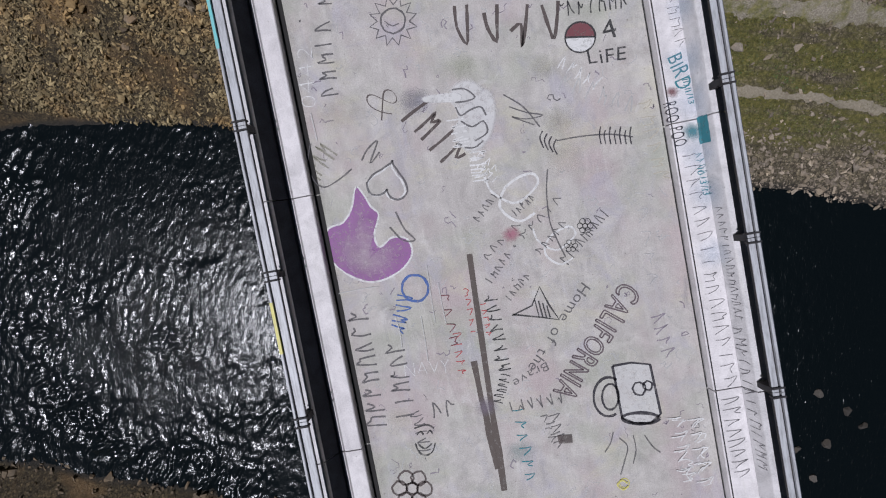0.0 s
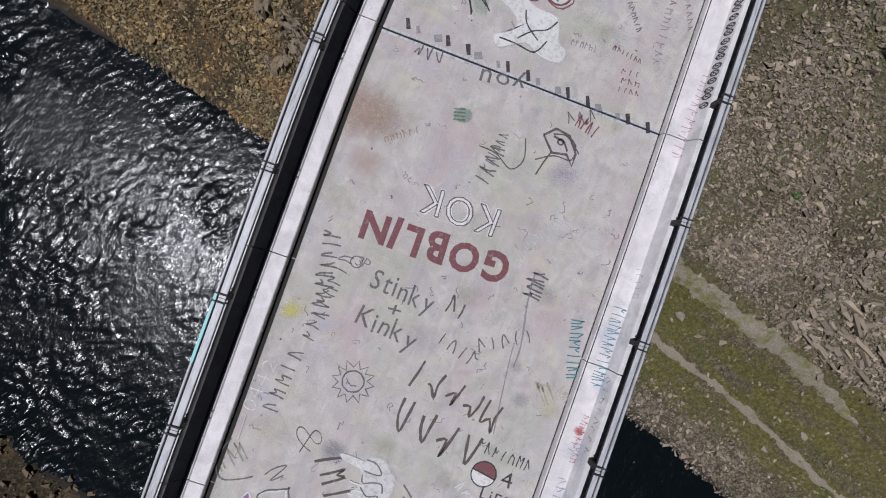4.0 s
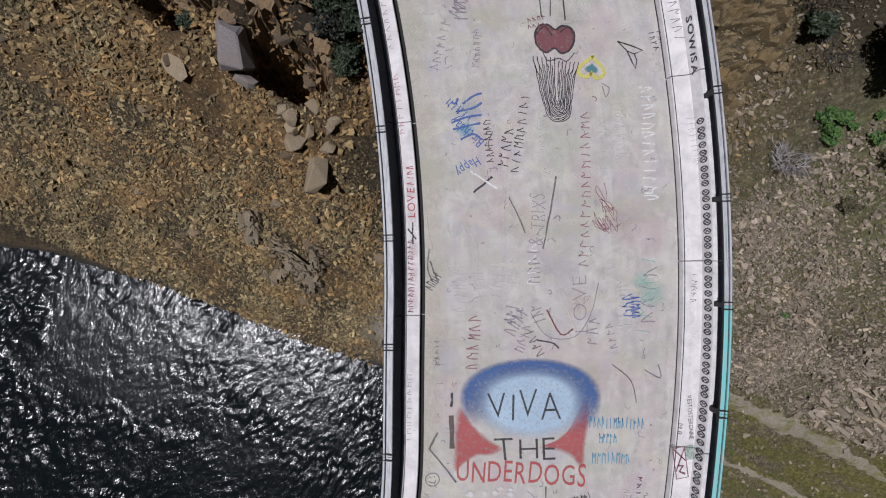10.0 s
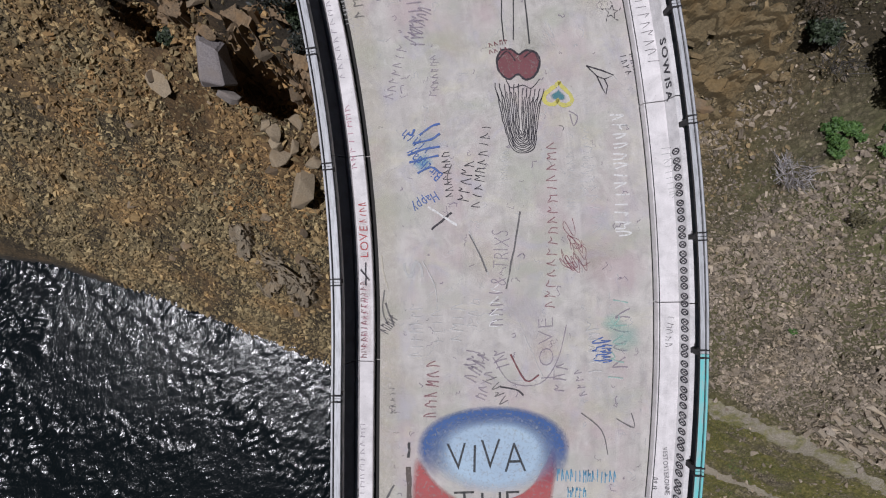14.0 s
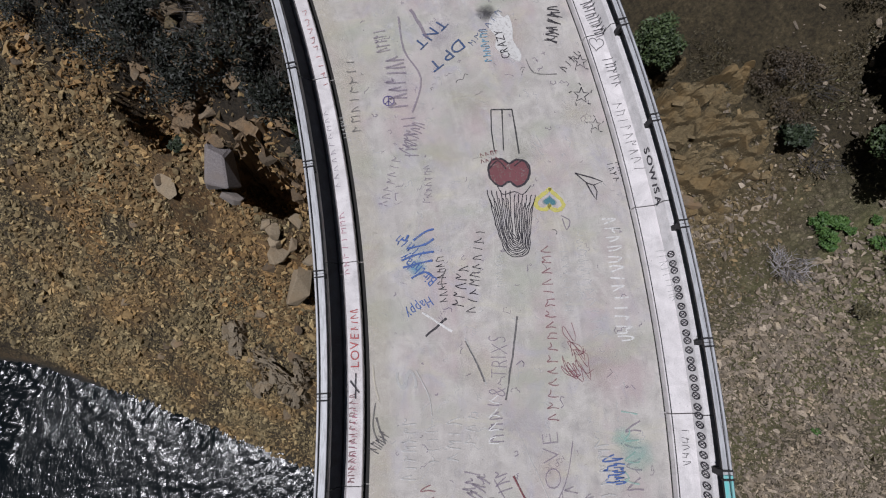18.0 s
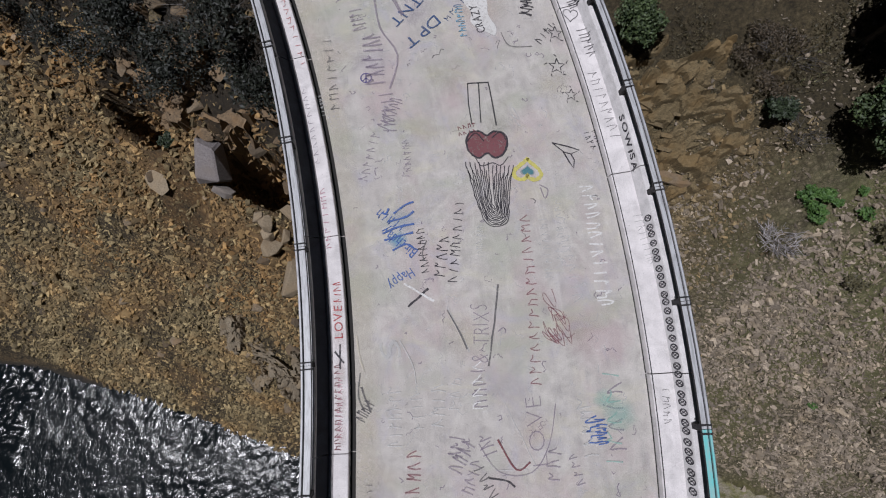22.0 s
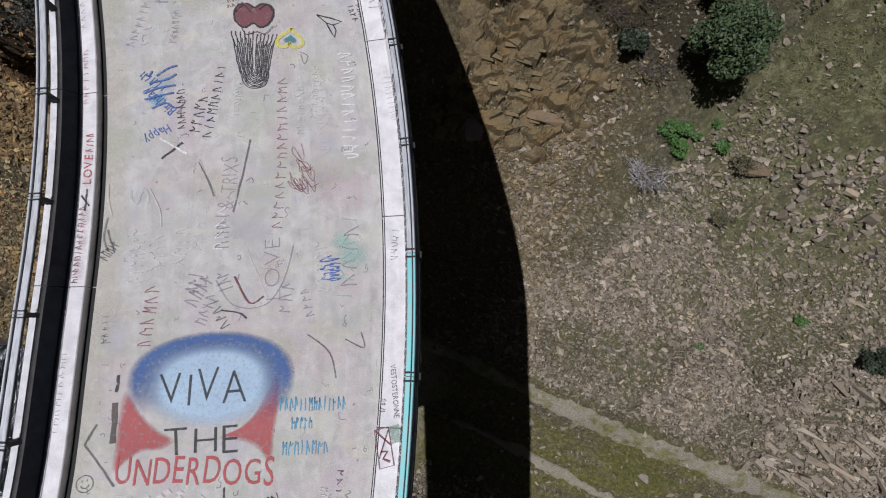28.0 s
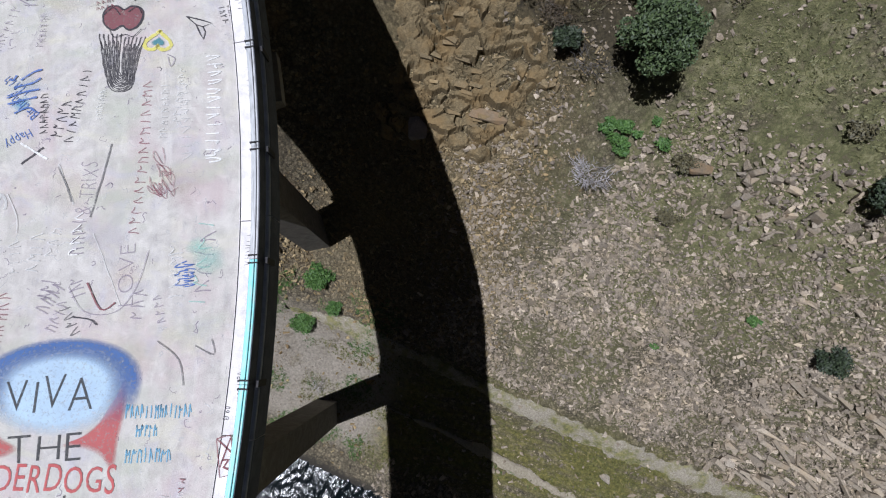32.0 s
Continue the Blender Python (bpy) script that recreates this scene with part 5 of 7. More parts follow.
bars(13, 11.16, 2.82, -93, 3.17, 0.42, "white")
bars(9, 10.44, 2.00, -89, 2.27, 0.28, "chalk")
stroke(6.4, -0.2, 4.49, 0.68, 0.022, "chalk")
stroke(4.39, -0.3, 4.42, 0.5, 0.022, "chalk")
stroke(7.25, -0.76, 8.44, -1.23, 0.046, "chalk")
stroke(6.85, -0.31, 8.89, 0.17, 0.046, "grey")
bars(5, 5.63, -3.45, 58, 0.58, 0.31, "grey")
stroke(6.54, -3.51, 5.87, -3.29, 0.046, "grey")
bars(14, 5.00, -3.98, 90, 2.25, 0.34, "maroon", z=LEFT_KERB)
bars(11, 5.30, -3.92, 89, 1.75, 0.22, "pink", z=LEFT_KERB)
bars(9, 1.10, -4.02, 90, 2.1, 0.26, "lilac", z=LEFT_KERB)
bars(8, 10.4, -4.0, 90, 1.9, 0.26, "pink", z=LEFT_KERB)
bars(10, 13.0, -4.0, 90, 2.6, 0.26, "lilac", z=LEFT_KERB)
for s_ in (5.4, 6.2, 7.0, 7.9, 8.7):
    blot(s_, -3.95, 0, 0.55, "salmon_haze", z=LEFT_KERB)
word("LOVE", 7.88, -3.80, 89, 0.88, 0.36, "red", z=LEFT_KERB)
bars(4, 8.85, -3.80, 88, 0.64, 0.34, "red", z=LEFT_KERB)
stroke(7.54, -4.17, 7.23, -3.82, 0.061, "ink", z=LEFT_KERB)
stroke(7.72, -3.95, 7.08, -3.97, 0.061, "ink", z=LEFT_KERB)
bars(9, 10.15, 3.94, -84, 1.27, 0.28, "chalk", z=RIGHT_KERB)
peace(15.54, -2.30, -12, 0.16, "indigo")
yellow_heart(11.79, 1.50, -12, 0.42, "yellow")
legs(13.96, 0.62, -14, 0.63, "black")
lobes(12.76, 0.57, -12, 0.57, "maroon")
fringe(11.29, 0.39, -10, 0.89, "ink")
bird_sketch(12.08, 2.67, -14, 0.39, "ink")
star(14.57, 3.11, -17, 0.24, "ink")
star(13.67, 3.26, -17, 0.18, "ink")
star(15.54, 3.38, -19, 0.21, "ink")
word("TNT", 17.84, -0.23, -146, 1.16, 0.34, "navy")
word("DPT", 17.02, 0.15, -153, 1.27, 0.36, "navy")
bars(6, 16.69, 0.44, 36, 1.54, 0.18, "navy")
word("CRAZY", 16.10, 1.42, 88, 0.90, 0.26, "ink")
bars(6, 16.19, 2.87, 67, 1.26, 0.39, "ink")
bars(4, 12.58, 3.28, -81, 0.57, 0.18, "ink")
bars(4, 12.57, 3.52, -82, 0.59, 0.18, "ink")
bars(9, 17.09, 3.84, -84, 1.10, 0.45, "ink", z=RIGHT_KERB)
heart(15.84, 3.90, -20, 0.21, "ink", z=RIGHT_KERB)
bars(5, 15.40, 3.92, -88, 0.93, 0.39, "ink", z=RIGHT_KERB)
bars(9, 14.09, 3.79, -87, 1.98, 0.33, "grey", z=RIGHT_KERB)
word("SOWISA", 12.69, 4.33, -92, 1.48, 0.18, "ink", thin=-0.03, z=RIGHT_KERB)
bars(9, 19.10, -4.06, -88, 2.96, 0.24, "red", z=LEFT_KERB)
bars(6, 5.48, 2.21, -89, 0.60, 0.30, "blue")
bars(6, 15.32, -3.84, -88, 0.77, 0.24, "chalk")
stroke(17.30, -0.76, 18.37, -0.97, 0.117, "lilac")
bars(5, -15.75, -0.35, 43, 0.72, 0.17, "grey")
bars(5, -16.55, -0.33, 35, 1.04, 0.17, "grey")
bars(5, -17.06, -0.35, 44, 0.80, 0.18, "grey")
bars(5, -17.48, -0.03, 40, 0.72, 0.17, "grey")
bars(5, -16.26, 0.47, 34, 1.20, 0.17, "grey")
bars(5, -16.63, 0.75, 37, 0.89, 0.17, "grey")
bars(5, -15.78, 0.40, 32, 0.59, 0.17, "grey")
bars(6, -19.51, 0.68, -177, 1.23, 0.26, "grey")
bars(3, -20.08, 0.25, -81, 0.71, 0.21, "grey")
bars(3, -19.94, 0.16, -81, 0.71, 0.16, "grey")
word("Brave", -18.84, 0.48, -161, 0.80, 0.19, "grey", thin=0.01)
blot(-16.10, 0.26, 0, 0.23, "pink")
blot(-13.92, 3.87, 0, 0.13, "maroon")
blot(-19.58, -0.91, 0, 0.31, "lilac")
bars(6, -13.41, 1.67, -29, 1.66, 0.38, "chalk")
bars(5, -15.60, 2.84, -91, 2.22, 0.22, "chalk")
bars(4, -20.32, 2.74, -91, 1.58, 0.30, "white")
bars(5, -20.50, 3.12, -91, 1.58, 0.27, "white")
bars(6, -14.29, -0.29, -93, 0.70, 0.35, "white")
bars(4, -17.05, -1.40, -90, 1.22, 0.19, "maroon")
trace(-16.41, -1.58, [(0.00, 0.00), (-0.03, -0.60), (-0.05, -1.22)], 0.012, "chalk")
trace(-16.81, -1.41, [(0.00, 0.00), (-0.01, -0.42), (0.00, -0.87)], 0.012, "chalk")
trace(-17.44, -1.90, [(0.00, 0.00), (-0.01, -0.49), (-0.03, -0.97)], 0.012, "chalk")
trace(-17.35, -2.43, [(0.00, 0.00), (0.03, -0.37), (0.01, -0.68)], 0.012, "chalk")
trace(-12.86, -3.35, [(0.00, 0.00), (0.01, -0.30), (0.02, -0.60)], 0.012, "chalk")
trace(-16.66, -3.52, [(0.00, 0.00), (0.49, 0.01), (0.88, -0.01)], 0.012, "chalk")
trace(-13.48, -3.48, [(0.00, 0.00), (-0.13, -0.39), (-0.08, -0.76), (0.11, -0.94), (0.44, -0.84), (0.74, -0.68)], 0.016, "grey")
trace(-14.03, -2.50, [(0.00, 0.00), (0.16, 0.20), (0.40, 0.33), (0.16, -0.09), (0.40, 0.10)], 0.016, "grey")
trace(-13.29, 0.60, [(0.00, 0.00), (0.35, -0.32), (0.61, -0.78)], 0.016, "grey")
trace(-14.94, 1.21, [(0.00, 0.00), (-0.10, -0.45), (-0.14, -1.03), (-0.06, -1.45), (0.05, -1.83)], 0.016, "grey")
trace(-14.41, 1.49, [(0.00, 0.00), (0.52, -0.01), (1.07, -0.08), (1.50, -0.22)], 0.016, "grey")
trace(-15.20, -2.01, [(0.00, 0.00), (0.11, -0.38), (0.29, -0.65), (0.03, -0.60), (-0.18, -0.29)], 0.016, "grey")
trace(-14.30, 2.40, [(0.00, 0.00), (-0.05, -0.16), (-0.05, -0.35)], 0.014, "ink")
trace(-14.39, 2.48, [(0.00, 0.00), (-0.04, -0.10), (-0.04, -0.28)], 0.014, "ink")
trace(-14.34, 2.59, [(0.00, 0.00), (-0.05, -0.16), (-0.05, -0.35)], 0.014, "ink")
trace(-14.43, 2.68, [(0.00, 0.00), (-0.04, -0.10), (-0.04, -0.28)], 0.014, "ink")
trace(-14.38, 2.79, [(0.00, 0.00), (-0.05, -0.16), (-0.05, -0.35)], 0.014, "ink")
trace(-14.47, 2.88, [(0.00, 0.00), (-0.04, -0.10), (-0.04, -0.28)], 0.014, "ink")
trace(-14.42, 2.99, [(0.00, 0.00), (-0.05, -0.16), (-0.05, -0.35)], 0.014, "ink")
trace(-14.16, 1.25, [(0.00, 0.00), (-0.08, -0.13), (-0.04, -0.34)], 0.014, "ink")
trace(-14.23, 1.33, [(0.00, 0.00), (-0.08, -0.13), (-0.04, -0.33)], 0.014, "ink")
trace(-14.30, 1.41, [(0.00, 0.00), (-0.08, -0.13), (-0.03, -0.32)], 0.014, "ink")
trace(-14.38, 1.49, [(0.00, 0.00), (-0.08, -0.13), (-0.03, -0.31)], 0.014, "ink")
trace(-13.55, 0.67, [(0.00, 0.00), (0.32, -0.18), (0.64, -0.30), (0.29, -0.31), (0.02, -0.21), (0.44, -0.46)], 0.014, "grey")
trace(-19.93, -2.47, [(0.00, 0.00), (0.09, 0.06), (0.14, -0.02)], 0.013, "black")
trace(-19.94, -2.25, [(0.00, 0.00), (0.07, 0.06), (0.12, -0.02)], 0.013, "black")
trace(-20.11, -2.54, [(0.00, 0.00), (0.05, -0.20), (0.19, -0.29), (0.34, -0.22), (0.42, -0.06)], 0.013, "black")
trace(-20.13, -2.48, [(0.00, 0.00), (0.12, -0.12), (0.29, -0.04)], 0.013, "black")
trace(-19.78, -2.50, [(0.00, 0.00), (0.28, 0.03), (0.42, -0.07)], 0.013, "black")
daub(-13.56, -0.14, [(-0.23, 0.68), (0.13, 0.74), (0.33, 0.56), (0.55, 0.35), (0.56, -0.06), (0.39, -0.49), (0.09, -0.76), (-0.21, -0.75), (-0.32, -0.53), (-0.41, -0.27), (-0.26, -0.07), (-0.28, 0.22), (-0.35, 0.38)], "white", 0.12, 0.80)
daub(-13.12, -0.61, [(-0.40, 0.11), (0.09, 0.09), (0.37, 0.02), (0.34, -0.13), (-0.01, -0.09), (-0.38, -0.01)], "white", 0.10, 0.90)
trace(-12.99, -0.40, [(0.00, 0.00), (0.25, -0.03), (0.43, -0.23), (0.24, -0.28), (0.02, -0.26)], 0.018, "grey")
trace(-13.34, -0.39, [(0.00, 0.00), (0.07, -0.19), (0.28, -0.12), (0.50, -0.10), (0.58, -0.29)], 0.018, "grey")
trace(-13.64, -0.34, [(0.00, 0.00), (0.21, -0.16), (0.45, -0.09), (0.49, -0.33), (0.21, -0.45)], 0.018, "grey")
trace(-14.18, -0.36, [(0.00, 0.00), (0.20, -0.04), (0.40, 0.06)], 0.018, "grey")
trace(-21.67, 1.70, [(0.00, 0.00), (-0.10, 0.08), (-0.21, -0.00), (-0.11, -0.12), (0.01, -0.06)], 0.020, "yellow")
trace(-20.69, 1.69, [(0.00, 0.00), (0.14, -0.21), (0.03, -0.50), (-0.10, -0.78)], 0.012, "grey")
trace(-20.68, 1.98, [(0.00, 0.00), (0.01, -0.31), (-0.10, -0.60)], 0.012, "grey")
trace(-20.72, 2.21, [(0.00, 0.00), (0.13, -0.27), (0.26, -0.41)], 0.012, "grey")
trace(-20.55, 1.59, [(0.00, 0.00), (-0.10, -0.23), (-0.24, -0.39)], 0.012, "grey")
daub(-20.53, 0.59, [(-0.16, 0.11), (0.16, 0.08), (0.15, -0.11), (-0.15, -0.08)], "brown", 0.10, 0.80)
bars(2, -9.16, 0.11, -7, 0.58, 0.44, "brown")
bars(4, -9.88, 0.18, -17, 1.14, 0.36, "grey")
bars(6, -9.04, 1.10, -11, 1.08, 0.31, "chalk")
bars(5, -9.82, 1.20, 29, 1.45, 0.34, "grey")
trace(-7.62, 1.87, [(0.00, 0.00), (0.05, -0.67), (0.25, -1.71), (0.25, -2.26)], 0.022, "slate")
trace(-9.32, 1.95, [(0.00, 0.00), (0.05, -0.60), (0.25, -2.18)], 0.016, "slate")
bars(4, -10.12, 3.28, -34, 0.47, 0.29, "cream")
bars(5, -14.17, -0.24, 90, 0.67, 0.38, "white")
bars(7, -6.53, 2.30, 22, 1.27, 0.21, "chalk")
word("3P", -8.80, -2.20, -15, 0.31, 0.25, "grey", thin=0.02)
trace(-5.07, 0.95, [(0.00, 0.00), (0.40, 0.24), (0.82, 0.28), (0.82, 0.63), (0.54, 0.79), (0.21, 0.72)], 0.016, "brown")
trace(-4.24, 1.40, [(0.00, 0.00), (0.28, -0.16), (0.50, -0.35)], 0.016, "brown")
trace(-5.23, -0.40, [(0.00, 0.00), (0.43, -0.03), (0.87, -0.26), (1.10, 0.05), (0.97, 0.56)], 0.016, "brown")
daub(-2.13, -0.32, [(-1.13, 0.92), (-0.61, 0.91), (-0.40, 0.68), (0.11, 0.45), (0.69, 0.39), (0.90, -0.14), (1.15, -0.30), (1.08, -0.62), (0.57, -0.64), (0.14, -0.46), (-0.45, -0.79), (-0.64, -0.55), (-0.25, -0.27), (-0.29, 0.05), (-0.87, 0.38)], "white", 0.06, 0.95)
trace(-2.54, -0.41, [(0.00, 0.00), (0.29, 0.29), (0.61, 0.45), (0.78, 0.72)], 0.018, "ink")
trace(-1.84, -0.43, [(0.00, 0.00), (0.13, -0.30), (0.50, -0.57)], 0.018, "ink")
trace(-2.67, -0.81, [(0.00, 0.00), (0.44, 0.00), (0.89, -0.03), (1.09, 0.32)], 0.018, "ink")
trace(0.10, 0.11, [(0.00, 0.00), (0.05, -0.43), (0.01, -0.74)], 0.018, "ink")
trace(-1.62, -2.13, [(0.00, 0.00), (0.48, -0.16), (0.89, -0.56)], 0.018, "ink")
trace(-1.62, -2.13, [(0.00, 0.00), (0.34, -0.42), (0.58, -0.93)], 0.018, "ink")
trace(-1.62, -2.13, [(0.00, 0.00), (0.28, 0.30), (0.80, 0.80)], 0.018, "ink")
daub(-0.67, -2.50, [(-0.10, 0.01), (0.01, 0.07), (0.08, -0.01), (0.02, -0.07)], "white", 0.20, 0.70)
daub(-0.50, -0.95, [(-0.12, 0.00), (0.00, 0.07), (0.11, -0.00), (0.01, -0.07)], "white", 0.20, 0.70)
daub(-0.71, -2.62, [(-0.10, 0.01), (-0.02, 0.10), (0.11, -0.00), (0.01, -0.11)], "white", 0.20, 0.70)
daub(-0.20, -1.30, [(-0.10, 0.01), (-0.01, 0.09), (0.11, 0.00), (0.01, -0.10)], "white", 0.20, 0.70)
daub(-0.08, -1.16, [(-0.11, -0.00), (-0.00, 0.08), (0.11, -0.01), (0.01, -0.07)], "white", 0.20, 0.70)
daub(-0.33, -2.05, [(-0.13, -0.01), (-0.00, 0.09), (0.11, -0.01), (0.02, -0.08)], "white", 0.20, 0.70)
daub(-0.36, -1.01, [(-0.13, -0.00), (-0.00, 0.10), (0.11, -0.01), (0.02, -0.08)], "white", 0.20, 0.70)
daub(-0.46, -1.70, [(-0.10, 0.01), (-0.01, 0.06), (0.11, -0.01), (-0.01, -0.06)], "white", 0.20, 0.70)
daub(-1.97, -2.56, [(-0.09, 0.01), (-0.01, 0.08), (0.10, -0.01), (0.01, -0.07)], "white", 0.20, 0.70)
daub(-0.08, -0.87, [(-0.11, 0.01), (-0.00, 0.06), (0.11, -0.00), (0.00, -0.07)], "white", 0.20, 0.70)
daub(-2.06, -1.81, [(-0.10, 0.00), (-0.01, 0.07), (0.12, -0.01), (-0.00, -0.07)], "white", 0.20, 0.70)
daub(-1.05, -2.80, [(-0.11, 0.00), (0.00, 0.08), (0.09, -0.01), (0.02, -0.07)], "white", 0.20, 0.70)
daub(-1.52, -2.38, [(-0.09, 0.02), (-0.02, 0.09), (0.11, 0.00), (0.01, -0.11)], "white", 0.20, 0.70)
daub(-0.71, -1.30, [(-0.09, 0.02), (-0.02, 0.07), (0.11, 0.01), (-0.00, -0.10)], "white", 0.20, 0.70)
daub(-2.48, -1.58, [(-0.11, -0.00), (-0.00, 0.09), (0.09, -0.02), (0.01, -0.07)], "white", 0.20, 0.70)
daub(-0.60, -2.03, [(-0.10, -0.00), (-0.01, 0.09), (0.09, -0.02), (0.01, -0.06)], "white", 0.20, 0.70)
daub(-0.93, -2.88, [(-0.12, 0.00), (0.01, 0.07), (0.10, -0.01), (0.01, -0.06)], "white", 0.20, 0.70)
daub(-0.23, -0.87, [(-0.09, 0.01), (0.00, 0.06), (0.07, -0.01), (0.01, -0.06)], "white", 0.20, 0.70)
daub(-0.26, -1.58, [(-0.08, 0.02), (-0.01, 0.09), (0.08, -0.00), (0.02, -0.11)], "white", 0.20, 0.70)
daub(-1.71, -2.46, [(-0.13, 0.00), (-0.01, 0.08), (0.13, 0.00), (0.01, -0.08)], "white", 0.20, 0.70)
daub(-1.37, -2.28, [(-0.08, 0.02), (-0.01, 0.08), (0.08, -0.00), (0.01, -0.10)], "white", 0.20, 0.70)
daub(-0.36, -1.19, [(-0.08, 0.01), (-0.00, 0.07), (0.08, -0.01), (0.00, -0.07)], "white", 0.20, 0.70)
daub(-2.42, -2.00, [(-0.10, 0.02), (-0.01, 0.06), (0.11, 0.00), (-0.00, -0.08)], "white", 0.20, 0.70)
daub(-0.21, -0.86, [(-0.14, 0.00), (-0.01, 0.09), (0.12, 0.00), (0.02, -0.10)], "white", 0.20, 0.70)
daub(-0.32, -1.98, [(-0.10, 0.01), (-0.02, 0.10), (0.12, 0.00), (0.01, -0.11)], "white", 0.20, 0.70)
daub(-1.87, -1.92, [(-0.13, 0.00), (-0.01, 0.09), (0.12, -0.00), (0.01, -0.09)], "white", 0.20, 0.70)
daub(-0.57, -1.53, [(-0.10, -0.00), (-0.02, 0.09), (0.12, -0.01), (-0.00, -0.07)], "white", 0.20, 0.70)
daub(-0.56, -0.80, [(-0.13, 0.00), (-0.00, 0.06), (0.13, -0.00), (0.00, -0.06)], "white", 0.20, 0.70)
daub(-0.39, -0.85, [(-0.09, 0.02), (-0.01, 0.07), (0.10, -0.00), (0.00, -0.08)], "white", 0.20, 0.70)
daub(-0.68, -1.29, [(-0.10, 0.01), (-0.01, 0.05), (0.12, -0.00), (-0.01, -0.05)], "white", 0.20, 0.70)
bars(8, -0.44, 0.56, 20, 0.88, 0.20, "ink")
bars(8, -0.65, 0.59, 11, 0.95, 0.19, "ink")
bars(6, 0.64, 2.70, -86, 1.14, 0.15, "maroon")
bars(7, -0.52, 2.72, -86, 1.47, 0.21, "lilac")
bars(6, -0.77, 1.79, -52, 0.78, 0.15, "grey")
bars(7, -1.95, 1.82, -6, 0.79, 0.13, "maroon")
bars(6, -2.21, 0.83, 3, 0.67, 0.17, "lilac")
bars(5, -0.92, 0.70, 5, 0.81, 0.20, "chalk")
bars(6, -5.93, -2.48, 37, 0.88, 0.16, "rust_stain")
bars(6, -5.74, 0.05, 82, 1.05, 0.28, "grey")
bars(4, -3.99, 1.56, -15, 0.59, 0.38, "maroon")
bars(5, -0.12, 3.07, -65, 0.88, 0.15, "wine")
bars(6, 0.26, 2.34, -89, 0.88, 0.18, "chalk")
trace(-3.26, -2.86, [(0.00, 0.00), (-0.10, 0.23)], 0.050, "ink")
trace(-3.27, -2.61, [(0.00, 0.00), (-0.07, 0.15)], 0.050, "slate")
trace(-3.29, -2.11, [(0.00, 0.00), (-0.07, 0.15)], 0.090, "slate")
trace(-3.30, -1.86, [(0.00, 0.00), (-0.10, 0.23)], 0.050, "ink")
trace(-3.32, -1.35, [(0.00, 0.00), (-0.10, 0.23)], 0.050, "ink")
trace(-3.33, -1.10, [(0.00, 0.00), (-0.07, 0.15)], 0.090, "slate")
trace(-3.35, -0.59, [(0.00, 0.00), (-0.07, 0.15)], 0.050, "slate")
trace(-3.37, -0.34, [(0.00, 0.00), (-0.10, 0.24)], 0.050, "ink")
trace(-3.39, 0.18, [(0.00, 0.00), (-0.10, 0.24)], 0.050, "ink")
trace(-3.40, 0.43, [(0.00, 0.00), (-0.07, 0.16)], 0.050, "slate")
trace(-3.42, 0.95, [(0.00, 0.00), (-0.07, 0.16)], 0.090, "slate")
trace(-3.43, 1.21, [(0.00, 0.00), (-0.10, 0.24)], 0.050, "ink")
trace(-3.45, 1.73, [(0.00, 0.00), (-0.10, 0.24)], 0.050, "ink")
trace(-3.46, 2.00, [(0.00, 0.00), (-0.07, 0.16)], 0.090, "slate")
trace(-3.49, 2.52, [(0.00, 0.00), (-0.07, 0.16)], 0.050, "slate")
trace(-3.50, 2.79, [(0.00, 0.00), (-0.10, 0.24)], 0.050, "ink")
trace(-3.52, 3.32, [(0.00, 0.00), (-0.10, 0.24)], 0.050, "ink")
bars(7, 4.99, -2.54, 90, 1.56, 0.37, "chalk")
bars(4, 5.40, -2.00, 92, 0.97, 0.31, "chalk")
bars(4, 5.41, -1.53, 82, 1.13, 0.37, "chalk")
bars(3, 5.80, -1.12, 81, 0.88, 0.28, "chalk")
bars(4, 5.80, -0.53, 87, 1.26, 0.28, "white")
bars(5, 4.60, 2.23, 94, 1.41, 0.38, "chalk")
bars(5, 4.39, 2.78, 86, 2.35, 0.41, "mint")
bars(9, 8.88, 1.62, 86, 1.65, 0.22, "chalk")
bars(9, 9.30, 1.97, 81, 1.64, 0.19, "chalk")
bars(8, 9.62, -0.12, 82, 0.93, 0.19, "chalk")
bars(4, 4.29, -1.12, 61, 0.92, 0.40, "lilac")
bars(4, 3.83, -0.87, 70, 0.85, 0.31, "lilac")
bars(3, 4.13, 1.25, 85, 0.84, 0.34, "lilac")
bars(4, 4.07, 1.85, 104, 0.77, 0.25, "lilac")
bars(7, 12.27, -2.87, 67, 1.60, 0.28, "lilac")
bars(6, 13.71, -2.02, 54, 1.07, 0.40, "lilac")
bars(5, 12.19, -1.71, 77, 1.13, 0.22, "lilac")
bars(5, 3.40, -3.18, 95, 0.83, 0.15, "grey")
bars(5, 3.84, 3.91, 87, 1.01, 0.28, "chalk")
trace(8.36, -1.23, [(0.00, 0.00), (0.25, -0.57), (0.42, -1.05)], 0.020, "grey")
trace(5.10, -0.21, [(0.00, 0.00), (0.41, -0.69), (0.76, -0.53)], 0.022, "maroon")
trace(5.02, -0.68, [(0.00, 0.00), (0.48, -0.66), (1.26, -0.68), (1.72, -0.06), (1.95, 0.85)], 0.014, "lilac")
trace(3.62, 1.71, [(0.00, 0.00), (0.57, -0.42), (0.77, -1.01)], 0.014, "grey")
trace(3.51, 2.66, [(0.00, 0.00), (0.48, -0.20), (0.39, 0.16)], 0.014, "grey")
trace(7.69, -2.50, [(0.00, 0.00), (0.29, -0.66), (0.35, -1.15)], 0.014, "chalk")
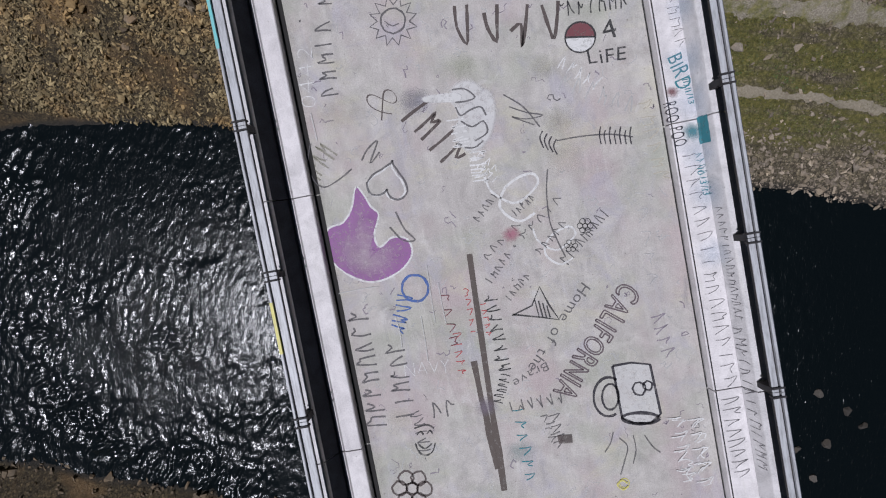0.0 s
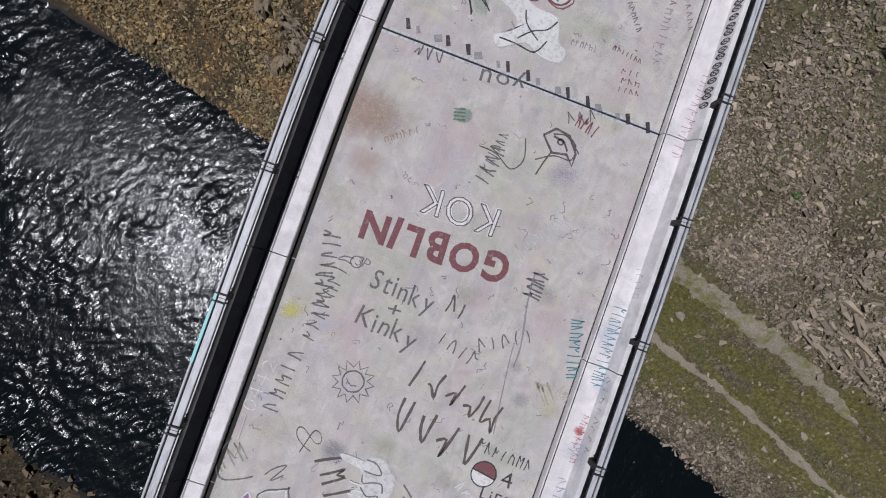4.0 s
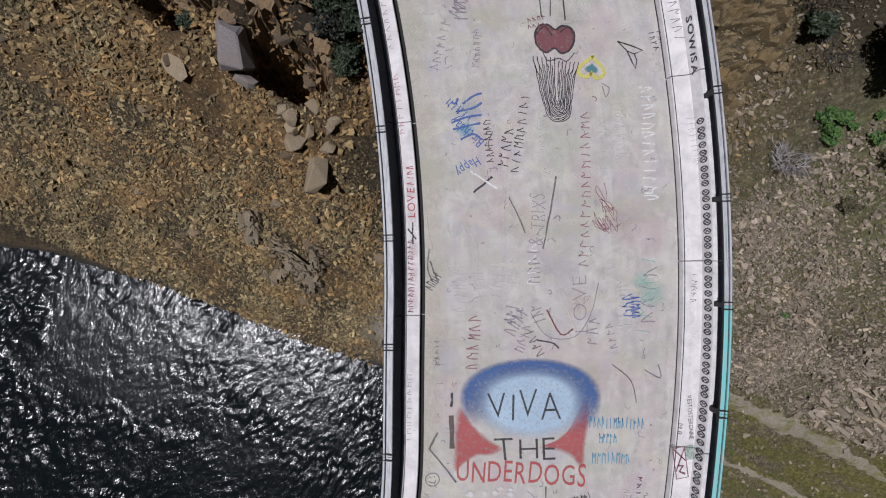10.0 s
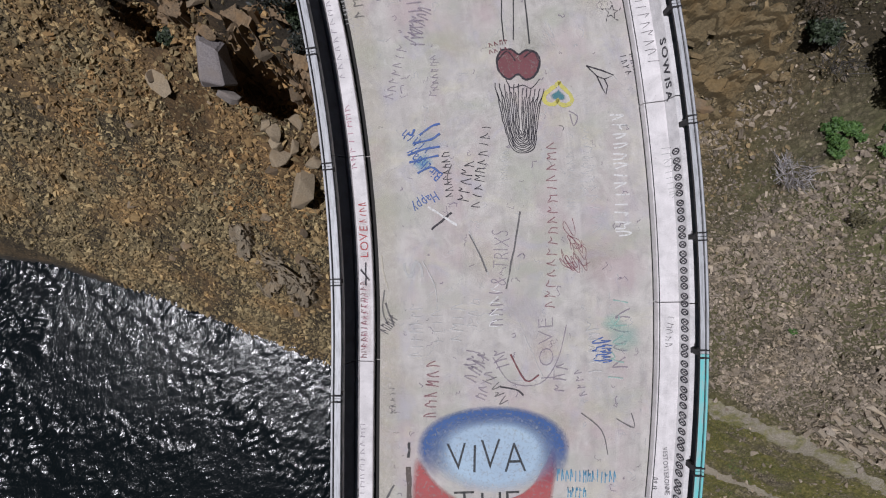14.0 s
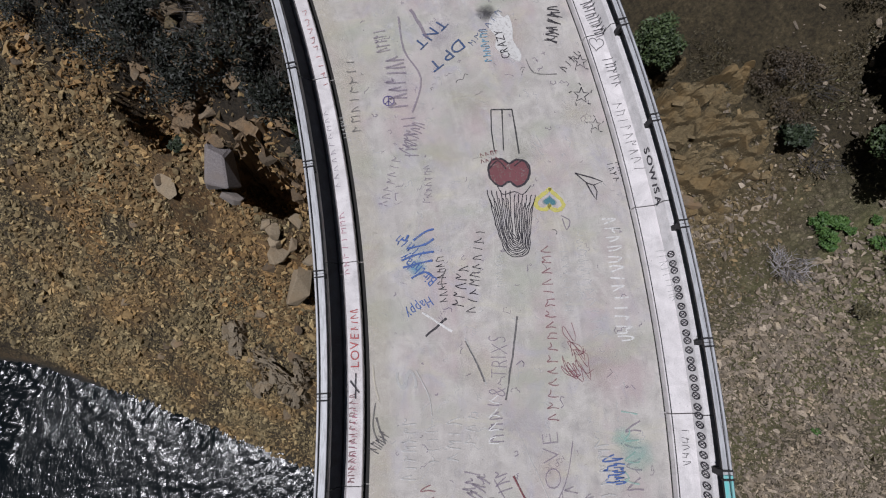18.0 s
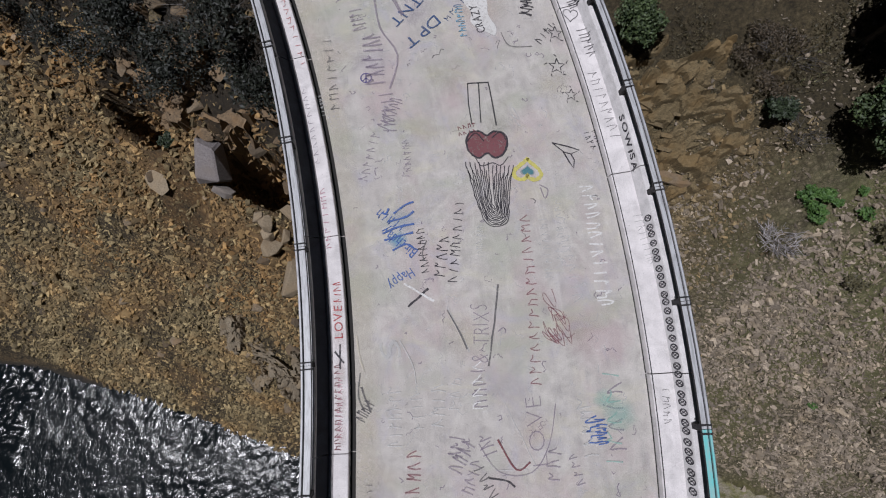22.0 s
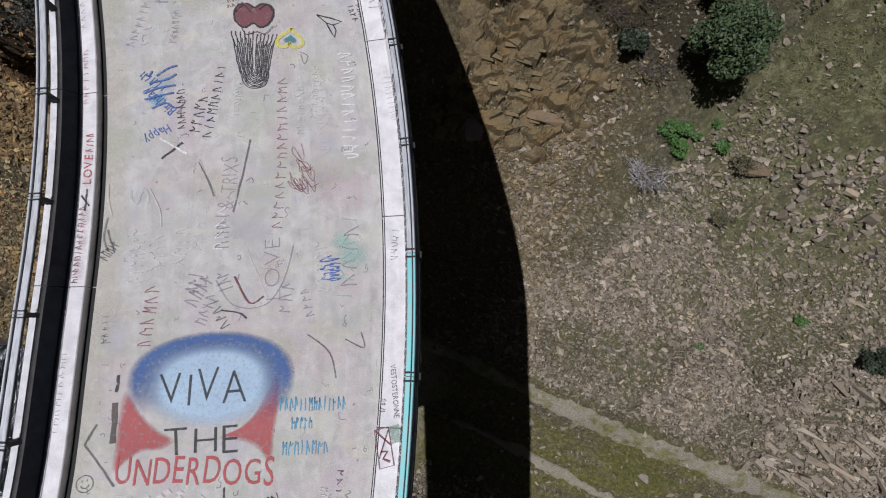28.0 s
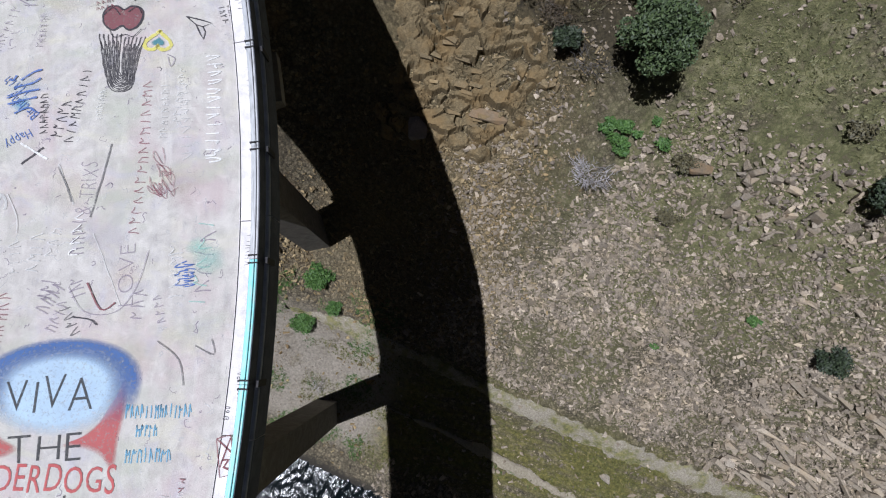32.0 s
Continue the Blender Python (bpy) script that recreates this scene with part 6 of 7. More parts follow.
trace(4.23, -0.47, [(0.00, 0.00), (0.44, -0.07), (0.63, -0.21)], 0.020, "ink")
trace(9.75, -1.67, [(0.00, 0.00), (-0.02, 0.24), (0.13, 0.55)], 0.014, "grey")
trace(7.91, -3.57, [(0.00, 0.00), (0.03, -0.50), (0.15, -0.98)], 0.020, "cream")
trace(6.91, -3.53, [(0.00, 0.00), (-0.06, -0.59), (0.09, -1.01)], 0.016, "grey")
trace(13.66, 1.53, [(0.00, 0.00), (0.09, -0.39), (-0.14, -0.18)], 0.016, "chalk")
trace(11.36, 1.72, [(0.00, 0.00), (0.21, -0.17), (0.08, -0.39), (0.02, -0.08)], 0.016, "lilac")
trace(7.75, 1.51, [(0.00, 0.00), (-0.01, -0.43), (-0.21, -0.21), (-0.32, 0.09), (-0.24, -0.28), (-0.01, -0.27)], 0.010, "wine")
trace(7.93, 1.81, [(0.00, 0.00), (-0.24, -0.10), (-0.44, 0.23), (-0.29, 0.16), (-0.09, -0.08), (-0.06, 0.10)], 0.010, "wine")
trace(8.62, 1.53, [(0.00, 0.00), (0.06, -0.35), (-0.01, -0.45), (-0.21, -0.08), (-0.24, -0.26), (-0.02, -0.53)], 0.010, "wine")
trace(7.28, 1.47, [(0.00, 0.00), (-0.16, 0.24), (-0.15, 0.39), (0.02, 0.13), (0.14, 0.08), (-0.02, 0.36)], 0.010, "wine")
trace(7.81, 1.46, [(0.00, 0.00), (-0.02, 0.30), (0.06, 0.28), (0.29, -0.11), (0.23, 0.21), (-0.01, 0.34)], 0.010, "wine")
trace(7.56, 1.63, [(0.00, 0.00), (0.02, -0.36), (-0.22, -0.12), (-0.36, 0.04), (-0.16, -0.23), (-0.03, -0.20)], 0.010, "wine")
trace(7.64, 1.43, [(0.00, 0.00), (0.09, -0.35), (-0.05, -0.30), (-0.29, -0.04), (-0.21, -0.22), (0.01, -0.32)], 0.010, "wine")
trace(7.48, 1.95, [(0.00, 0.00), (-0.20, -0.09), (-0.41, 0.19), (-0.35, 0.17), (-0.11, -0.24), (-0.11, 0.08)], 0.010, "wine")
trace(7.97, 1.54, [(0.00, 0.00), (0.29, -0.14), (0.26, -0.43), (0.04, -0.07), (-0.04, -0.03), (0.04, -0.42)], 0.010, "wine")
blot(5.57, 2.84, 0, 0.54, "mint")
trace(11.38, -2.41, [(0.00, 0.00), (-0.10, -0.15), (-0.20, -0.09)], 0.030, "blue")
trace(11.20, -2.30, [(0.00, 0.00), (0.34, 0.20), (0.58, 0.25)], 0.030, "blue")
trace(11.00, -2.40, [(0.00, 0.00), (0.40, 0.05), (0.64, 0.18)], 0.030, "blue")
trace(10.67, -2.67, [(0.00, 0.00), (0.40, 0.12), (0.87, 0.15)], 0.030, "blue")
trace(10.47, -2.65, [(0.00, 0.00), (0.43, 0.07), (0.79, 0.11)], 0.030, "blue")
trace(10.15, -2.46, [(0.00, 0.00), (0.37, 0.13), (0.59, -0.06)], 0.030, "blue")
bars(4, 16.18, 2.87, 60, 1.12, 0.37, "ink")
bars(4, 15.29, 2.85, 35, 0.82, 0.23, "ink")
bars(7, 15.23, -1.83, 80, 1.77, 0.64, "lilac")
bars(6, 13.60, -1.82, 83, 1.41, 0.41, "lilac")
bars(5, 17.17, -1.90, 88, 0.80, 0.43, "lilac")
bars(8, 14.71, -3.22, 84, 2.58, 0.28, "grey")
bars(6, 12.36, -1.63, 85, 1.01, 0.18, "lilac")
bars(4, 13.29, -0.13, 4, 0.57, 0.13, "maroon")
bars(4, 13.12, -0.16, 0, 0.56, 0.12, "maroon")
bars(7, 16.09, 0.87, 82, 1.10, 0.26, "sky")
trace(18.23, -1.38, [(0.00, 0.00), (-0.13, -1.17), (0.13, -2.20), (-0.34, -3.21)], 0.030, "lilac")
trace(15.95, 1.85, [(0.00, 0.00), (0.12, -0.47), (0.75, -0.64)], 0.012, "grey")
trace(13.51, 1.45, [(0.00, 0.00), (0.08, -0.35), (0.17, -0.44)], 0.012, "chalk")
trace(12.41, 0.17, [(0.00, 0.00), (0.11, -0.26), (0.43, -0.23), (0.64, -0.34), (0.89, -0.14)], 0.012, "ink")
trace(12.92, 0.04, [(0.00, 0.00), (0.28, 0.20), (0.46, -0.08)], 0.016, "ink")
trace(12.75, 1.11, [(0.00, 0.00), (-0.10, 0.26), (-0.37, 0.14)], 0.016, "ink")

# the chain of small rings on the inner face of the parapet wall
def on_slope(s, y):
    """A place on the sloped inner face, y metres up or down from its middle."""
    return on(s, 4.247 + y * 0.27, 0.383 + y * 0.96)


for i in range(64):
    s = -2.6 + 0.2 * i + 0.02 * math.sin(i * 2.3)
    pen = Pen(s, 4.2, 0, 1.0, RIGHT_KERB)
    a = [(0.085 * math.cos(radians(30 * k)), 0.13 * math.sin(radians(30 * k))) for k in range(12)]
    off = Vector((0, 0, 0.004)) - 0.006 * (SIDE * math.cos(s / RAD) + AHEAD * math.sin(s / RAD))
    pen.verts = [on_slope(s + x * q, y * q) + off for q in (1.0, 0.62) for x, y in a]
    pen.faces = [(k, (k + 1) % 12, 12 + (k + 1) % 12, 12 + k) for k in range(12)]
    for x0, y0, x1, y1 in ((-0.045, -0.07, 0.03, 0.08), (-0.045, 0.07, 0.03, -0.08)):
        base = len(pen.verts)
        pen.verts += [on_slope(s + x, y) + off for x, y in ((x0, y0), (x0 + 0.026, y0), (x1 + 0.026, y1), (x1, y1))]
        pen.faces.append((base, base + 1, base + 2, base + 3))
    pen.cover = [1.0] * len(pen.verts)
    pen.done("painted_link", "ink")

# ---- the canyon ----
core_x = [-72 + 0.6 * i for i in range(221)]
core_y = [-50 + 0.6 * i for i in range(181)]
XS = [-420, -300, -210, -150, -110, -88, -78] + core_x + [66, 76, 92, 120, 160, 220, 300, 420]
YS = [-400, -290, -200, -140, -100, -76, -60] + core_y + [64, 74, 90, 120, 160, 220, 300, 420]
GZ = np.array([[ground_z(x, y) for x in XS] for y in YS])
verts = [(x, y, GZ[j][i]) for j, y in enumerate(YS) for i, x in enumerate(XS)]
nx = len(XS)
faces = [(j * nx + i, j * nx + i + 1, (j + 1) * nx + i + 1, (j + 1) * nx + i) for j in range(len(YS) - 1) for i in range(nx - 1)]
me = bpy.data.meshes.new("ground")
me.from_pydata(verts, [], faces)
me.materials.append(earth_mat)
for p in me.polygons:
    p.use_smooth = True
tagged(new("ground", me), "steep brown canyon slope of earth and broken rock", "ground", kind="structure")


def height(x, y):
    """The sheet's height, between its points."""
    i, j = np.searchsorted(XS, x) - 1, np.searchsorted(YS, y) - 1
    a, b = (x - XS[i]) / (XS[i + 1] - XS[i]), (y - YS[j]) / (YS[j + 1] - YS[j])
    return float((GZ[j][i] * (1 - a) + GZ[j][i + 1] * a) * (1 - b) + (GZ[j + 1][i] * (1 - a) + GZ[j + 1][i + 1] * a) * b)


# water, with its ripples
wx = [-420, -200, -110, -80, -64] + [-56 + 0.17 * i for i in range(540)] + [37, 42, 52, 70, 110, 200, 420]
wy = [-44, -41, -38, -36] + [-34.5 + 0.17 * i for i in range(246)]
wv = []
for y in wy:
    for x in wx:
        gust = 0.3 + 1.4 * max(noise.noise((x * 0.13, y * 0.2, 3.3)) + 0.22, 0) + 0.35 * noise.noise((x * 0.45, y * 0.6, 1.3))
        gust *= 1 - 0.42 * math.exp(-((x + 14) ** 2 + (y + 11) ** 2) / 45)
        gust *= 1 - 0.25 * math.exp(-((x + 32) ** 2 + (y + 12) ** 2) / 90)
        gust *= 1 + 0.6 * math.exp(-((x + 32) ** 2 + (y + 28) ** 2) / 60)
        gust *= 1 - 0.6 * smooth(0, 6, x)
        gust *= 1 - 0.5 * math.exp(-((x + 21) ** 2 + (y + 17) ** 2) / 55)
        wx2, wy2 = x + 1.1 * noise.noise((x * 0.3, y * 0.3, 6.1)), y + 1.1 * noise.noise((x * 0.3, y * 0.3, 9.7))
        a, b = 1.3 * (0.2 * wx2 + 0.98 * wy2), 2.1 * (0.98 * wx2 - 0.2 * wy2)
        h = 0.16 * noise.noise((a * 0.85, b * 1.4, 1.7)) + 0.12 * (0.5 - abs(noise.noise((a * 1.5, b * 2.2, 4.0)))) + 0.05 * noise.noise((a * 2.6, b * 4.2, 8.0)) + 0.1 * noise.noise((x * 0.3, y * 0.4, 8.0))
        wv.append((x, y, WATER + h * gust * 1.15))
nw = len(wx)
me = bpy.data.meshes.new("water")
me.from_pydata(wv, [], [(j * nw + i, j * nw + i + 1, (j + 1) * nw + i + 1, (j + 1) * nw + i) for j in range(len(wy) - 1) for i in range(nw - 1)])
me.materials.append(water_mat)
for p in me.polygons:
    p.use_smooth = True
tagged(new("water", me), "dark rippled river water glinting in the sun", "river", kind="structure")


def hull(rng, n, flat=1.0, boxy=0.0):
    """An angular stone: the hull of a few points."""
    bm = bmesh.new()
    for i in range(n):
        v = Vector((rng.gauss(0, 1), rng.gauss(0, 1), rng.gauss(0, 1))).normalized() * rng.uniform(0.75, 1.0)
        if boxy:
            k = max(abs(c) for c in v)
            v = v.lerp(v / k * 0.8, boxy)
        bm.verts.new((v.x, v.y, v.z * flat))
    r = bmesh.ops.convex_hull(bm, input=bm.verts)
    bmesh.ops.delete(bm, geom=[g for g in r["geom_interior"] if isinstance(g, bmesh.types.BMVert)], context="VERTS")
    bmesh.ops.recalc_face_normals(bm, faces=bm.faces)
    return bm


def splinter(rng, thick=0.34, rough=0.4, size=0.56):
    """A broken plate of rock: a box with its corners knocked about."""
    bm = bmesh.new()
    taper = rng.uniform(0.35, 1.0)
    vs = []
    for z in (-1, 1):
        for x, y in ((-1, -1), (1, -taper), (1, taper), (-1, 1)):
            q = 1.0 if z < 0 else rng.uniform(0.75, 1.0)
            vs.append(bm.verts.new(((x * q + rng.uniform(-rough, rough)) * size, (y * q * 0.7 + rng.uniform(-rough, rough)) * size, (z * thick + rng.uniform(-0.1, 0.1)) * size)))
    for q in ((3, 2, 1, 0), (4, 5, 6, 7), (0, 1, 5, 4), (1, 2, 6, 5), (2, 3, 7, 6), (3, 0, 4, 7)):
        bm.faces.new([vs[i] for i in q])
    return bm


def scree(name, label, count, region, sizes, m, seed, dens=None):
    """Thousands of broken stones strewn over the slope, in one mesh."""
    rng = random.Random(seed)
    kinds = []
    for i in range(16):
        bm = hull(rng, 9, rng.uniform(0.4, 0.7)) if i % 3 == 0 else splinter(rng)
        bm.verts.index_update()
        kinds.append((np.array([v.co[:] for v in bm.verts]), [tuple(v.index for v in f2.verts) for f2 in bm.faces]))
        bm.free()
    vs, fs, base, made = [], [], 0, 0
    x0, x1, y0, y1 = region
    while made < count:
        x, y = rng.uniform(x0, x1), rng.uniform(y0, y1)
        if dens and rng.random() > dens(x, y):
            made += 0.2
            continue
        z = height(x, y)
        if z < WATER - 0.25:
            made += 0.2
            continue
        a, f1 = rng.choice(kinds)
        k = sizes[0] * (sizes[1] / sizes[0]) ** (rng.random() ** 2.8)
        e = Euler((rng.uniform(-0.6, 0.6), rng.uniform(-0.6, 0.6), rng.uniform(0, 6.3))).to_matrix()
        mm = np.array(e) @ np.diag((k * rng.uniform(0.8, 1.5), k * rng.uniform(0.55, 1.0), k))
        vs.append(a @ mm.T + np.array((x, y, z + 0.2 * k)))
        fs += [tuple(base + i for i in f2) for f2 in f1]
        base += len(a)
        made += 1
    me = bpy.data.meshes.new(name)
    me.from_pydata(np.concatenate(vs).tolist(), [], fs)
    me.materials.append(m)
    tagged(new(name, me), label, "loose stones", kind="stuff")


def patchy(x, y):
    return 0.35 + 0.65 * smooth(-0.25, 0.2, noise.noise((x * 0.22, y * 0.22, 2.0)))


def slope_east(x, y):
    way = 1 - smooth(-1.3, -0.9, -abs(y - 16.4)) * 0.5
    return way * patchy(x, y) * (0.05 + 0.95 * smooth(16.5, 19, y)) * (1 - 0.5 * smooth(0, -6, x)) * (1 - 0.75 * smooth(30, 34, y)) * (1 - 0.65 * smooth(28.5, 31.5, y) * smooth(5, 8, x))


scree("scree", "broken tan and brown scree stones on the slope", 84000, (-58, -8, 2.5, 32), (0.055, 0.34), scree_mat, 11, lambda x, y: patchy(x, y) * (1 - 0.85 * smooth(23.5, 26.0, y)) * (1 - 0.85 * smooth(-12.5, -8.5, x)) * (1 - 0.55 * smooth(15, 18.5, y) * smooth(-33, -29, x)))
scree("pale_scree", "broken pale grey-brown scree stones on the slope", 100000, (-3, 46, 2.5, 40), (0.05, 0.3), pale_scree_mat, 12, lambda x, y: slope_east(x, y) * smooth(-2, 9, x + 2.0 * noise.noise((x * 0.3, y * 0.3, 4.4))))
scree("tan_scree", "broken tan scree stones below the outcrop", 26000, (-10, 11, 6.0, 33), (0.05, 0.3), tan_rubble_mat, 20, lambda x, y: slope_east(x, y) * smooth(11, 2, x + 2.0 * noise.noise((x * 0.3, y * 0.3, 4.4))))
scree("rusty_scree", "rust-stained broken stones below the cliff", 16000, (-38, -14, 12.5, 26), (0.055, 0.4), rust_scree_mat, 22, lambda x, y: smooth(-0.2, 0.15, noise.noise((x * 0.3, y * 0.3, 6.6))) * smooth(12.5, 17, y))
scree("coarse_scree", "large broken slabs and blocks among the scree", 7000, (-60, 0, 3.0, 40), (0.15, 0.55), scree_mat, 13, lambda x, y: patchy(x, y) ** 2 * (1 - 0.8 * smooth(24.0, 27.0, y)) * (1 - 0.9 * smooth(-12.5, -8.5, x)))
scree("pale_coarse_scree", "large broken pale slabs among the scree", 3600, (0, 50, 3.0, 40), (0.16, 0.5), pale_scree_mat, 16, lambda x, y: slope_east(x, y) ** 2)
scree("ledge_rubble", "broken pale slabs below the upper ledge", 3600, (10, 28, 27.0, 35), (0.09, 0.36), pale_scree_mat, 18, patchy)
scree("rim_stones", "pale stones along the near shore", 6000, (3, 52, 1.5, 9.5), (0.06, 0.4), pale_scree_mat, 23, lambda x, y: patchy(x * 1.7, y * 1.7) * smooth(9.0, 5.5, y))
scree("outcrop_rubble", "broken tan stones lying on the ledges of the outcrop", 2600, (-5.5, 6.5, 28.5, 36.0), (0.05, 0.24), tan_rubble_mat, 19, patchy)
scree("shore_stones", "dark shore stones along the far bank", 3500, (-60, 50, -46, -31), (0.15, 0.7), rock_mat, 14)
scree("block_field", "heap of pale angular blocks below a ledge", 900, (25, 42, 17, 27), (0.2, 0.6), pale_scree_mat, 15)

def lump(a, b, seed):
    """One height for each uneven joint block."""
    p = noise.voronoi((a, b, seed))[1][0]
    return noise.cell((p.x * 37.1, p.y * 41.7, seed))


def crag(cx, cy, lx, ly, turn, step, jut, m, label, seed, up=0.0, ragged=False):
    """Bedded rock that breaks into overhanging ledges and joint blocks."""
    c, d = math.cos(radians(turn)), math.sin(radians(turn))
    na, nb = (int(lx / 0.075), int(ly / 0.07)) if ragged else (int(lx / 0.12), int(ly / 0.10))
    vs = []
    for j in range(nb + 1):
        for i in range(na + 1):
            a, b = (i / na - 0.5) * lx, (j / nb - 0.5) * ly
            w = smooth(0, 0.16, 0.5 - abs(i / na - 0.5) + 0.16 * noise.noise((a * 0.8, b * 0.8, seed))) * smooth(0, 0.16, 0.5 - abs(j / nb - 0.5) + 0.16 * noise.noise((a * 0.8, b * 0.8, seed + 5)))
            x, y = cx + a * c - b * d, cy + a * d + b * c
            wob = 0.3 * noise.noise((a * 1.3, b * 1.3, seed))
            z = height(x, y) + 1.5 * step * lump(a * 0.36 + wob, b * 0.6 + wob, seed) + 0.35 * step * lump(a * 1.3, b * 1.7 + wob, seed + 3) + 0.5 * step * noise.noise((a * 0.5, b * 0.5, seed + 9))
            q = z / step
            f2 = q - math.floor(q)
            zz = (math.floor(q) + 0.12 * f2 + 0.88 * smooth(0.78, 1.0, f2)) * step
            broken = smooth(-0.12, 0.22, noise.noise((a * 0.45, b * 0.6, seed + 17))) if ragged else 1.0
            zz = z + (zz - z) * broken
            push = -0.5 * (1 - smooth(0, 0.3, f2)) + smooth(0.35, 0.78, f2) * (1 - 1.5 * smooth(0.8, 1.0, f2))
            b2 = b + jut * push * w * broken
            x, y = cx + a * c - b2 * d, cy + a * d + b2 * c
            zz += 0.09 * noise.noise((a * 4, b * 4, seed + 2))
            if ragged:
                # open joints, mostly along the beds
                near = noise.voronoi((a * 0.75 + 1.2 * wob, b * 1.7 + 1.6 * wob, seed + 21))[0]
                fine = noise.voronoi((a * 1.9 + wob, b * 3.4 + wob, seed + 27))[0]
                zz -= 0.5 * (1 - smooth(0.03, 0.11, near[1] - near[0])) * smooth(-0.1, 0.15, noise.noise((a * 0.7, b * 0.9, seed + 33)))
                zz -= 0.2 * (1 - smooth(0.03, 0.14, fine[1] - fine[0])) * smooth(0.0, 0.2, noise.noise((a * 0.9, b * 1.1, seed + 39)))
            vs.append((x, y, height(x, y) + w * (zz - height(x, y) + 0.35 * step + up) - 0.5 * (1 - w)))
    n1 = na + 1
    me = bpy.data.meshes.new("outcrop")
    me.from_pydata(vs, [], [(j * n1 + i, j * n1 + i + 1, (j + 1) * n1 + i + 1, (j + 1) * n1 + i) for j in range(nb) for i in range(na)])
    me.materials.append(m)
    crop = tagged(new("outcrop", me), label, "rock outcrop")
    pick = random.Random(seed)
    kinds = [STONES[q].copy() for q in (0, 3, 7)]
    for one in kinds:
        one.materials[0] = m
    for q in range(16):
        i, j = pick.randint(int(na * 0.18), int(na * 0.82)), pick.randint(int(nb * 0.18), int(nb * 0.82))
        block = new("ledge_block", kinds[q % 3])
        block.location = vs[j * n1 + i]
        k = pick.uniform(0.22, 0.5)
        block.scale = (k * pick.uniform(1.0, 1.9), k * 0.8, k * 0.55)
        block.rotation_euler = (pick.uniform(-0.2, 0.3), pick.uniform(-0.2, 0.2), radians(turn) + pick.uniform(-0.5, 0.5))
        block.parent = crop


rng = random.Random(21)
STONES = []
for i in range(9):
    bm = hull(rng, 16, rng.uniform(0.5, 0.8), 0.5)
    bmesh.ops.bevel(bm, geom=list(bm.edges), offset=0.04, segments=1, affect="EDGES")
    me = bpy.data.meshes.new("rock")
    bm.to_mesh(me)
    bm.free()
    me.materials.append(rock_mat)
    STONES.append(me)
GREY = [me.copy() for me in STONES[:4]]
BOULDER = [STONES[5].copy(), STONES[6].copy()]
for me in BOULDER:
    me.materials[0] = boulder_mat
LILAC = [STONES[2].copy()]
LILAC[0].materials[0] = lilac_rock_mat
WET = [me.copy() for me in STONES[4:7]]
for me in GREY:
    me.materials[0] = grey_rock_mat
PALE = []
for i in range(6):
    bm = hull(rng, 11, rng.uniform(0.45, 0.7), 0.35)
    me = bpy.data.meshes.new("slab")
    bm.to_mesh(me)
    bm.free()
    me.materials.append(ledge_mat)
    PALE.append(me)
for me in WET:
    me.materials[0] = wet_rock_mat


def slab_meshes(name, count, thick, m, bevel=0.05):
    made = []
    for i in range(count):
        bm = splinter(rng, thick, 0.24, 1.0)
        bmesh.ops.recalc_face_normals(bm, faces=bm.faces)
        bmesh.ops.bevel(bm, geom=list(bm.edges), offset=bevel, segments=1, affect="EDGES")
        me = bpy.data.meshes.new(name)
        bm.to_mesh(me)
        bm.free()
        me.materials.append(m)
        made.append(me)
    return made


BEDS = slab_meshes("bed_slab", 6, 0.5, bed_mat)
SLABS = slab_meshes("pale_slab", 8, 0.42, slab_mat)
TAN = [me.copy() for me in STONES[:6]]
for me in TAN:
    me.materials[0] = bed_mat
GREAT = slab_meshes("great_block", 1, 0.95, lilac_rock_mat, 0.09)

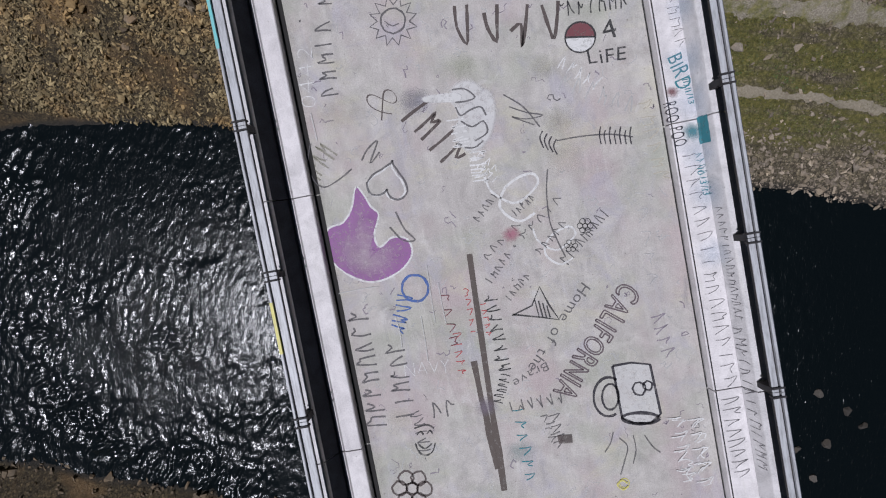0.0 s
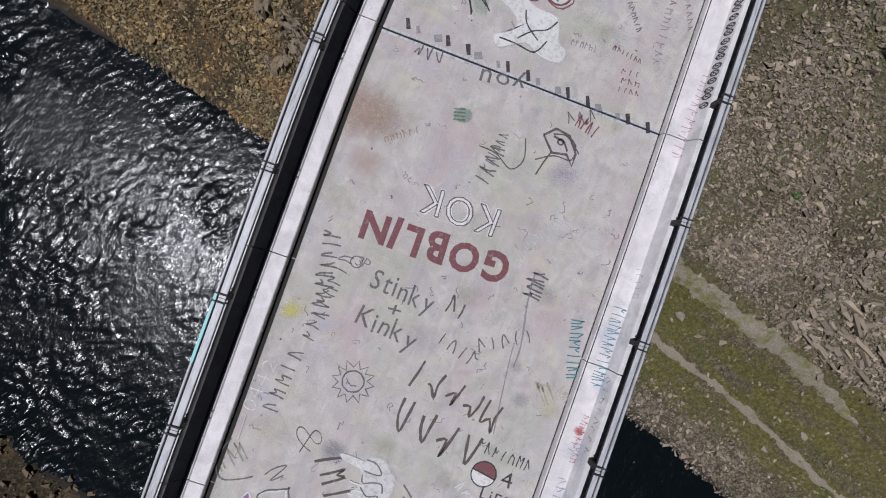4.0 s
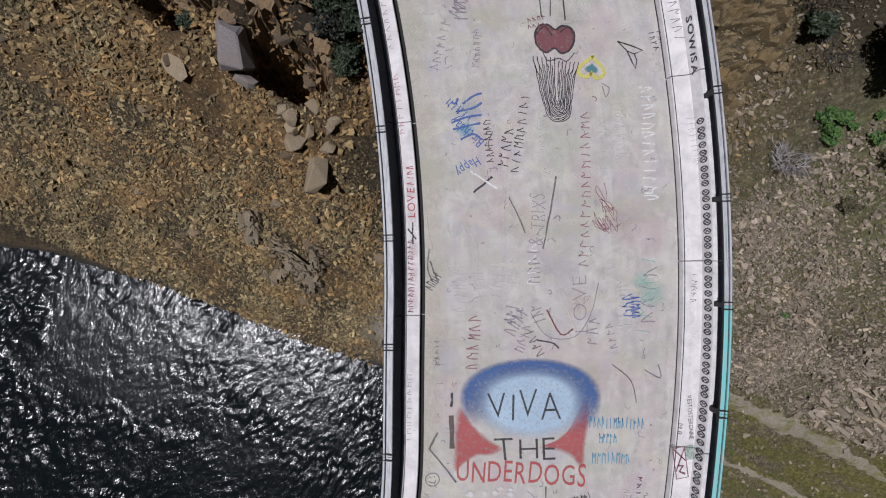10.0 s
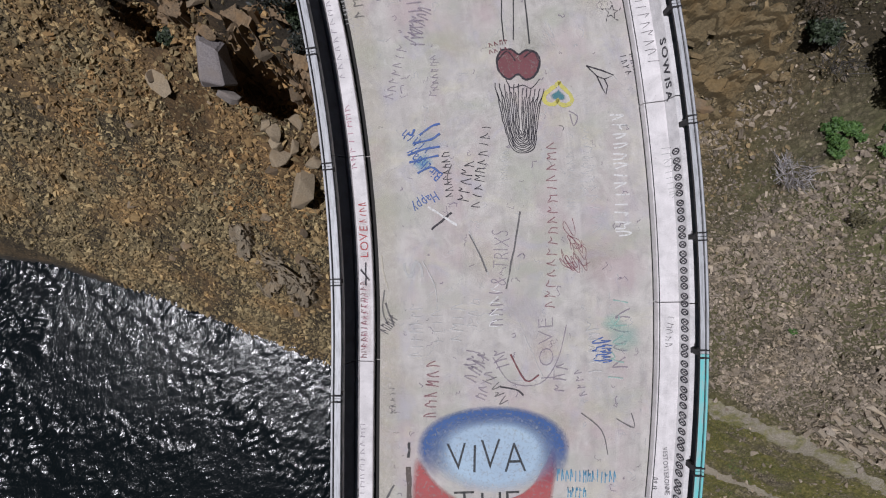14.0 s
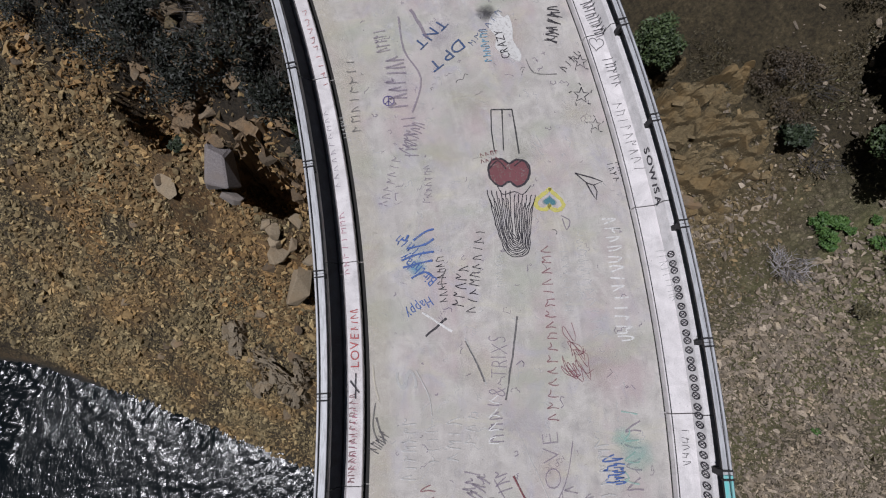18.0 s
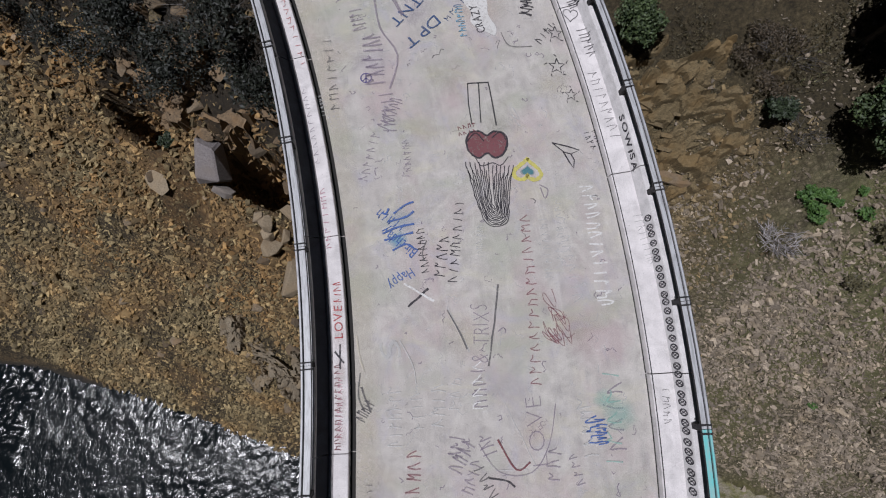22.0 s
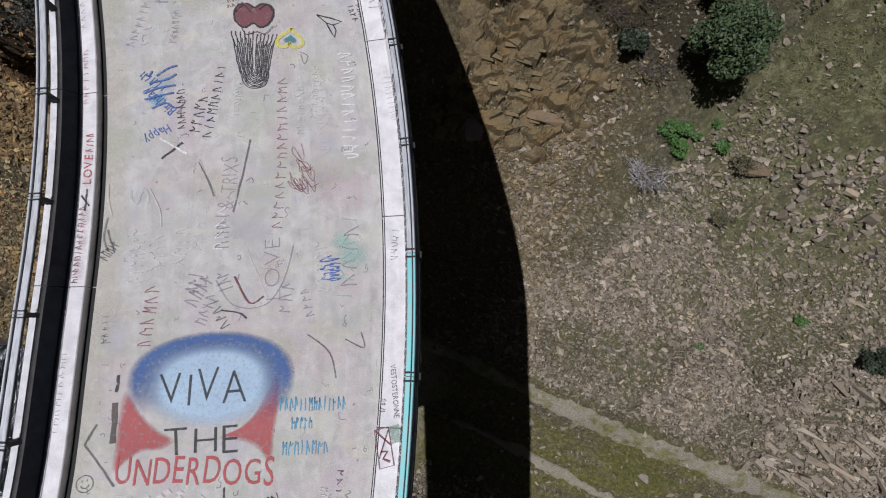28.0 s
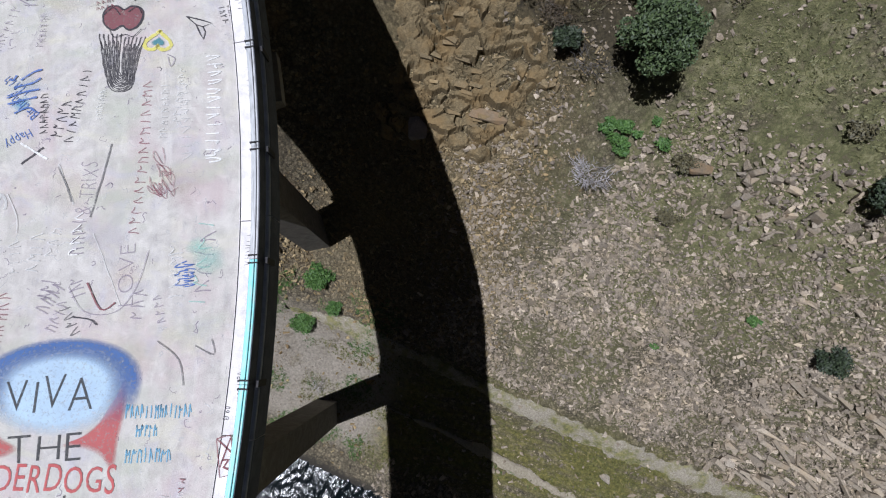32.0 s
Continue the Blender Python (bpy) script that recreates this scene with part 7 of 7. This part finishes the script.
def rock_face(cx, cy, lx, ly, turn, m, label, seed):
    """A bare face of jointed rock: stepped blocks with open joints, rising from the slope."""
    c, d = math.cos(radians(turn)), math.sin(radians(turn))
    na, nb = int(lx / 0.065), int(ly / 0.06)
    vs = []
    for j in range(nb + 1):
        for i in range(na + 1):
            a, b = (i / na - 0.5) * lx, (j / nb - 0.5) * ly
            rim = min(0.5 - abs(i / na - 0.5), 0.5 - abs(j / nb - 0.5))
            w = smooth(0.02, 0.13, rim + 0.2 * noise.noise((a * 0.5, b * 0.6, seed)) + 0.08 * noise.noise((a * 1.7, b * 1.7, seed + 1)) - 0.02)
            wob = 0.35 * noise.noise((a * 1.1, b * 1.1, seed + 4))
            near, pts = noise.voronoi((a * 0.75 + wob, b * 1.5 + wob, seed))
            fine, _ = noise.voronoi((a * 2.3 + wob, b * 3.6 + wob, seed + 8))
            rise = b - (pts[0].y - wob) / 1.5
            shelf = smooth(-0.15, 0.15, noise.noise((a * 0.5, b * 0.5, seed + 12)))
            z = 0.52 + 0.24 * (noise.cell((pts[0].x * 31.7, pts[0].y * 27.1, seed)) - 0.5) - 0.5 * rise * shelf + 0.12 * noise.noise((a * 2.2, b * 2.2, seed + 5)) + 0.05 * noise.noise((a * 7, b * 7, seed + 6))
            z -= 0.75 * (1 - smooth(0.05, 0.13, near[1] - near[0])) * smooth(-0.12, 0.1, noise.noise((a * 0.8, b * 1.2, seed + 33)))
            z -= 0.16 * (1 - smooth(0.04, 0.16, fine[1] - fine[0])) * smooth(0.0, 0.2, noise.noise((a * 0.9, b * 1.1, seed + 39)))
            x, y = cx + a * c - b * d, cy + a * d + b * c
            vs.append((x, y, height(x, y) + w * z - 0.35 * (1 - w)))
    n1 = na + 1
    me = bpy.data.meshes.new("outcrop")
    me.from_pydata(vs, [], [(j * n1 + i, j * n1 + i + 1, (j + 1) * n1 + i + 1, (j + 1) * n1 + i) for j in range(nb) for i in range(na)])
    me.materials.append(m)
    crop = tagged(new("outcrop", me), label, "rock outcrop")
    pick = random.Random(seed)
    for q in range(26):
        i, j = pick.randint(int(na * 0.2), int(na * 0.8)), pick.randint(int(nb * 0.2), int(nb * 0.75))
        block = new("ledge_block", pick.choice(BEDS))
        block.location = vs[j * n1 + i]
        k = pick.uniform(0.16, 0.36)
        block.scale = (k * pick.uniform(1.0, 1.8), k * 0.8, k * 0.8)
        block.rotation_euler = (pick.uniform(0.2, 0.6), pick.uniform(-0.15, 0.15), radians(turn) + pick.uniform(-0.35, 0.35))
        block.parent = crop


rock_face(-1.0, 32.9, 10.4, 8.2, 5, tan_rock_mat, "bare golden-tan rock face split by dark joints", 3)
crag(-25.0, 25.2, 11.0, 5.0, -4, 0.9, 0.35, rust_rock_mat, "rusty broken cliff below the brush", 7)
crag(-19.8, 24.9, 4.5, 4.0, 8, 0.8, 0.4, rust_rock_mat, "rusty broken cliff beside the great block", 11)
crag(-18.6, 10.9, 5.4, 6.4, 100, 0.6, 0.4, rib_mat, "weathered grey rib of bedrock with dark gashes", 13, 0.05, True)
crag(-23.2, 12.2, 3.6, 3.4, 100, 0.5, 0.3, rib_mat, "low grey rib of bedrock in the scree", 17, 0.05, True)


def rock(x, y, size, turn=0.0, kind=0, meshes=None, sink=0.35, label="", tilt=(0, 0), group=""):
    ob = new("rock", (meshes or STONES)[kind % len(meshes or STONES)])
    ob.scale = size
    ob.rotation_euler = (radians(tilt[0]), radians(tilt[1]), radians(turn))
    ob.location = (x, y, height(x, y) + size[2] * (0.55 - sink))
    tagged(ob, label or "angular brown rock lying on the scree", "rock", group)
    return ob


great = rock(-23.8, 22.55, (1.2, 1.35, 0.5), 108, 0, GREAT, 0.0, "great pale grey block jutting from the cliff", (4, -30))
great.location.z = -13.1
rock(-23.3, 21.4, (0.9, 0.5, 0.6), 10, 1, GREY, 0.1, "dark grey rock below the great block")
rock(-24.9, 24.9, (0.8, 0.7, 0.4), 50, 3, STONES, 0.3, "rusty rock at the foot of the brush")
rock(-18.3, 18.4, (1.35, 1.95, 1.2), 20, 0, BOULDER, -0.2, "large tan boulder on the scree slope", (14, 5))
rock(-19.7, 19.5, (1.0, 0.85, 0.7), 70, 1, BOULDER, 0.0)
for i in range(9):
    rock(-21.0 + 3.6 * rng.random(), 19.4 + 2.6 * rng.random(), (rng.uniform(0.45, 0.95), rng.uniform(0.35, 0.7), 0.5), rng.uniform(0, 180), i, BOULDER, -0.1, "tan block fallen from the cliff", (rng.uniform(0, 25), rng.uniform(-15, 15)), "fallen blocks")
rock(-20.3, 18.6, (0.55, 0.6, 0.45), 10, 3, STONES, 0.2)
rock(-17.9, 15.4, (0.5, 0.65, 0.5), 30, 4, STONES, 0.1)
rock(-17.6, 13.2, (0.6, 0.75, 0.5), 80, 8, STONES, 0.1)
rock(-28.0, 20.6, (1.35, 0.9, 0.25), -25, 1, BOULDER, -0.3, "flat tan slab lying on the slope", (20, 0))
rock(-2.5, 30.1, (0.75, 1.05, 0.55), 25, 0, LILAC, -1.0, "smooth grey rock at the edge of the bridge's shade")
rock(1.4, 31.9, (1.5, 0.5, 0.35), 4, 3, STONES, -0.6, "long flat ledge of bedded brown rock", (22, 0))
# the jointed beds of the outcrop: broken shelves that stand out of the slope
bed = random.Random(31)
for x, y, n in ((0.9, 30.2, 2), (3.6, 34.0, 3), (-3.4, 29.4, 2), (2.6, 31.4, 2)):
    for k in range(n):
        lx = bed.choice((0.16, 0.24, 0.4)) * bed.uniform(0.7, 1.4)
        x += lx
        rock(x, y + bed.uniform(-0.16, 0.16), (lx, bed.uniform(0.3, 0.55), bed.uniform(0.22, 0.4)), bed.uniform(-16, 16), bed.randint(0, 8), BEDS + TAN[:3], 0.3, "flat slab of bedded tan rock in the outcrop", (bed.uniform(8, 30), bed.uniform(-8, 8)), "outcrop slabs")
        x += lx * bed.uniform(0.8, 1.0)
for i in range(18):
    x, y = -30 + 11.0 * rng.random(), 22.5 + 7.0 * rng.random()
    rock(x, y, (rng.uniform(0.4, 1.1), rng.uniform(0.35, 0.8), rng.uniform(0.3, 0.7)), rng.uniform(0, 180), i, STONES, 0.2, "rusty block in the broken cliff", (rng.uniform(0, 30), rng.uniform(-20, 20)), "cliff blocks")
for i in range(60):
    x, y = 27 + 12 * bed.random(), 17.5 + 8.5 * bed.random()
    long = bed.uniform(0.35, 0.7) * bed.choice((0.7, 1.0, 2.0))
    rock(x, y, (long, bed.uniform(0.16, 0.36), bed.uniform(0.3, 0.7)), -16 + bed.gauss(0, 11), i, SLABS, 0.0, "long pale splintered slab in the tilted ledge", (bed.uniform(5, 30), bed.uniform(-8, 8)), "ledge slabs")
for i in range(48):
    x, y = 19.0 + bed.gauss(0, 2.6), 32.8 + bed.gauss(0, 1.0)
    long = bed.uniform(0.14, 0.42)
    rock(x, y, (long, long * bed.uniform(0.5, 0.9), bed.uniform(0.3, 0.7)), bed.uniform(0, 180), i, SLABS + PALE, 0.1, "broken pale slab on the upper slope", (bed.uniform(-15, 25), bed.uniform(-15, 15)), "upper slabs")
for i in range(30):
    x, y = 8 + 20 * bed.random(), 20 + 12 * bed.random()
    long = bed.uniform(0.15, 0.36)
    rock(x, y, (long, long * bed.uniform(0.5, 0.9), bed.uniform(0.25, 0.5)), bed.uniform(0, 180), i, SLABS + PALE, 0.15, "flat pale slab lying among the scree", (bed.uniform(-12, 18), bed.uniform(-12, 12)), "scattered slabs")
rock(13.6, 32.9, (0.9, 0.6, 0.4), 20, 2, STONES, 0.1, "rust-coloured rock on the slope")
for i in range(80):
    x, y = rng.choice((rng.uniform(-48, -10), rng.uniform(5, 38))), rng.uniform(5, 27)
    k = 0.2 + 0.42 * rng.random() ** 1.8
    rock(x, y, (k * rng.uniform(0.9, 1.5), k, k * 0.6), rng.uniform(0, 180), i, STONES if x < 0 else PALE, 0.25, "", (rng.uniform(0, 25), rng.uniform(-15, 15)), "slope rocks")
for i, (x, y) in enumerate(((34.5, -14.5), (37.2, -15.8), (36.0, -19.0), (39.0, -17.0), (33.6, -20.0), (35.4, -22.4))):
    ob = rock(x, y, (0.7 - 0.06 * i, 0.5, 0.5), 40 * i, i, WET, 0.0, "wet rock just breaking the river's surface", (0, 0), "river rocks")
    ob.location.z = WATER + 0.02

# the dirt track on the bench above the river
def ribbon(name, label, pts, w, m):
    bm = bmesh.new()
    rows = []
    for i, (x, y) in enumerate(pts):
        (ax, ay), (bx, by) = pts[max(i - 1, 0)], pts[min(i + 1, len(pts) - 1)]
        t = Vector((bx - ax, by - ay, 0)).normalized()
        nr = Vector((-t.y, t.x, 0))
        ww = w * (0.8 + 0.6 * noise.noise((x * 0.4, y * 0.4, 0))) * smooth(-1, 12, min(i, len(pts) - 1 - i))
        row = []
        for k in (-1, -0.5, 0, 0.5, 1):
            p = Vector((x, y, 0)) + nr * k * ww + nr * (0.25 + 0.6 * (abs(k) == 1)) * noise.noise((x * 1.3, y * 1.3, k * 3))
            row.append(bm.verts.new((p.x, p.y, height(p.x, p.y) + (0.08 if abs(k) < 1 else -0.1))))
        rows.append(row)
    for a, b in zip(rows, rows[1:]):
        for i in range(4):
            bm.faces.new((a[i], a[i + 1], b[i + 1], b[i]))
    ob = mesh_object(name, bm, m)
    for p in ob.data.polygons:
        p.use_smooth = True
    tagged(ob, label, "track", kind="structure")


ribbon("track", "pale gravel track along the bench", [(-9 + i * 0.5, 16.4 + 0.4 * math.sin(i * 0.09) - 0.0006 * max(i - 50, 0) ** 2) for i in range(100)], 1.1, gravel_mat)
ribbon("track_lower", "narrow sandy foot track beside the water", [(2 + i * 0.5, 11.6 - 0.045 * i * 0.5 + 0.25 * math.sin(i * 0.13)) for i in range(96)], 0.6, trail_mat)

# ---- trees, brush and grass ----


def leaves(bm, rng, centre, radius, count, size):
    for i in range(count):
        d = Vector((rng.gauss(0, 1), rng.gauss(0, 1), rng.gauss(0, 1))).normalized()
        p = Vector(centre) + Vector((d.x * radius[0], d.y * radius[1], d.z * radius[2])) * rng.random() ** 0.45
        e = Euler((rng.uniform(-0.9, 0.9), rng.uniform(-0.9, 0.9), rng.uniform(0, 6.3))).to_matrix()
        k = size * rng.uniform(0.6, 1.3)
        bm.faces.new([bm.verts.new(p + e @ Vector(v)) for v in ((-k, 0, 0), (-0.2 * k, -0.5 * k, 0.1 * k), (k, 0, 0), (-0.2 * k, 0.5 * k, 0.1 * k))])


def limb(bm, a, b, r0, r1, sides=5):
    a, b = Vector(a), Vector(b)
    q = (b - a).to_track_quat("Z", "Y").to_matrix()
    rings = [[bm.verts.new(p + q @ Vector((r * math.cos(6.283 * i / sides), r * math.sin(6.283 * i / sides), 0))) for i in range(sides)] for p, r in ((a, r0), ((a + b) / 2, (r0 + r1) * 0.52), (b, r1))]
    for x, y in zip(rings, rings[1:]):
        for i in range(sides):
            bm.faces.new((x[i], x[(i + 1) % sides], y[(i + 1) % sides], y[i]))


def tree(name, x, y, tall, wide, label, m=None, seed=1, count=2600, size=0.15):
    rng = random.Random(seed)
    base = height(x, y) - 0.2
    t = tagged(empty(name, (x, y, base)), label, "tree" if name == "tree" else "shrub", "" if name == "tree" else "canyon brush")
    wood, crown = bmesh.new(), bmesh.new()
    fork = Vector((rng.uniform(-0.2, 0.2), rng.uniform(-0.2, 0.2), tall * 0.4))
    limb(wood, (0, 0, 0), fork, tall * 0.035, tall * 0.024, 7)
    n = 9
    for i in range(n):
        a = 6.283 * i / n + rng.uniform(-0.3, 0.3)
        k = wide * rng.uniform(0.35, 0.75)
        tip = Vector((k * math.cos(a), k * math.sin(a), tall * rng.uniform(0.5, 0.86)))
        limb(wood, fork, tip, tall * 0.016, tall * 0.005)
        leaves(crown, rng, tip, (wide * 0.42, wide * 0.42, tall * 0.16), count // n, size)
    leaves(crown, rng, (0, 0, tall * 0.8), (wide * 0.45, wide * 0.45, tall * 0.2), count // 5, size)
    part("trunk", wood, bark_mat, t)
    mesh_object("crown", crown, m or oak_leaf, t, "", False)
    return t


tree("tree", 8.0, 35.7, 3.9, 2.0, "round dark green oak on the upper slope", sunny_leaf, 1, 6500, 0.1)
tree("tree", -4.4, 36.0, 2.8, 1.25, "dark green oak close to the parapet", sunny_leaf, 3, 3000, 0.09)
tree("tree", 5.4, 38.2, 4.2, 2.0, "dark oak above the rock outcrop", oak_leaf, 4, 3000)
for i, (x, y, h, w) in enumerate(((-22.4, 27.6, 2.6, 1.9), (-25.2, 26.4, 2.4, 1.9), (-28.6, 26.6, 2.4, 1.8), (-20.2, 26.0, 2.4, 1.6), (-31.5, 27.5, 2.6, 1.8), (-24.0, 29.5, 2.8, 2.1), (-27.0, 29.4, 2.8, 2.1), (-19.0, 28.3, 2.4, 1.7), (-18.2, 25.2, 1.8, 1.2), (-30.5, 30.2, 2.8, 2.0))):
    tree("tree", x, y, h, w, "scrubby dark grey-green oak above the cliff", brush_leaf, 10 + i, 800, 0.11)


def shrub(x, y, tall, wide, label, m, seed, count=900, size=0.1):
    return tree("shrub", x, y, tall, wide, label, m, seed, count, size)


for i in range(11):
    a = random.Random(400 + i)
    shrub(8.9 + a.gauss(0, 0.9), 33.0 + a.gauss(0, 0.5), 0.5, a.uniform(0.3, 0.6), "bright green leafy shrub sprawling on the slope", bright_leaf, 410 + i, 260, 0.1)
shrub(22.1, 27.4, 0.5, 0.5, "small bright green tuft among the stones", bright_leaf, 34, 600, 0.09)
shrub(27.8, 26.9, 1.3, 1.2, "low dark green bush among the blocks", oak_leaf, 35, 1500, 0.12)
shrub(22.2, 34.0, 1.3, 1.1, "low dark green bush on the upper slope", oak_leaf, 36, 1200, 0.12)
shrub(3.9, 35.4, 1.4, 0.8, "small dark conifer-like bush on the outcrop", oak_leaf, 37, 1100, 0.11)
shrub(-7.0, 19.6, 1.2, 1.3, "fresh green shrub beneath the bridge", bright_leaf, 38, 1500, 0.12)
shrub(-5.1, 17.8, 0.9, 0.7, "small green shrub beneath the bridge", bright_leaf, 39, 700, 0.1)
shrub(-7.2, 15.8, 1.0, 1.1, "green shrub beneath the bridge", bright_leaf, 40, 1200, 0.11)
shrub(18.0, 24.0, 0.4, 0.35, "small green tuft among the stones", bright_leaf, 41, 300, 0.08)
shrub(-26.9, 22.9, 0.8, 0.6, "dark green bush in the cliff", oak_leaf, 42, 700, 0.1)
for i in range(4):
    a = random.Random(700 + i)
    shrub(1.0 + 6.5 * a.random(), 36.8 + 4.0 * a.random(), a.uniform(0.5, 0.9), a.uniform(0.8, 1.4), "dry brown brush above the outcrop", brown_leaf, 720 + i, 900, 0.055)
for i in range(4):
    a, b = random.Random(60 + i), random.Random(90 + i)
    shrub(-1.5 + 9 * a.random(), 36.0 + 4.5 * b.random(), 0.6, 1.1, "dry brown brush on the upper slope", brown_leaf, 50 + i, 900, 0.055)
br = random.Random(77)
for i in range(32):
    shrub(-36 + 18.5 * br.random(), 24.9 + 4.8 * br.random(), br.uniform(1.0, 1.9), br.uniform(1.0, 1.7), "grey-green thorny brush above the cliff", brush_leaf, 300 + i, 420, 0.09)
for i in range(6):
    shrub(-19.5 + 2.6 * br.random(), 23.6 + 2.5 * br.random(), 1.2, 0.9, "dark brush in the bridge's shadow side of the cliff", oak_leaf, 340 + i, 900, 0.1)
for i in range(3):
    a, b = random.Random(160 + i), random.Random(190 + i)
    shrub(12 + 14 * a.random(), 30 + 8 * b.random(), 0.6, 0.8, "low grey-green brush on the upper slope", dry_leaf, 80 + i, 500, 0.1)


def dead_brush(x, y, wide, count, seed, label, m=None, thick=0.024):
    rng = random.Random(seed)
    t = tagged(empty("dead_brush", (x, y, height(x, y) - 0.05)), label, "dead bush", "dead brush")
    bm = bmesh.new()
    for i in range(count):
        a, e = rng.uniform(0, 6.283), rng.uniform(0.1, 1.2)
        d = Vector((math.cos(a) * math.cos(e), math.sin(a) * math.cos(e), math.sin(e)))
        k = wide * rng.uniform(0.5, 1.0)
        r0, a0 = wide * 0.7 * rng.random() ** 0.5, rng.uniform(0, 6.283)
        p0 = Vector((r0 * math.cos(a0), r0 * math.sin(a0), rng.uniform(0, 0.3)))
        d, k = d.lerp(p0.normalized(), 0.35), k * 0.65
        limb(bm, p0, p0 + d * k + Vector((rng.uniform(-0.15, 0.15), rng.uniform(-0.15, 0.15), 0)), thick, thick * 0.3, 3)
        if i % 2:
            q = p0 + d * k * 0.6
            limb(bm, q, q + Vector((rng.uniform(-0.4, 0.4), rng.uniform(-0.4, 0.4), rng.uniform(0, 0.3))), 0.012, 0.004, 3)
    part("branchwork", bm, m or twig_mat, t, "bare grey twigs")["kind"] = "stuff"


dead_brush(8.4, 31.2, 1.5, 260, 5, "bleached grey dead bush on the stones")
dead_brush(5.6, 35.2, 1.5, 120, 6, "grey dead branches below the oak", dark_twig, 0.02)
dead_brush(-4.6, 11.0, 0.9, 60, 7, "heap of dead twigs on the bench")
dead_brush(-24.5, 28.9, 1.9, 45, 8, "bare grey branches among the oaks", dark_twig, 0.018)
dead_brush(-21.2, 27.9, 1.6, 35, 9, "bare grey branches among the oaks", dark_twig, 0.018)
dead_brush(-27.4, 28.4, 1.6, 35, 10, "bare grey branches among the oaks", dark_twig, 0.018)
for i in range(9):
    a = random.Random(500 + i)
    dead_brush(-31 + 13 * a.random(), 25.8 + 3.6 * a.random(), a.uniform(1.4, 2.3), 30, 510 + i, "bare grey branches among the brush", dark_twig, 0.016)
dead_brush(2.6, 37.4, 1.8, 80, 11, "bare grey branches above the outcrop", dark_twig, 0.018)


def grass(name, label, count, region, tall, m, seed, dens):
    rng = random.Random(seed)
    vs, fs = [], []
    made = 0
    while made < count:
        x, y = rng.uniform(*region[:2]), rng.uniform(*region[2:])
        made += 1
        if rng.random() > dens(x, y):
            continue
        z = height(x, y)
        for k in range(5):
            a, h = rng.uniform(0, 6.283), tall * rng.uniform(0.6, 1.3)
            px, py = x + rng.uniform(-0.1, 0.1), y + rng.uniform(-0.1, 0.1)
            dx, dy = math.cos(a), math.sin(a)
            b = len(vs)
            vs += [(px - dy * 0.025, py + dx * 0.025, z), (px + dy * 0.025, py - dx * 0.025, z), (px + dx * h * 0.8, py + dy * h * 0.8, z + h * 0.7)]
            fs.append((b, b + 1, b + 2))
    me = bpy.data.meshes.new(name)
    me.from_pydata(vs, [], fs)
    me.materials.append(m)
    tagged(new(name, me), label, "grass", kind="stuff")


grass("bench_grass", "short olive grass on the bench", 14000, (-6, 46, 6, 17.5), 0.16, moss_leaf, 71, lambda x, y: smooth(0.0, 0.25, noise.noise((x * 0.12, y * 0.5, 5.0))))
grass("track_grass", "fresh green grass beside the foot track", 4200, (3, 48, 6.5, 14), 0.13, bright_leaf, 74, lambda x, y: smooth(0.05, 0.3, noise.noise((x * 0.3, y * 0.6, 8.0))) * math.exp(-((abs(y - 11.7 + 0.045 * (x - 2)) - 1.0) / 0.5) ** 2))
grass("hill_grass", "dry brown grass on the hillside above the rock", 12000, (-3, 11, 35.0, 44), 0.13, hill_leaf, 75, lambda x, y: smooth(-0.2, 0.3, noise.noise((x * 0.35, y * 0.35, 3.0))))
grass("slope_grass", "thin dry grass on the upper slope", 15000, (4, 44, 26, 42), 0.15, turf_leaf, 72, lambda x, y: smooth(0.0, 0.3, noise.noise((x * 0.2, y * 0.2, 9.0))))
grass("shade_grass", "fresh green grass beside the piers", 5000, (-11, 1, 6, 20), 0.2, bright_leaf, 73, lambda x, y: smooth(0.05, 0.3, noise.noise((x * 0.35, y * 0.35, 6.0))))
